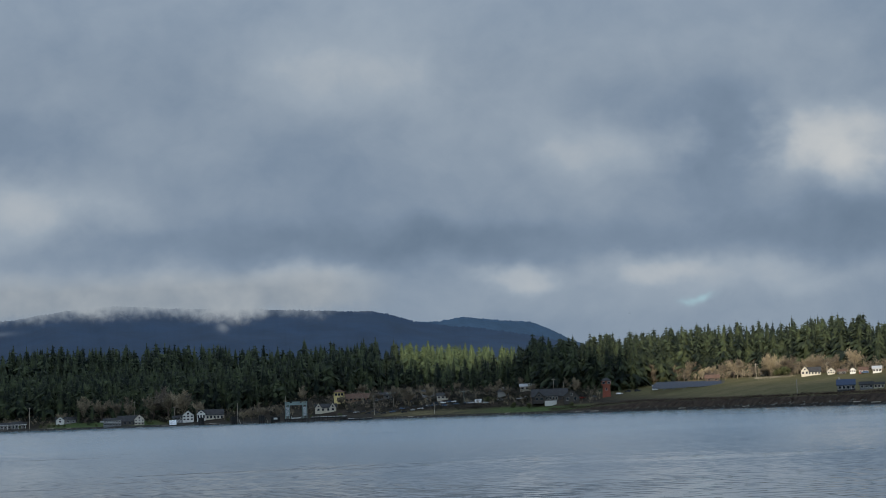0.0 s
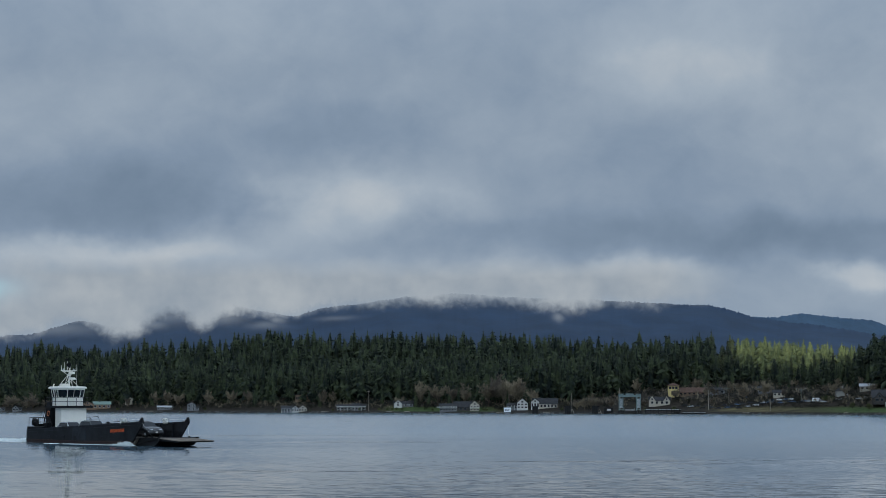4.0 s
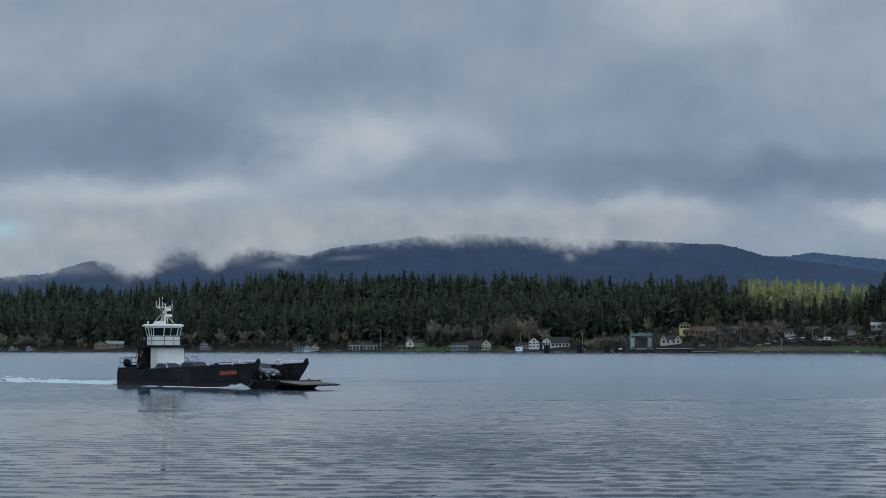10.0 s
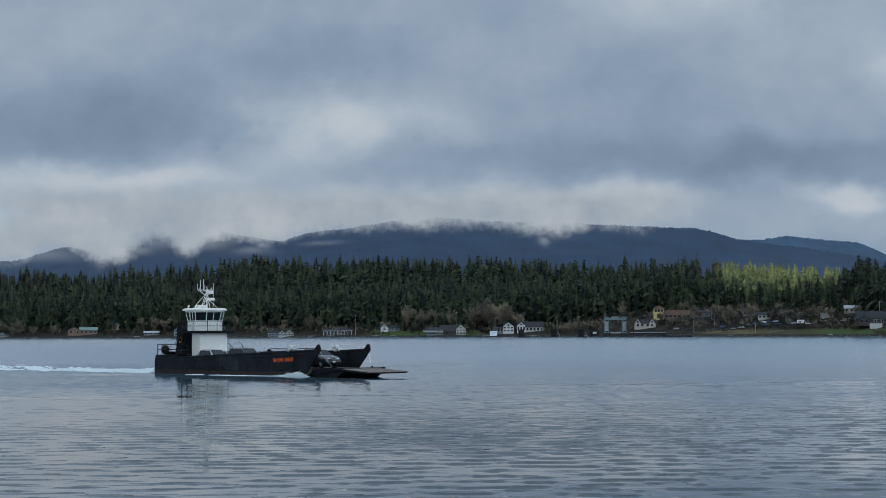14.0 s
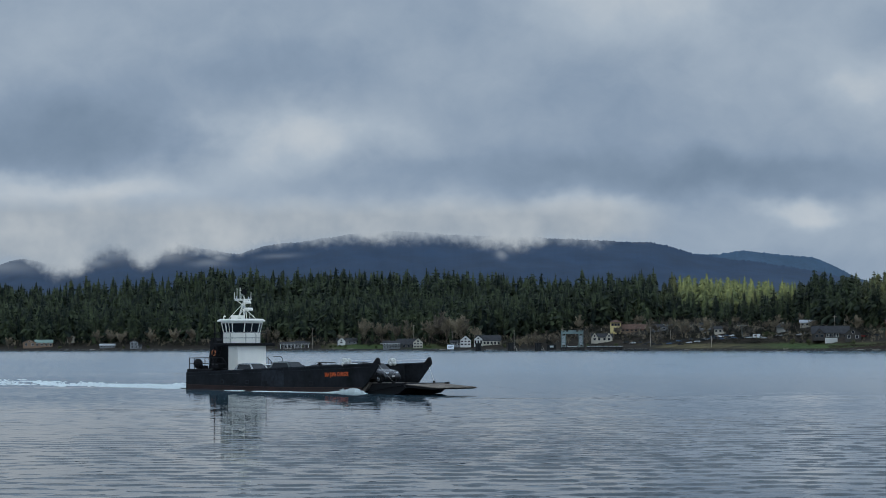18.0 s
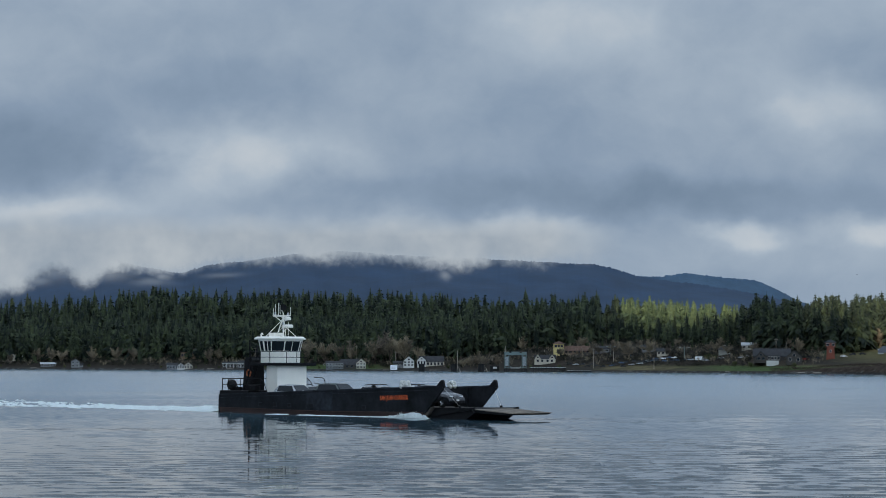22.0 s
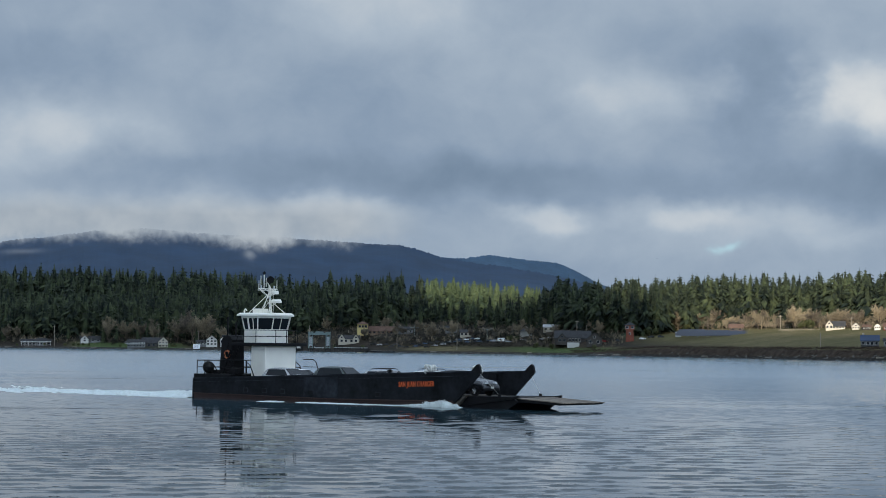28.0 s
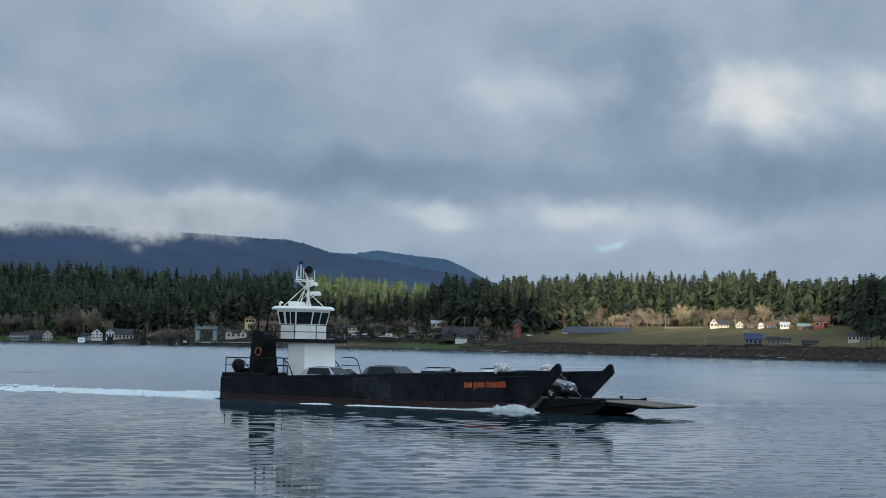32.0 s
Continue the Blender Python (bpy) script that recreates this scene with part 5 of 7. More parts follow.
part("deck", box(B(), -8.8, 8.8, -2.0, 2.0, 1.1, 1.25), CONCRETE, float_)
for x in (-6, -1, 4):
    part("bollard", rod(B(), (x, -1.5, 1.2), (x, -1.5, 2.0), .22), BLACK, float_)


def dolphin(a, out, lean):
    root = thing("mooring_dolphin", "dark cluster of mooring piles with raking legs", "dolphin", at_shore(a, out), "mooring dolphins")
    for i in range(3):
        for j in range(2):
            part("pile", rod(B(), (-2.0 + i * 1.5, -.8 + j * 1.5, -3), (-1.8 + i * 1.4, -.7 + j * 1.4, 5.4), .85, .8, 9), TIMBER, root)
    if lean:
        part("raking_pile", rod(B(), (5.2, 0, -3), (2.6, 0, 3.4), .3), POLE, root)
        part("raking_pile", rod(B(), (4.2, 0, -3), (2.2, 0, 4.4), .3), TIMBER, root)
    part("cap", box(B(), -3.1, 2.5, -1.8, 1.8, 5.3, 5.7, .08), TIMBER, root)


for a, out, lean in ((3.2, 60, False), (4.2, 55, True), (5.03, 45, True)):
    dolphin(a, out, lean)
sign = thing("notice_board", "white notice board on two posts at the water's edge", "sign", at_shore(2.33, 6))
part("board", box(B(), -2.7, 2.7, -.12, .12, 1.0, 4.6, .05), SIGN_WHITE, sign)
for i in range(2):
    part("writing_bar", box(B(), -1.9, 1.7 - i * .6, -.15, -.12, 3.1 - i * .9, 3.4 - i * .9), GREY, sign)
for x in (-1.8, 1.8):
    part("post", rod(B(), (x, .2, -2), (x, .2, 3.4), .15), TIMBER, sign)
shed = thing("utility_shed", "small dark landing shed with a white panel", "shed", facing(5.42, 4))
part("wall", box(B(), -3.5, 3.5, -2, 2, -1, 3.2), TIMBER, shed)
part("panel", box(B(), -1.2, 1.6, -2.1, -2.0, 1.4, 2.8), WHITE, shed)
part("roof_slab", box(B(), -3.9, 3.9, -2.4, 2.4, 3.2, 3.5), SLATE, shed)


# ------------------------------------------------------------------ parked vehicles: simple far-off shapes
def parked_car(paint, L=4.5, H=1.6, kind="suv"):
    root = thing("parked_car", f"{paint} car parked along the shore road", "car", group="parked cars")
    part("body", car_shell(L, 1.8, H, kind), PAINT[paint], root)
    part("glazing", box(B(), -L * .38, L * .12, -.92, .92, H * .68, H * .9, .04), GLASS, root)
    for x in (-L * .3, L * .31):
        for y in (-.8, .8):
            part("wheel", rod(B(), (x, y - .12, .33), (x, y + .12, .33), .33, seg=10), RUBBER, root)
    return root


def car_shell(L, W, H, kind):
    out = [(-.5, .2), (-.5, .60), (-.44, .68), (-.38, .97), (.02, 1.0), (.18, .66), (.46, .56), (.5, .42), (.5, .2)]
    if kind == "van":
        out = [(-.5, .2), (-.5, .97), (-.46, 1.0), (.28, 1.0), (.42, .6), (.5, .5), (.5, .2)]
    return prism(B(), [(x * L, z * H) for x, z in out], -W / 2, W / 2)


protos = {k: parked_car(k) for k in ("white", "silver", "charcoal", "blue", "red", "black")}
used = set()
rc = random.Random(31)
for a, el in ((8.15, .80), (8.3, .83), (8.5, .78), (8.62, .86), (8.8, .82), (8.25, -.02), (8.55, -.01), (8.72, -.03), (9.0, .0), (9.15, .02), (9.35, -.02), (9.6, .03), (9.85, .06),
              (10.0, .10), (10.45, .16), (10.62, .14), (10.8, .16), (10.95, .17), (11.15, .15), (11.3, .19), (12.9, .26), (13.1, .22), (9.2, .24), (9.5, .30), (10.15, .34), (14.95, .25), (15.15, .23), (15.95, .30), (14.8, .21),
              (9.9, .12), (10.08, .13), (10.25, .15), (10.3, .21), (10.55, .22), (10.72, .24), (10.9, .24), (11.05, .23), (11.4, .18), (11.5, .22), (11.85, .17), (9.3, .08), (9.45, .1), (9.7, .13), (8.9, .06), (8.4, .04), (8.1, .03), (12.3, .24), (12.6, .26), (13.15, .30), (7.9, .02), (7.7, .04), (16.2, .36), (16.5, .37), (22.6, .66), (23.3, .655), (24.3, .66)):
    k = rc.choice(("white", "silver", "silver", "charcoal", "charcoal", "blue", "black", "charcoal", "black", "blue", "red"))
    m = facing(a, inland(a, el), rc.choice((0, 180)) + rc.uniform(-12, 12))
    if k in used:
        copy_thing(protos[k], m)
    else:
        used.add(k)
        protos[k].matrix_basis = m
for k in set(protos) - used:
    protos[k].matrix_basis = facing(10.3, inland(10.3, .12), 5)
camper = thing("camper_van", "white camper van parked on the grass", "camper van", facing(11.66, inland(11.66, .17), 4))
part("body", car_shell(6.4, 2.3, 3.1, "van"), PAINT["white"], camper)
part("side_window", box(B(), -2.2, -.6, -1.17, -1.14, 1.6, 2.3), GLASS, camper)
part("windscreen", box(B(), 1.6, 2.4, -1.17, 1.17, 1.75, 2.6, .05), GLASS, camper)
for x in (-1.9, 2.0):
    for y in (-1.0, 1.0):
        part("wheel", rod(B(), (x, y - .15, .38), (x, y + .15, .38), .38, seg=10), RUBBER, camper)

# ------------------------------------------------------------------ planting round the houses
rp = random.Random(77)
bare = [tree_kind("bare_tree", BARE_SHAPES[i], TWIGS, "leafless brown broadleaf tree behind the shore houses", "tree", 14.0, 6.0, .3) for i in range(5)]
places = [(2.2, 50, 2.25), (1.75, 53, 1.9), (2.65, 52, 1.95), (2.4, 60, 2.1), (2.0, 60, 2.0), (3.1, 52, 1.4), (.2, 58, 1.7), (-.35, 56, 1.75), (.65, 60, 1.6), (1.0, 56, 1.5), (4.7, 24, .95), (5.1, 26, 1.0), (5.5, 28, .9), (4.45, 26, .8), (4.9, 32, 1.05), (6.5, 30, .8), (5.8, 34, .9),
          (-13.3, 26, 1.25), (-12.6, 28, 1.35), (-12.0, 30, 1.25), (-8.0, 52, 1.35), (-6.1, 58, 1.3), (-3.3, 54, 1.2),
          (-11.6, 20, .9), (-12.2, 24, 1.0), (-12.8, 20, .9), (-11.0, 30, 1.0), (-8.4, 56, 1.1), (-7.7, 50, 1.2), (-6.8, 60, 1.1), (-5.6, 66, 1.2), (-9.2, 44, .9), (-3.0, 62, 1.0), (-1.0, 48, .9)]
for a in np.arange(6.2, 15, .22):
    places.append((float(a) + rp.uniform(-.1, .1), inland(a, rp.uniform(.2, .95)) + rp.uniform(-8, 8), rp.uniform(.6, 1.1)))
for a in np.arange(15.6, 23.0, .16):
    places.append((float(a) + rp.uniform(-.1, .1), 212 + rp.uniform(0, 40), rp.uniform(.55, 1.25) * (1.2 if rp.random() < .3 else 1)))
plant(bare, places, "bare trees along the shore", 5)
firs = []
for a in np.arange(5.6, 15, .17):
    if rp.random() < .85:
        firs.append((float(a) + rp.uniform(-.12, .12), inland(a, rp.uniform(.5, .98)), rp.uniform(9, 21)))
for a in np.arange(-13, 4, .5):
    if rp.random() < .5:
        firs.append((float(a) + rp.uniform(-.2, .2), rp.uniform(48, 66), rp.uniform(10, 20)))
VILLAGE_FIRS = [tree_kind("conifer", SHAPES[8 + i], CONIFER, "smaller dark conifer standing among the houses", "tree", 15.0, 11.0, .25) for i in range(3)]
plant(VILLAGE_FIRS, [(a, s, h / 15.0) for a, s, h in firs], "conifers among the houses", 8)
PINES = [tree_kind("shore_pine", conifer_shape(40 + i, 12, .2, .42), CONIFER, "tall shore pine with a bare lower trunk", "tree", 27.0, 25.0, .42) for i in range(3)]
plant(PINES, [(25.15 + .14 * i + rp.uniform(-.04, .04), 245 + rp.uniform(-20, 30) - 60 * (i > 4), rp.uniform(.7, 1.0)) for i in range(16)] + [(25.9 + .16 * i, 30 + rp.uniform(0, 20), rp.uniform(.35, .6)) for i in range(6)], "shore pines at the point", 9)
bushes = [tree_kind("round_bush", BUSH_SHAPES[i], SHRUB, "rounded evergreen bush beside the houses", "bush", 6.0, 2.0, .15) for i in range(4)]
plant(bushes, [(11.95, inland(11.95, .18), .9), (12.1, inland(12.1, .2), .7), (11.85, inland(11.85, .2), .8), (16.1, inland(16.1, .42), 1.1), (16.35, inland(16.3, .42), 1.0), (-4.75, 7, .45), (-3.7, 7, .4), (-3.0, 9, .4), (-1.6, 12, .5), (.05, 9, .5), (1.6, 9, .6), (2.2, 9, .5), (4.0, 10, .6), (-10.8, 9, .5), (-9.5, 10, .6), (-7.6, 8, .5), (-6.9, 9, .6), (6.5, 12, .6), (7.4, 14, .7), (13.2, 30, .8), (14.5, 24, .7), (12.7, 34, .8), (20.7, 205, .9), (21.0, 207, 1.1), (20.85, 209, 1.0),
               (17.3, 200, .9), (-1.2, 18, .55), (-1.35, 18, .5), (-1.05, 18, .55), (-.9, 18, .5), (1.7, 14, .5), (-2.2, 20, .5), (24.2, 210, 1.6), (24.35, 212, 1.5)], "bushes round the houses", 10)

# evergreen thicket between the houses and along the wood's foot
thick = []
rt_ = np.random.RandomState(15)
for a in np.arange(5.4, 15.2, .012):
    thick.append((a + rt_.uniform(-.05, .05), inland(a, rt_.uniform(.16, .98)) + rt_.uniform(-6, 6), rt_.uniform(1.4, 5.5)))
for a in np.arange(-15, 5.4, .04):
    thick.append((a + rt_.uniform(-.05, .05), rt_.uniform(34, 74), rt_.uniform(1.6, 5.5)))
for a in np.arange(7.6, 13.2, .014):
    thick.append((a + rt_.uniform(-.03, .03), inland(a, rt_.uniform(.0, .36)) + rt_.uniform(-3, 3), rt_.uniform(1.0, 3.0)))
thick = [p for p in thick if not any(abs(p[0] - a) * math.radians(float(shore(a)) + s) < w * .55 and s - 22 < p[1] < s + 6 for a, s, w in CLEAR)]
mass("thicket", thick, [bush_shape(30 + i, 60, .55) for i in range(5)], THICKET, "dark evergreen thicket between the houses", "shrubs", 17, (1.0, 1.9))

# scrub on the low bank, brush behind the field, rocks and driftwood at the water's edge
scrub = []
rs_ = np.random.RandomState(5)
for a in np.arange(13.8, 28.6, .03):
    for k in range(3):
        scrub.append((a + rs_.uniform(-.02, .02), rs_.uniform(5, 24) + (rs_.rand() < .2) * rs_.uniform(0, 14), rs_.uniform(1.0, 2.8)))
for a in np.arange(-15.5, 13.6, .09):
    scrub.append((a + rs_.uniform(-.04, .04), rs_.uniform(8, 40), rs_.uniform(.5, 1.6)))
mass("bank_scrub", scrub, [twig_shape(60 + i, .8, 20) for i in range(4)], BANK_TWIGS, "brown winter scrub along the low shore bank", "scrub", 6, (1.2, 2.4))
brush = []
for a in np.arange(15.8, 25.0, .05):
    brush.append((a + rs_.uniform(-.03, .03), rs_.uniform(212, 250), rs_.uniform(4, 12)))
for a in np.arange(20.2, 25.2, .035):
    brush.append((a + rs_.uniform(-.03, .03), inland(a, .69) + rs_.uniform(2, 14), rs_.uniform(1.2, 4.5)))
    if rs_.rand() < .3:
        brush.append((a, inland(a, .645), rs_.uniform(.6, 1.3)))
for a in np.arange(-14, 15.5, .036):
    brush.append((a + rs_.uniform(-.04, .04), rs_.uniform(40, 90) if a < 5 else rs_.uniform(45, 190), rs_.uniform(2.5, 7)))
for a in np.arange(5.5, 15.3, .022):
    el_ = rs_.uniform(.12, .95)
    brush.append((a + rs_.uniform(-.04, .04), inland(a, el_) + rs_.uniform(-6, 6), rs_.uniform(2.2, 6)))
mass("brush", brush, [twig_shape(80 + i, .5, 34, .014) for i in range(4)], TWIGS, "tan and brown leafless brush at the edge of the wood", "brush", 7, (.9, 1.5))


def build_rocks():
    r = random.Random(8)
    v, f = [], []
    for k in range(1100):
        a = r.uniform(-16, 16) if r.random() < .8 else r.uniform(16, 29)
        s = r.uniform(-2.0, 5.0)
        x, y, z = spot(a, s)
        q = r.uniform(.25, .8) * (1.4 if r.random() < .06 else 1)
        i = len(v)
        for dx, dy, dz in ((1, 0, 0), (0, 1, 0), (-1, 0, 0), (0, -1, 0), (.2, .1, .8)):
            v.append((x + q * dx * r.uniform(.7, 1.4) * 1.5, y + q * dy * r.uniform(.6, 1.2), max(-.2, z) + q * dz * r.uniform(.6, 1.2) - (.15 if dz == 0 else 0)))
        f += [(i, i + 1, i + 4), (i + 1, i + 2, i + 4), (i + 2, i + 3, i + 4), (i + 3, i, i + 4)]
    return tagged(link_mesh("shore_rocks", v, f, STONE), "grey and pale boulders along the waterline", "rocks", kind="stuff")


build_rocks()
for i in range(18):
    a = rp.uniform(9, 24) if i > 8 else rp.uniform(-12, 8)
    s = rp.uniform(1, 3) if a > 13.5 else rp.uniform(2, 6)
    x, y, z = spot(a, s)
    lg = thing("driftwood_log", "bleached driftwood log on the beach", "log", pose(x, y, z + .25, 0, 0, -a + rp.uniform(-25, 25)), "driftwood logs")
    part("trunk", rod(B(), (-rp.uniform(2, 4), 0, 0), (rp.uniform(2, 4), 0, .1), .24, .15, 7), POLE, lg)

# ------------------------------------------------------------------ vehicles
def car_body(bm, L, W, H, kind):
    """Loft of a car's upper and lower shell, nose towards +x, wheels' foot at z = 0."""
    h, w = H, W / 2
    if kind == "sedan":
        prof = [(-.5, .40, .55), (-.47, .62, .66), (-.30, .68, .70), (-.14, .97, .98), (.06, 1.0, 1.0), (.24, .68, .70), (.46, .56, .58), (.5, .36, .42)]
    else:
        prof = [(-.5, .42, .60), (-.49, .70, .72), (-.42, .93, .95), (-.2, 1.0, 1.0), (.06, .98, 1.0), (.22, .68, .70), (.45, .58, .60), (.5, .36, .42)]
    knots = np.array(prof)
    xs = np.concatenate([knots[:1, 0], np.linspace(-.488, .488, 25), knots[-1:, 0]])
    zs, bs = np.interp(xs, knots[:, 0], knots[:, 1]), np.interp(xs, knots[:, 0], knots[:, 2])
    zs[2:-2] = (zs[1:-3] + 2 * zs[2:-2] + zs[3:-1]) / 4          # rounded roof and bonnet edges
    rings = []
    for x, z, belt in zip(xs.tolist(), zs.tolist(), bs.tolist()):
        z, belt = z * h, min(belt, .64) * h
        top = w * (0.74 if z > .7 * h else 0.92)
        ring = [(x * L, -w * .96, .20 * h), (x * L, -w, .36 * h), (x * L, -w * .97, min(z, belt)), (x * L, -top, z), (x * L, 0, z * 1.015),
                (x * L, top, z), (x * L, w * .97, min(z, belt)), (x * L, w, .36 * h), (x * L, w * .96, .20 * h)]
        rings.append([bm.verts.new(p) for p in ring])
    for a, b in zip(rings, rings[1:]):
        for i in range(len(a) - 1):
            bm.faces.new((a[i], a[i + 1], b[i + 1], b[i]))
        bm.faces.new((a[-1], a[0], b[0], b[-1]))
    bm.faces.new(rings[0])
    bm.faces.new(rings[-1][::-1])
    return bm


def make_car(name, label, paint, kind="suv", L=4.6, W=1.84, H=1.68, roof_rack=False, category="car", group=""):
    root = thing(name, label, category, group=group)
    part("body", car_body(B(), L, W, H, kind), PAINT[paint], root, smooth=True)
    w = W / 2
    glass_z0, glass_z1 = .66 * H, .93 * H
    back = {"suv": -.42, "sedan": -.20}[kind] * L
    for side in (-1, 1):
        bm = B()
        y0, y1 = side * (w * .962), side * (w * .80)
        q = [bm.verts.new(p) for p in ((back + .15, y0, glass_z0), (.17 * L, y0, glass_z0), (.07 * L, y1, glass_z1), (back + .32, y1, glass_z1))]
        q2 = [bm.verts.new((v.co.x, v.co.y + side * 0.015, v.co.z)) for v in q]
        bm.faces.new(q2)
        for i in range(4):
            bm.faces.new((q[i], q[(i + 1) % 4], q2[(i + 1) % 4], q2[i]))
        part("side_window", bm, GLASS, root)
    for nm, x0, z0, x1, z1, ww in (("windscreen", .235 * L, .68 * H, .075 * L, .965 * H, .86), ("rear_window", back - .03 * L, .70 * H, back + .02 * L, .92 * H, .84)):
        bm = B()
        dx = 0.03 if nm == "windscreen" else -0.03
        q = [bm.verts.new(p) for p in ((x0 + dx, -w * ww, z0), (x0 + dx, w * ww, z0), (x1 + dx, w * .70, z1), (x1 + dx, -w * .70, z1))]
        q2 = [bm.verts.new((v.co.x - dx, v.co.y, v.co.z - .02)) for v in q]
        bm.faces.new(q)
        bm.faces.new(q2[::-1])
        for i in range(4):
            bm.faces.new((q[i], q2[i], q2[(i + 1) % 4], q[(i + 1) % 4]))
        part(nm, bm, GLASS, root)
    for x in (-.30 * L, .32 * L):
        for side in (-1, 1):
            r = .205 * H
            tyre = part("wheel", rod(B(), (x, side * (w - .20), r), (x, side * (w + .015), r), r, seg=18), RUBBER, root)
            bm = rod(B(), (x, side * (w + .012), r), (x, side * (w + .03), r), r * .62, seg=12)
            for k in range(5):
                a = 1.2566 * k
                rod(bm, (x, side * (w + .03), r), (x + r * .55 * math.cos(a), side * (w + .04), r + r * .55 * math.sin(a)), .03, .02, 4)
            part("rim", bm, CHROME, tyre)
    for side in (-1, 1):
        part("headlight", box(B(), .445 * L, .487 * L, side * w * .60 - .16, side * w * .60 + .16, .475 * H, .545 * H, .02), LAMP_GLASS, root)
        part("tail_light", box(B(), -.508 * L, -.48 * L, side * w * .78 - .09, side * w * .78 + .09, .48 * H, .62 * H, .02), RED, root)
        part("wing_mirror", box(B(), .16 * L, .195 * L, side * (w + .08) - .09, side * (w + .08) + .09, .60 * H, .68 * H, .03), PAINT[paint], root)
    bm = box(B(), .485 * L, .502 * L, -w * .48, w * .48, .40 * H, .49 * H, .01)
    part("grille", bm, BLACK, root)
    bm = B()
    for k in range(3):
        box(bm, .500 * L, .508 * L, -w * .46, w * .46, (.41 + .027 * k) * H, (.42 + .027 * k) * H)
    part("grille_bars", bm, CHROME, root)
    part("bumper", box(B(), .47 * L, .512 * L, -w * .9, w * .9, .22 * H, .33 * H, .03), BLACK, root)
    part("number_plate", box(B(), .511 * L, .517 * L, -.16, .16, .30 * H, .30 * H + .15), WHITE, root)
    if roof_rack:
        for side in (-1, 1):
            part("roof_rail", tube(B(), [(back + .5, side * w * .66, 1.0 * H), (back + .6, side * w * .66, 1.06 * H), (.02 * L, side * w * .66, 1.06 * H), (.06 * L, side * w * .66, .99 * H)], .022), BLACK, root)
        for x in (-.22, -.02):
            part("crossbar", rod(B(), (x * L, -w * .7, 1.075 * H), (x * L, w * .7, 1.075 * H), .025), BLACK, root)
    return root


# ------------------------------------------------------------------ the landing craft, bow towards +x, starboard at -y, waterline at z = 0
HB = 2.9


def top_z(x):
    return 1.58 + 0.0355 * x


DECK_Z = 0.88
boat = thing("landing_craft", "black steel landing craft ferry with white wheelhouse and lowered bow ramp", "boat")

for side, label in ((-1, "black starboard hull side with orange name"), (1, "black port hull side")):
    bm = B()
    inner, outer = side * (HB - .14), side * HB
    fw = .4 if side > 0 else 0.0
    outline = [(0.0, .34), (0.0, top_z(0)), (8.0, top_z(8)), (16.0, top_z(16)), (23.0, top_z(23)), (29.45 + fw, top_z(29.45)), (30.1 + fw, top_z(30) - .12), (28.05 + fw, .62), (27.7 + fw, .42), (16.0, .26)]
    prism(bm, outline, min(inner, outer), max(inner, outer))
    plate = part("side_plate", bm, HULL, boat, label)
    bm = B()
    outline = [(0.15, -.7), (0.0, .34), (16.0, .26), (27.7, .42), (26.6, -.7)]
    prism(bm, outline, min(inner, outer) + (.02 if side < 0 else 0), max(inner, outer) - (.02 if side > 0 else 0))
    part("bottom_strake", bm, BOOT, boat, "rust-red bottom paint along the waterline")
    # rubbing strake, rail cap, doubler plate
    bm = B()
    for x0, x1 in ((0, 8), (8, 16), (16, 23), (23, 29.6)):
        za, zb = top_z(x0), top_z(x1)
        q = [(x0, za - .03), (x1, zb - .03), (x1, zb + .07), (x0, za + .07)]
        prism(bm, q, side * (HB + .05) if side < 0 else inner - .03, inner + .03 if side < 0 else HB + .05)
    part("rail_cap", bm, SCUFF, boat, "worn dull edge along the bulwark")
    bm = B()
    for x0, x1, za, zb in ((0, 16, .36, .28), (16, 27.6, .28, .44)):
        prism(bm, [(x0, za), (x1, zb), (x1, zb + .10), (x0, za + .10)], min(outer, side * (HB + .07)), max(outer, side * (HB + .07)))
    part("rubbing_strake", bm, BOOT, boat)
    part("sheer_bead", prism(B(), [(0, top_z(0) - .30), (29.0, top_z(29) - .30), (29.0, top_z(29) - .25), (0, top_z(0) - .25)], min(outer, side * (HB + .04)), max(outer, side * (HB + .04))), SCUFF, boat, "worn steel bead under the rail")
    part("butt_strap", box(B(), 16.08, 16.2, min(outer, side * (HB + .03)), max(outer, side * (HB + .03)), .40, top_z(16) - .1), SCUFF, boat)
    part("doubler_plate", prism(B(), [(12.6, .42), (12.6, top_z(12.6) - .12), (16.05, top_z(16) - .12), (16.05, .40)], min(outer, side * (HB + .025)), max(outer, side * (HB + .025))), SCUFF, boat, "scuffed grey patch on the hull")
    for x in (6.2, 8.3, 10.3, 13.4, 20.3):
        part("port_rim", box(B(), x - .27, x + .27, min(outer, side * (HB + .024)), max(outer, side * (HB + .024)), .60, .98), SCUFF, boat)
        part("freeing_port", box(B(), x - .20, x + .20, side * (HB + .035) - .012, side * (HB + .035) + .012, .66, .92, .008), BLACK, boat)
    # frames inside the bulwark
    for x in range(3, 29, 3):
        part("bulwark_frame", prism(B(), [(x, DECK_Z), (x + .08, DECK_Z), (x + .08, top_z(x) - .1), (x, top_z(x) - .1)], min(inner, inner - side * .18), max(inner, inner - side * .18)), HULL, boat)
    # horn at the bow
    bm = prism(B(), [(x + fw, z) for x, z in ((29.15, top_z(29.2) - .02), (29.72, 3.12), (29.86, 3.17), (29.98, 3.05), (30.12, top_z(30) - .1))], min(outer, inner) - .03, max(outer, inner) + .03)
    part("bow_horn", bm, BLACK, boat)
    # white bundled fender hanging inside the rail
    bm = B()
    rr = random.Random(side + 5)
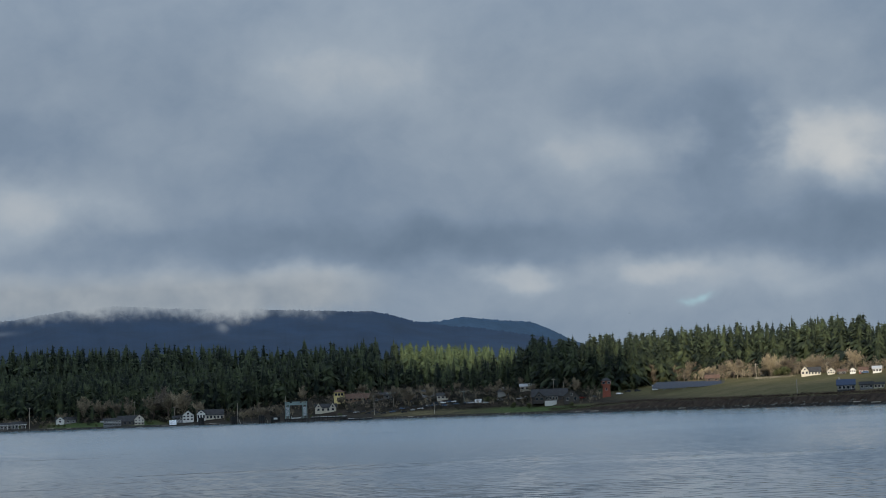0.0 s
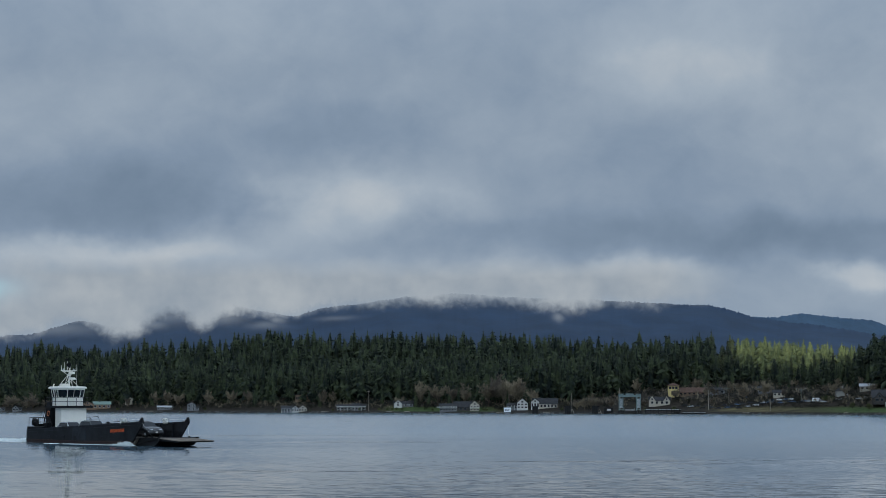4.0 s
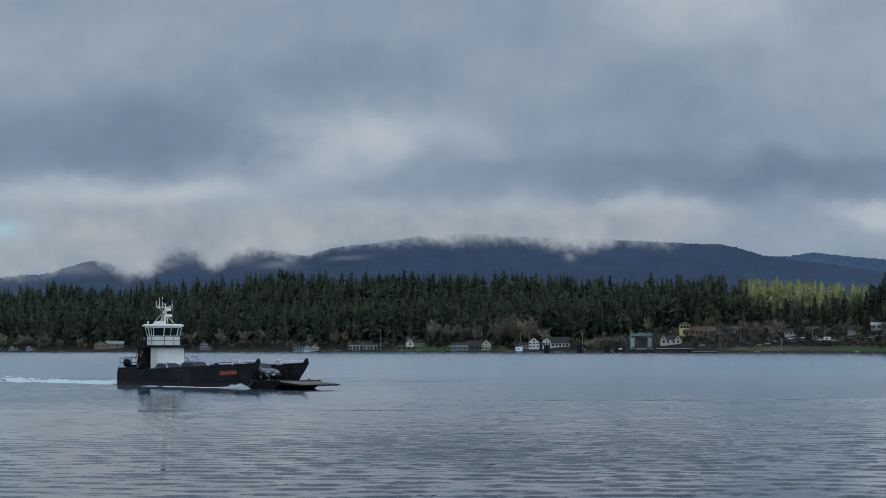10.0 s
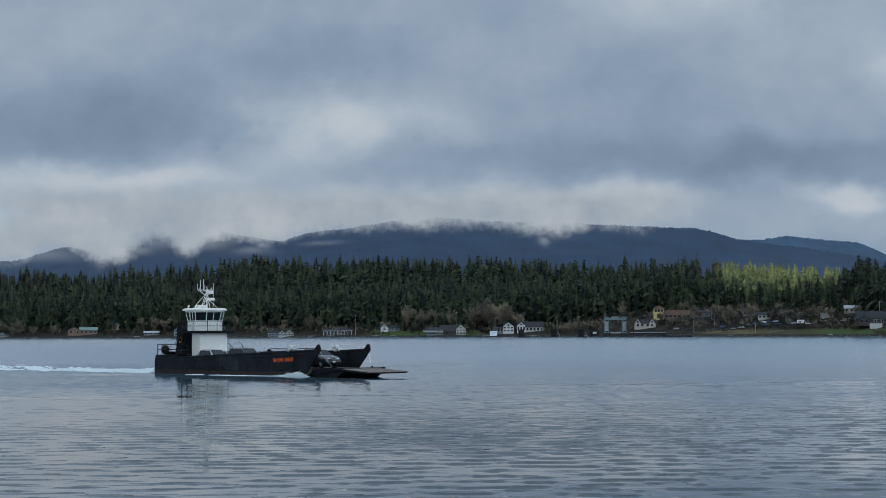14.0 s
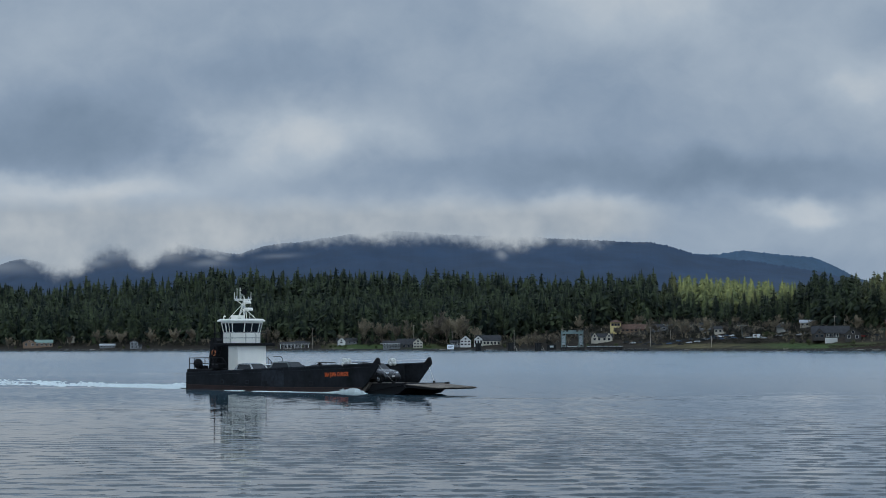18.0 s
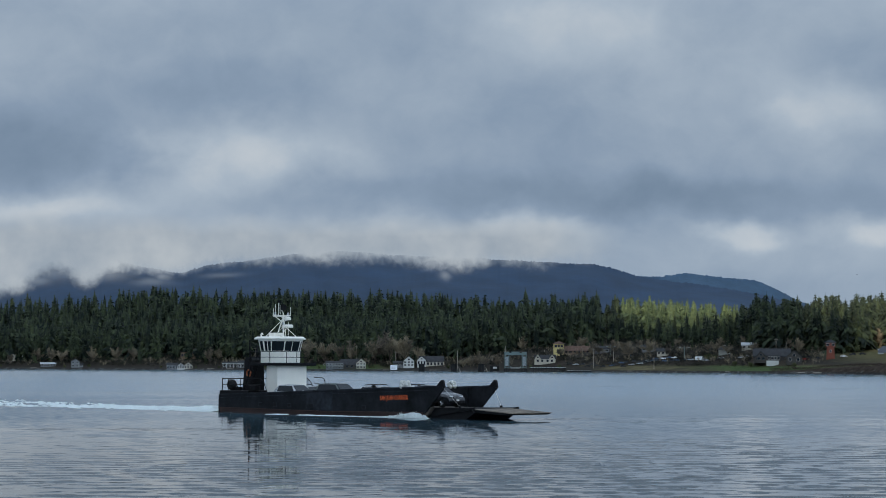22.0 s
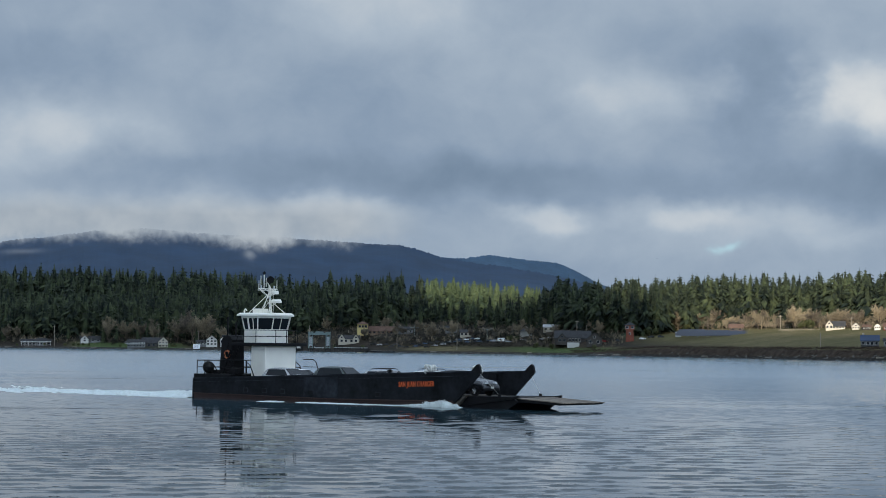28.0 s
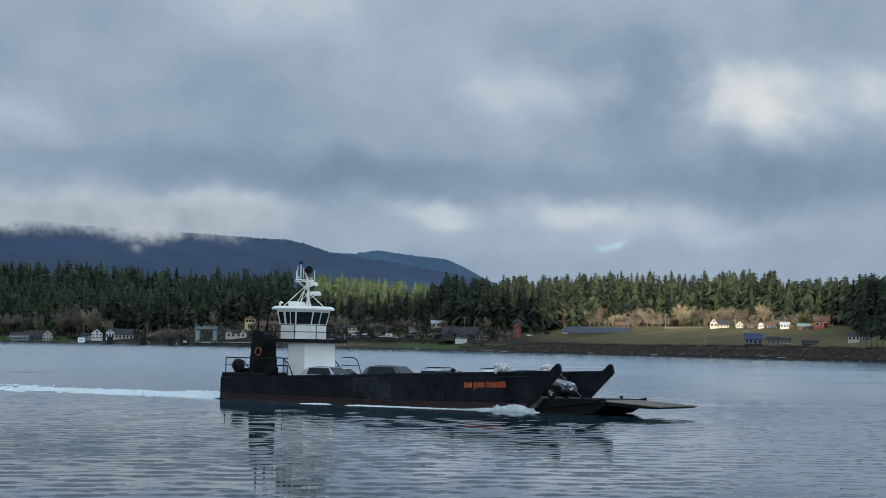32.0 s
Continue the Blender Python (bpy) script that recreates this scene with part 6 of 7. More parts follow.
    for k in range(16):
        ball(bm, (25.2 + rr.uniform(-.38, .38), side * (HB - .22) + rr.uniform(-.16, .16), top_z(25) + .22 + rr.uniform(-.22, .26)), rr.uniform(.13, .22), seg=7)
    part("rope_bundle", bm, ROPE, boat, "heap of white mooring line")
    part("bollard", rod(rod(B(), (21.2, side * (HB - .3), top_z(21) - .3), (21.2, side * (HB - .3), top_z(21) + .34), .12, seg=10), (21.2, side * (HB - .3) - .22, top_z(21) + .22), (21.2, side * (HB - .3) + .22, top_z(21) + .22), .07), BLACK, boat)
    part("guard_wire", tube(B(), [(25.5, side * (HB - .1), top_z(25) + .4), (29.8, side * HB, 2.95)], .009), ROPE, boat)

bm = prism(B(), [(0.12, -.7), (0.0, DECK_Z), (28.6, DECK_Z), (28.0, .3), (26.4, -.7)], -HB + .16, HB - .16)
part("deck", bm, DECK, boat, "rusty worn steel car deck")
bm = box(B(), -.06, .12, -HB, HB, -.6, top_z(0))
part("transom", bm, HULL, boat)
part("stern_coaming", box(B(), .0, 4.4, -HB + .04, HB - .04, top_z(0) + .05, 1.98, .04), BLACK, boat, "raised black after deck")
part("bow_bed", prism(B(), [(27.9, DECK_Z - .02), (32.6, DECK_Z + .06), (33.1, .55), (32.2, .02), (28.2, -.4), (27.2, -.4)], -2.45, 2.45), BLACK, boat, "dark wet steel bow bed")
for side in (-1, 1):
    part("bed_guide", prism(B(), [(28.4, .22), (33.2, .84), (33.2, 1.0), (28.4, .40)], side * 2.5 - .09, side * 2.5 + .09), BLACK, boat, "dark slanting ramp beam")
ramp_ob = part("bow_ramp", prism(B(), [(32.75, .80), (37.0, .56), (37.0, .50), (36.6, .44), (32.9, .58)], -2.25, 2.25), BLACK, boat, "bow ramp lowered just over the water")
for k in range(15):
    y = -2.22 + k * .30
    L = 37.05 + .16 * math.sin(k * 2.3)
    part("plank", prism(B(), [(32.7, .865), (L, .62), (L, .565), (32.7, .81)], y, y + .265), PLANK, ramp_ob)
for side in (-1, 1):
    part("ramp_chain", tube(B(), [(30.0, side * HB, top_z(30) - .1), (31.4, side * 2.35, 1.0)], .011), ROPE, boat, "pale wire holding the ramp")
    part("ramp_lug", box(B(), 31.3, 31.5, side * 2.35 - .08, side * 2.35 + .08, .8, 1.08, .02), BLACK, boat)

# lettering
cu = bpy.data.curves.new("name_lettering", "FONT")
cu.body, cu.size, cu.extrude, cu.align_x = "SAN JUAN CHARGER", 0.56, 0.012, "LEFT"
cu.space_character, cu.offset = 1.12, 0.012
tmp = bpy.data.objects.new("name_lettering", cu)
me = bpy.data.meshes.new_from_object(tmp)
bpy.data.objects.remove(tmp)
me.materials.append(ORANGE)
xs = [v.co.x for v in me.vertices]
k = 3.42 / (max(xs) - min(xs))
lettering = new("name_lettering", me)
lettering.parent = boat
lettering["label"] = "SAN JUAN CHARGER in orange capitals"
lettering.matrix_basis = Matrix.Translation((22.38, -HB - .02, 1.42)) @ pose(0, 0, 0, 90, -1.9, 0) @ Matrix.Diagonal((k, .92, 1, 1))

# deckhouse below the bridge
part("deckhouse", box(B(), 5.45, 7.1, -1.7, 1.7, DECK_Z, 4.26, .05), BOAT_WHITE, boat, "white painted deckhouse")
part("bridge_deck", box(B(), 3.7, 7.8, -2.25, 2.25, 4.26, 4.52, .03), BLACK, boat, "black bridge deck with overhang")

# wheelhouse with a bowed front
FOOT = [(4.6, -1.68), (6.15, -1.68), (6.9, -.85), (6.9, .85), (6.15, 1.68), (4.6, 1.68)]
HEAD = [(4.42, -1.86), (6.32, -1.86), (7.2, -.92), (7.2, .92), (6.32, 1.86), (4.42, 1.86)]


def wall_at(z):
    u = max(0.0, (z - 5.55) / (6.62 - 5.55)) if z > 5.55 else 0.0
    return [(a[0] + (b[0] - a[0]) * u, a[1] + (b[1] - a[1]) * u) for a, b in zip(FOOT, HEAD)]


wheelhouse = part("wheelhouse", B(), BOAT_WHITE, boat, "white wheelhouse with dark raked windows")
bm = B()
for z0, z1 in ((4.5, 5.55), (6.50, 6.64)):
    a, b = wall_at(z0), wall_at(z1)
    mid = [bm.verts.new((*p, z0)) for p in a]
    up = [bm.verts.new((*p, z1)) for p in b]
    n = len(mid)
    for i in range(n):
        bm.faces.new((mid[i], mid[(i + 1) % n], up[(i + 1) % n], up[i]))
    bm.faces.new(mid[::-1])
    bm.faces.new(up)
bm.to_mesh(wheelhouse.data)
bm.free()


def on_wall(i, u, z, push=0.0):
    w = wall_at(z)
    a, b = Vector((*w[i], z)), Vector((*w[(i + 1) % 6], z))
    nrm = Vector((b.y - a.y, -(b.x - a.x), 0)).normalized()
    return a + (b - a) * u + nrm * push


def slab(bm, i, u0, u1, z0, z1, out, depth):
    q = [bm.verts.new(on_wall(i, u, z, out)) for u, z in ((u0, z0), (u1, z0), (u1, z1), (u0, z1))]
    p = [bm.verts.new(on_wall(i, u, z, out - depth)) for u, z in ((u0, z0), (u1, z0), (u1, z1), (u0, z1))]
    bm.faces.new(q)
    bm.faces.new(p[::-1])
    for k in range(4):
        bm.faces.new((q[k], p[k], p[(k + 1) % 4], q[(k + 1) % 4]))
    return bm


# panes, wall by wall, as shares of its length; the posts fill what lies between them
PANES = {0: ((.05, .33), (.42, .67), (.70, .97)), 1: ((.04, .96),), 2: ((.03, .49), (.51, .97)), 3: ((.04, .96),), 4: ((.03, .30), (.33, .58), (.67, .95)), 5: ((.05, .45), (.55, .95))}
for i, panes in PANES.items():
    for u0, u1 in panes:
        part("window", slab(B(), i, u0, u1, 5.60, 6.47, -.04, .03), GLASS, wheelhouse)
    stops = [0.0] + [u for p in panes for u in p] + [1.0]
    for u0, u1 in zip(stops[::2], stops[1::2]):
        part("window_post", slab(B(), i, u0, u1, 5.53, 6.52, .012, .09), BOAT_WHITE, wheelhouse)
    for z0, z1 in ((5.53, 5.60), (6.47, 6.53)):
        part("window_rail", slab(B(), i, 0, 1, z0, z1, .010, .08), BOAT_WHITE, wheelhouse)
bm = B()
roof = [(4.1, -2.05), (6.45, -2.05), (7.5, -1.02), (7.5, 1.02), (6.45, 2.05), (4.1, 2.05)]
lo = [bm.verts.new((x, y, 6.64)) for x, y in roof]
hi = [bm.verts.new((x, y, 6.76)) for x, y in roof]
tp = [bm.verts.new((5.6 + (x - 5.6) * .9, y * .9, 6.90)) for x, y in roof]
for a, b in ((lo, hi), (hi, tp)):
    for i in range(6):
        bm.faces.new((a[i], a[(i + 1) % 6], b[(i + 1) % 6], b[i]))
bm.faces.new(lo[::-1])
bm.faces.new(tp)
part("roof", bm, BOAT_WHITE, boat, "white overhanging wheelhouse roof")
part("roof_locker", box(B(), 4.5, 5.3, -.75, .35, 6.86, 7.26, .06), BOAT_WHITE, boat)
part("roof_vent", tube(B(), [(4.4, -1.5, 6.8), (4.4, -1.5, 7.1), (4.5, -1.5, 7.2), (4.65, -1.5, 7.12)], .07), BOAT_WHITE, boat)

# mast with radars and aerials
part("mast", rod(rod(B(), (5.75, 0, 6.85), (5.75, 0, 9.0), .075, .06), (5.75, 0, 9.0), (5.45, 0, 9.35), .05, .04), BOAT_WHITE, boat)
for p0, p1 in (((5.75, 0, 8.55), (4.0, -.6, 6.95)), ((5.75, 0, 8.55), (4.0, .6, 6.95)), ((5.75, .1, 7.9), (6.75, .7, 6.9)), ((5.75, -.1, 7.9), (6.75, -.7, 6.9)), ((5.75, 0, 7.75), (6.45, 0, 7.75)), ((5.75, 0, 8.5), (6.15, 0, 8.5))):
    part("mast_stay", rod(B(), p0, p1, .032), BOAT_WHITE, boat)
part("yard", rod(B(), (5.5, -1.05, 8.85), (5.5, 1.05, 8.85), .04), BOAT_WHITE, boat)
part("yard_arm", rod(B(), (4.9, -.55, 8.75), (5.9, .35, 8.75), .035), BOAT_WHITE, boat)
part("yard_brace", rod(B(), (5.72, 0, 8.2), (5.5, -.9, 8.82), .03), BOAT_WHITE, boat)
part("yard_brace", rod(B(), (5.72, 0, 8.2), (5.5, .9, 8.82), .03), BOAT_WHITE, boat)
for x, y, z, r in ((6.5, 0, 7.72, .42), (6.15, .15, 8.42, .33)):
    bm = rod(B(), (x, y, z), (x, y, z + .16), r, r, 18)
    rod(bm, (x, y, z + .16), (x, y, z + .28), r, r * .8, 18)
    part("radar_dome", bm, BOAT_WHITE, boat, "white round radar dome")
for x, y, z0, z1 in ((5.5, -1.0, 8.85, 9.5), (5.5, 1.0, 8.85, 9.6), (5.1, -.4, 8.75, 9.9), (5.45, -.15, 9.0, 9.75), (5.3, .3, 8.8, 9.4)):
    part("aerial", rod(B(), (x, y, z0), (x, y, z1), .035, .025), BOAT_WHITE, boat)
part("mast_head", rod(B(), (5.05, 0, 8.9), (5.05, 0, 10.05), .04), BOAT_WHITE, boat)
part("wind_vane", box(rod(B(), (5.05, 0, 10.0), (5.05, 0, 10.28), .05), 4.9, 5.2, -.03, .03, 10.05, 10.2), BLACK, boat)
part("searchlight", rod(rod(B(), (5.75, -.05, 9.58), (6.05, -.25, 9.56), .27, .30, 14), (5.7, -.02, 9.2), (5.7, -.02, 9.45), .06), BLACK, boat, "black searchlight on the mast")
part("searchlight_back", ball(B(), (5.68, 0, 9.58), .26), BOAT_WHITE, boat)

for p0, p1, r_ in (((5.45, -.55, 6.9), (5.72, -.05, 8.7), .05), ((5.45, .55, 6.9), (5.72, .05, 8.7), .05), ((5.5, -.45, 7.25), (5.62, .22, 7.95), .03), ((5.5, .45, 7.25), (5.62, -.22, 7.95), .03),
                   ((5.75, 0, 8.3), (6.15, .15, 8.42), .04), ((5.75, 0, 7.4), (6.5, 0, 7.72), .04), ((4.95, -.35, 8.75), (5.7, 0, 8.1), .03), ((5.05, 0, 8.9), (5.7, 0, 8.6), .045)):
    part("mast_brace", rod(B(), p0, p1, r_ * .65), BOAT_WHITE, boat)
for x, y, z in ((5.9, -.12, 8.05), (5.9, -.12, 7.45), (5.5, -.75, 8.95), (5.5, .7, 8.95)):
    part("mast_lamp", rod(rod(B(), (x, y, z), (x, y, z + .16), .07, .07, 10), (x, y, z - .05), (x, y, z), .09, .09, 10), LAMP_GLASS, boat)
part("horn", rod(rod(B(), (6.4, -1.2, 6.95), (7.1, -1.2, 6.98), .05, .13, 10), (6.5, -1.2, 6.85), (6.5, -1.2, 6.95), .04), BOAT_WHITE, boat)
part("whip_aerial", rod(B(), (4.6, 1.5, 6.8), (4.55, 1.6, 9.2), .018, .01), BOAT_WHITE, boat)


# rails
def rail(pts, z0, heights, post_step, r=.03, nm="railing"):
    for h in heights:
        part(nm, tube(B(), [(x, y, z0 + h) for x, y in pts], r, 5), BLACK, boat)
    for (xa, ya), (xb, yb) in zip(pts, pts[1:]):
        n = max(1, round(math.hypot(xb - xa, yb - ya) / post_step))
        for k in range(n + 1):
            u = k / n
            part("rail_post", rod(B(), (xa + (xb - xa) * u, ya + (yb - ya) * u, z0), (xa + (xb - xa) * u, ya + (yb - ya) * u, z0 + heights[-1]), r, seg=5), BLACK, boat)


rail([(3.75, -1.2), (3.75, -2.2), (6.5, -2.2), (7.72, -1.2), (7.72, 1.2), (6.5, 2.2), (3.75, 2.2)], 4.52, (.5, 1.0), 1.15)
for side in (-1, 1):
    y = side * (HB - .15)
    part("stern_railing", tube(B(), [(.3, y, 1.98), (.3, y, 3.06), (5.9, y, 3.12), (6.5, y, 2.7), (6.95, y, 1.85)], .04), BLACK, boat)
    part("stern_railing", tube(B(), [(.3, y, 2.52), (6.6, y, 2.55)], .03), BLACK, boat)
    for x in (1.2, 3.0, 4.6, 6.0):
        part("rail_post", rod(B(), (x, y, 1.9), (x, y, 3.08), .035), BLACK, boat)
    part("rail_brace", tube(B(), [(1.4, y, 3.0), (2.2, y, 2.8), (2.9, y, 1.98)], .035), BLACK, boat)
    part("side_railing", tube(B(), [(6.9, y, 3.2), (8.0, y, 3.22), (8.35, y, 3.0), (8.75, y, 2.0)], .035), BLACK, boat) if side > 0 else None
    part("side_railing", tube(B(), [(6.9, y, 2.62), (8.55, y, 2.62)], .03), BLACK, boat) if side > 0 else None
part("stern_railing", tube(B(), [(.3, -HB + .15, 3.06), (.3, HB - .15, 3.06)], .04), BLACK, boat)
part("stern_railing", tube(B(), [(.3, -HB + .15, 2.52), (.3, HB - .15, 2.52)], .03), BLACK, boat)
# engine casing, exhausts, winch, stair, life ring
bm = prism(B(), [(.75, 1.9), (2.35, 1.9), (2.2, 4.75), (1.9, 5.05), (1.2, 5.05), (1.0, 4.75)], -.75, .55)
part("exhaust_casing", bm, BLACK, boat, "tall black exhaust casing")
for x, y, h in ((1.3, -.4, 6.6), (1.75, .1, 6.2)):
    part("exhaust_pipe", rod(B(), (x, y, 4.9), (x, y, h), .07, seg=8), BLACK, boat)
part("ball_fender", ball(B(), (1.15, -2.3, 2.5), .5, (1, .9, 1), 16), RUBBER, boat, "round black rubber fender", smooth=True)
part("winch_frame", box(B(), .7, 1.5, -2.2, -1.3, 1.95, 2.3, .03), BLACK, boat)
bm = B()
for k in range(9):
    a = k / 8
    box(bm, 2.3 + 1.0 * a, 2.62 + 1.0 * a, -1.75, -1.05, 2.1 + 2.2 * a, 2.14 + 2.2 * a)
part("stair_treads", bm, BLACK, boat)
for y in (-1.78, -1.02):
    part("stair_string", rod(B(), (2.3, y, 1.98), (3.4, y, 4.4), .06), BLACK, boat)
    part("stair_handrail", rod(B(), (2.2, y, 2.9), (3.3, y, 5.3), .03), BLACK, boat)
pts = [(1.75 + .29 * math.cos(a), -.84, 3.55 + .29 * math.sin(a)) for a in np.linspace(0, 6.2832, 17)]
part("life_ring", tube(B(), pts, .07, 7), RING, boat, "orange life ring on the casing")
for x, y, s in ((4.2, -2.1, .5), (5.3, -2.2, .42), (3.2, 1.6, .55), (4.6, 2.1, .45)):
    part("deck_box", box(B(), x - s, x + s, y - s * .6, y + s * .6, DECK_Z if x > 4.4 else 1.97, (DECK_Z if x > 4.4 else 1.97) + s * .95, .05), BLACK, boat)

# the cargo of cars; each stands on the deck and sails with the boat
CARGO = []
for nm, label, paint, kind, L, H, rack, x, y, yaw in (
        ("suv", "dark grey SUV at the bow, nose to the ramp", "charcoal", "suv", 4.9, 1.80, False, 26.95, -.75, 0),
        ("hatchback", "silver hatchback parked on the ferry deck", "silver", "suv", 4.3, 1.70, False, 9.6, -1.55, 0),
        ("suv", "dark green SUV parked on the ferry deck", "green", "suv", 4.9, 1.90, False, 15.4, -1.5, 0),
        ("sedan", "black sedan parked on the ferry deck", "black", "sedan", 4.7, 1.66, False, 20.3, -1.65, 0),
        ("sedan", "silver sedan parked on the ferry deck", "silver", "sedan", 4.7, 1.58, False, 12.4, 1.35, 0),
        ("suv", "silver SUV with roof bars parked on the ferry deck", "silver", "suv", 4.6, 1.66, True, 17.6, 1.4, 0),
        ("suv", "white SUV with roof bars parked on the ferry deck", "white", "suv", 4.6, 1.70, True, 22.4, 1.45, 0),
        ("hatchback", "white hatchback parked on the ferry deck", "white", "suv", 4.1, 1.56, False, 7.9, 1.5, 0)):
    c = make_car(nm, label, paint, kind, L, 1.84, H, rack, group="cars on the ferry deck")
    c.matrix_basis = pose(x, y, DECK_Z, 0, 0, yaw)
    CARGO.append((c, pose(x, y, DECK_Z, 0, 0, yaw)))


# wake: rafts of foam astern, along the side and at the bow
def churn(x, y):
    """Height of the heaped water astern."""
    return (.52 * math.exp(x / 9) + .10 * math.exp(x / 50)) * math.exp(-(y / (2.4 - x * .02)) ** 2) * (.78 + .22 * math.sin(x * .9 + y * .8))


def flakes(name, spots, label, seed):
    r = random.Random(seed)
    v, f = [], []
    for x, y, z, rad, flat_ in spots:
        n = 7
        i = len(v)
        st = r.uniform(1.4, 3.4)
        v.append((x, y, z + rad * .25 * flat_))
        for k in range(n):
            a = 6.2832 * k / n
            q = rad * r.uniform(.55, 1.2)
            v.append((x + q * st * math.cos(a), y + q * math.sin(a), max(.012, z - .10 - .2 * rad)))
        f += [(i, i + 1 + k, i + 1 + (k + 1) % n) for k in range(n)]
    for side in (-1, 1):                      # the white crest that curls off either bow
        b0, nx, ny = len(v), 90, 9
        for p in range(nx):
            x = 21.5 + 7.0 * p / (nx - 1)
            h = .42 * math.exp(-((x - 26.8) / (.9 if x > 26.8 else 1.4)) ** 2) + .13 * math.exp(-((x - 24.6) / 1.9) ** 2)
            wide = .25 + .75 * (28.5 - x) / 7.0
            for q in range(ny):
                c = q / (ny - 1)
                z = h * max(0.0, math.cos(c * 1.5708)) ** .7 * (1 + .22 * r.uniform(-1, 1) * (c < .9)) + .035 * r.random() + .015
                v.append((x + .05 * r.uniform(-1, 1), side * (HB - .05 + wide * c + .03 * r.uniform(-1, 1)), z))
        for p in range(nx - 1):
            for q in range(ny - 1):
                if p > 52 or r.random() < .25 + .014 * p:
                    f.append((b0 + p * ny + q, b0 + (p + 1) * ny + q, b0 + (p + 1) * ny + q + 1, b0 + p * ny + q + 1))
    index = [0] * len(f)
    ys = [-4.5 + .6 * q for q in range(16)]
    xs = [-.05 - .55 * q for q in range(150)]
    b0 = len(v)
    v += [(x, y, churn(x, y) - .05) for x in xs for y in ys]
    m = len(ys)
    for p in range(len(xs) - 1):
        for q in range(m - 1):
            f.append((b0 + p * m + q, b0 + (p + 1) * m + q, b0 + (p + 1) * m + q + 1, b0 + p * m + q + 1))
            index.append(1)
    ob = link_mesh(name, v, f, [FOAM, WATER], smooth=False, index=index)
    return tagged(ob, label, "foam", kind="stuff")


def wake_spots():
    r = random.Random(9)
    out = []
    for k in range(2300):                     # churned trail astern, two strands that drift apart
        u = r.random() ** 1.3
        x = -.3 - 85 * u
        edge = r.choice((-1, 1, 1, -1, 0))
        y = edge * (1.7 + 5.5 * u) + r.gauss(0, 1.0 + 1.3 * u)
        gap = math.sin(x * .55 + edge + y) + math.sin(x * .21 + 2 * edge - .7 * y)
        if gap > -.1 - .9 * (u < .12):
            out.append((x, y, .05 + churn(x, y) + .04 * r.random(), r.uniform(.08, .34) * (1.1 - .3 * u), .5))
    for k in range(600):                      # close astern
        x = -.2 - 16 * r.random() ** 1.4
        y = r.uniform(-3.0, 3.0) * (1 - x * .03)
        out.append((x, y, .06 + churn(x, y) + .1 * r.random() * math.exp(x / 5), r.uniform(.1, .32), .8))
    for side in (-1, 1):
        for k in range(800):                  # along the side, peeling off from the bow
            u = r.random()
            x = 27.4 - 19 * u
            off = .12 + 2.6 * u ** 1.2
            if math.sin(x * 1.3) + math.sin(x * .47) > -.4 or u < .3:
                out.append((x, side * (HB + off * (1 - .5 * r.random() ** 2)), .04 + .03 * r.random(), r.uniform(.05, .2), .4))
        for k in range(900):                  # spray over the bow wave
            u = r.random()
            x = 28.4 - 5.2 * u
            h = (.30 + .16 * math.sin(x * 5) + .1 * math.sin(x * 11)) * math.exp(-((x - 26.4) / 2.1) ** 2)
            out.append((x, side * (HB + .05 + .6 * r.random() * (.35 + u)), .03 + 1.15 * h * r.random() ** 1.3, r.uniform(.015, .05), 1.2))
    return out


wake = flakes("wake", wake_spots(), "white foam wake trailing and curling round the landing craft", 6)

# ------------------------------------------------------------------ birds low over the water
def sea_bird(size, label):
    """A dark diving bird in flight, bill towards +x; returns the bird and its two wings."""
    root = thing("sea_bird", label, "bird", group="birds over the channel")
    bm = ball(B(), (0, 0, 0), .13, (2.1, .9, .8), 12)
    part("body", bm, FEATHER, root, smooth=True)
    part("neck", rod(ball(B(), (.44, 0, .06), .065, (1.3, .8, .9), 8), (.2, 0, .0), (.42, 0, .06), .07, .05, 8), FEATHER, root)
    part("bill", rod(B(), (.5, 0, .06), (.62, 0, .05), .022, .006, 6), BLACK, root)
    bm = B()
    q = [bm.verts.new(p) for p in ((-.2, -.05, .01), (-.2, .05, .01), (-.46, .09, 0), (-.46, -.09, 0), (-.2, 0, .035), (-.46, 0, .015))]
    for f in ((0, 3, 5, 4), (4, 5, 2, 1), (0, 1, 2, 3)):
        bm.faces.new([q[i] for i in f])
    part("tail", bm, FEATHER, root)
    wings = []
    for side in (-1, 1):
        bm = B()
        pts = [(.14, 0), (.17, .22), (.06, .46), (-.04, .50), (-.10, .30), (-.16, .10), (-.12, 0)]
        up = [bm.verts.new((x, side * y, .018 * (1 - y))) for x, y in pts]
        dn = [bm.verts.new((x, side * y, -.004)) for x, y in pts]
        bm.faces.new(up)
        bm.faces.new(dn[::-1])
        for i in range(len(pts)):
            bm.faces.new((up[i], dn[i], dn[(i + 1) % len(pts)], up[(i + 1) % len(pts)]))
        w = part("wing", bm, FEATHER, root)
        w.location = (.03, side * .08, .05)
        wings.append((w, side))
    root.scale = (size, size, size)
    return root, wings


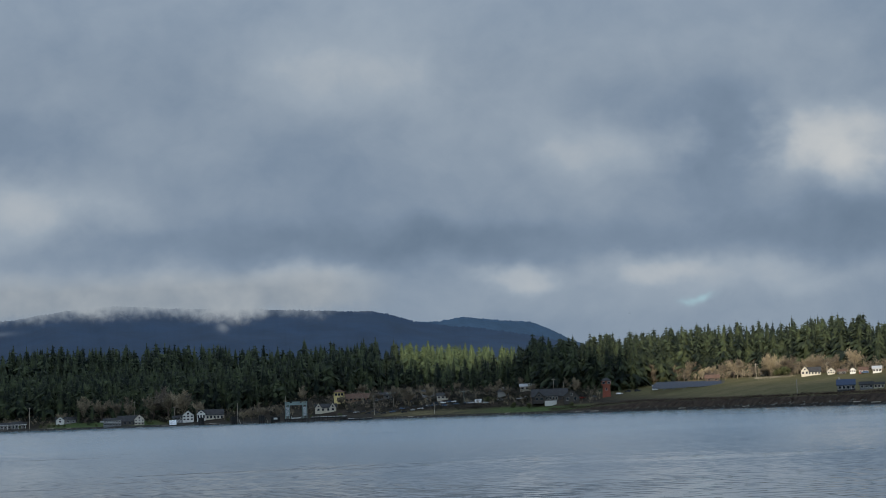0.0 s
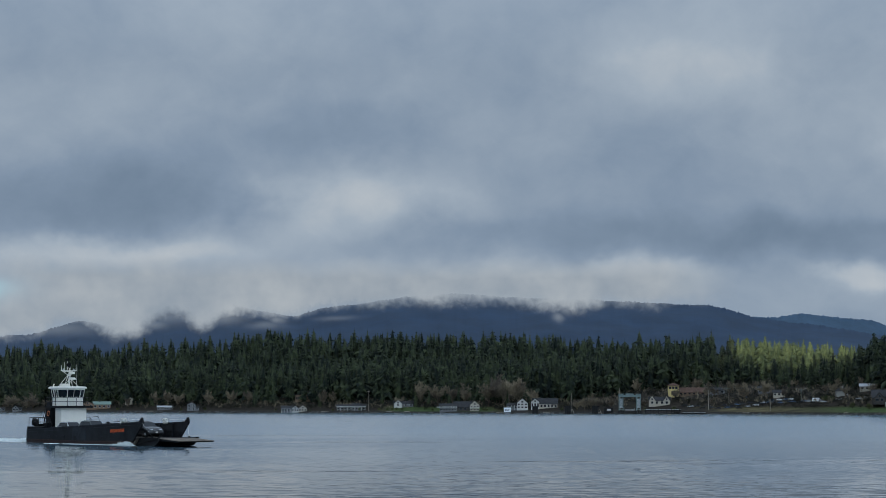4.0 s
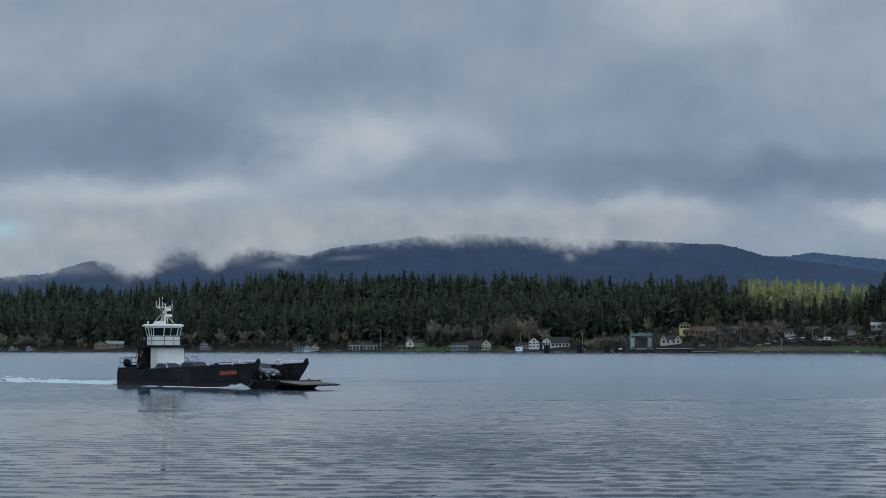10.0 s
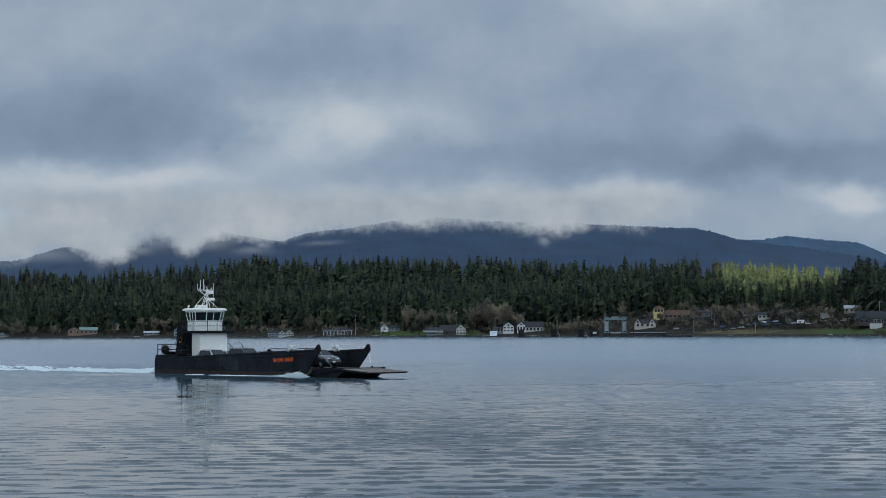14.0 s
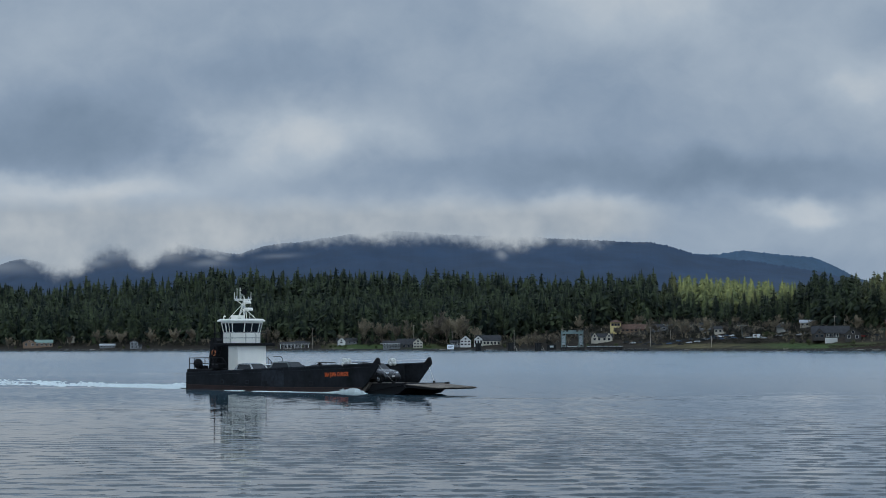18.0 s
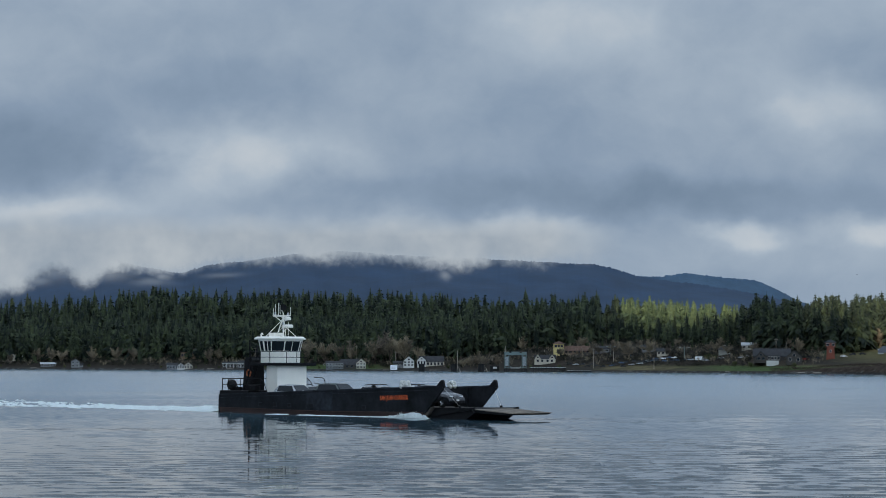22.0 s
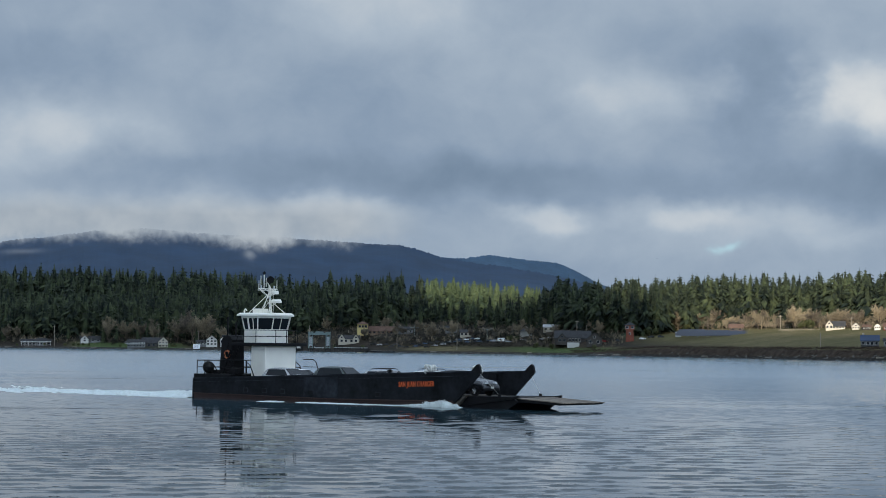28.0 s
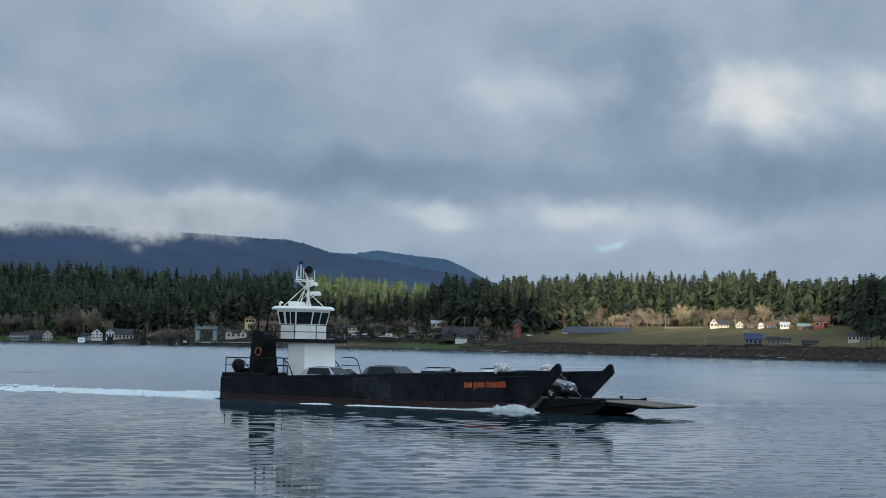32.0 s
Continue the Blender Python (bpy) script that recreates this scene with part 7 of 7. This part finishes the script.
# each flight: the bird, a time, the place then, the speed along x and y, when it beats its wings
FLIGHTS = [(*sea_bird(1.0, "black diving bird flying low above the water"), 5.5, (-11.5, 101.5, .28), (14.6, -2.8), 4.6, 8.0),
           (*sea_bird(1.05, "black diving bird skimming the channel with raised wings"), 18.5, (26.8, 120.5, .34), (-15.3, -2.6), 17.8, 21.8),
           (*sea_bird(.95, "dark sea bird banking just above the ripples"), 19.0, (-9.4, 65.2, .34), (13.0, -7.4), 18.3, 21.2)]
hover, hover_wings = sea_bird(.9, "far dark bird hanging on the wind above the trees")
hover.matrix_basis = pose(1000 * math.sin(radians(16.37)), 1000 * math.cos(radians(16.37)), 4.3 + 1000 * math.tan(radians(2.77)), 0, 0, 160)
hover.scale = (.9, .9, .9)


# ------------------------------------------------------------------ what moves
# seconds, x, y of the stern's middle on the water, heading in degrees from +x
COURSE = ((0.0, -56.2, 248.2, -53.4), (3.0, -50.22, 239.0, -53.1), (8.0, -39.46, 222.64, -52.3), (12.0, -30.6, 209.74, -51.4), (16.0, -21.26, 196.04, -50.75),
          (20.0, -11.71, 182.09, -50.3), (24.0, -1.87, 168.68, -50.25), (28.0, 8.22, 154.4, -50.4), (32.0, 18.09, 139.96, -50.6))


def at_sea(t, x, y, h):
    return pose(x, y, 0.012 * math.sin(t * 1.3), 0.25 * math.sin(t * 0.9), 0.12 * math.sin(t * 1.1 + 1), h)


def motions():
    walk(boat, [(t, at_sea(t, x, y, h)) for t, x, y, h in COURSE])
    for c, m in CARGO:
        walk(c, [(t, at_sea(t, x, y, h) @ m) for t, x, y, h in COURSE])
    walk(wake, [(t, pose(x, y, 0, 0, 0, h)) for t, x, y, h in COURSE])
    for bird, wings, t0, at, speed, beat0, beat1 in FLIGHTS:
        course = math.degrees(math.atan2(speed[1], speed[0]))
        walk(bird, [(t, pose(at[0] + speed[0] * (t - t0), at[1] + speed[1] * (t - t0), at[2], 0, 0, course)) for t in (0.0, t0, 32.0)])
        n = round((beat1 - beat0) / 0.1)
        for w, side in wings:
            beats = [(beat0 + 0.1 * k, pose(.03, side * .08, .05, side * (8 + 38 * math.sin(3.3 * k)), 0, 0)) for k in range(n + 1)]
            walk(w, [(0.0, pose(.03, side * .08, .05)), *beats, (32.0, pose(.03, side * .08, .05))])
    walk(water, [(0.0, pose(0, 0, 0)), (32.0, pose(5.5, -2.5, 0))])


motions()
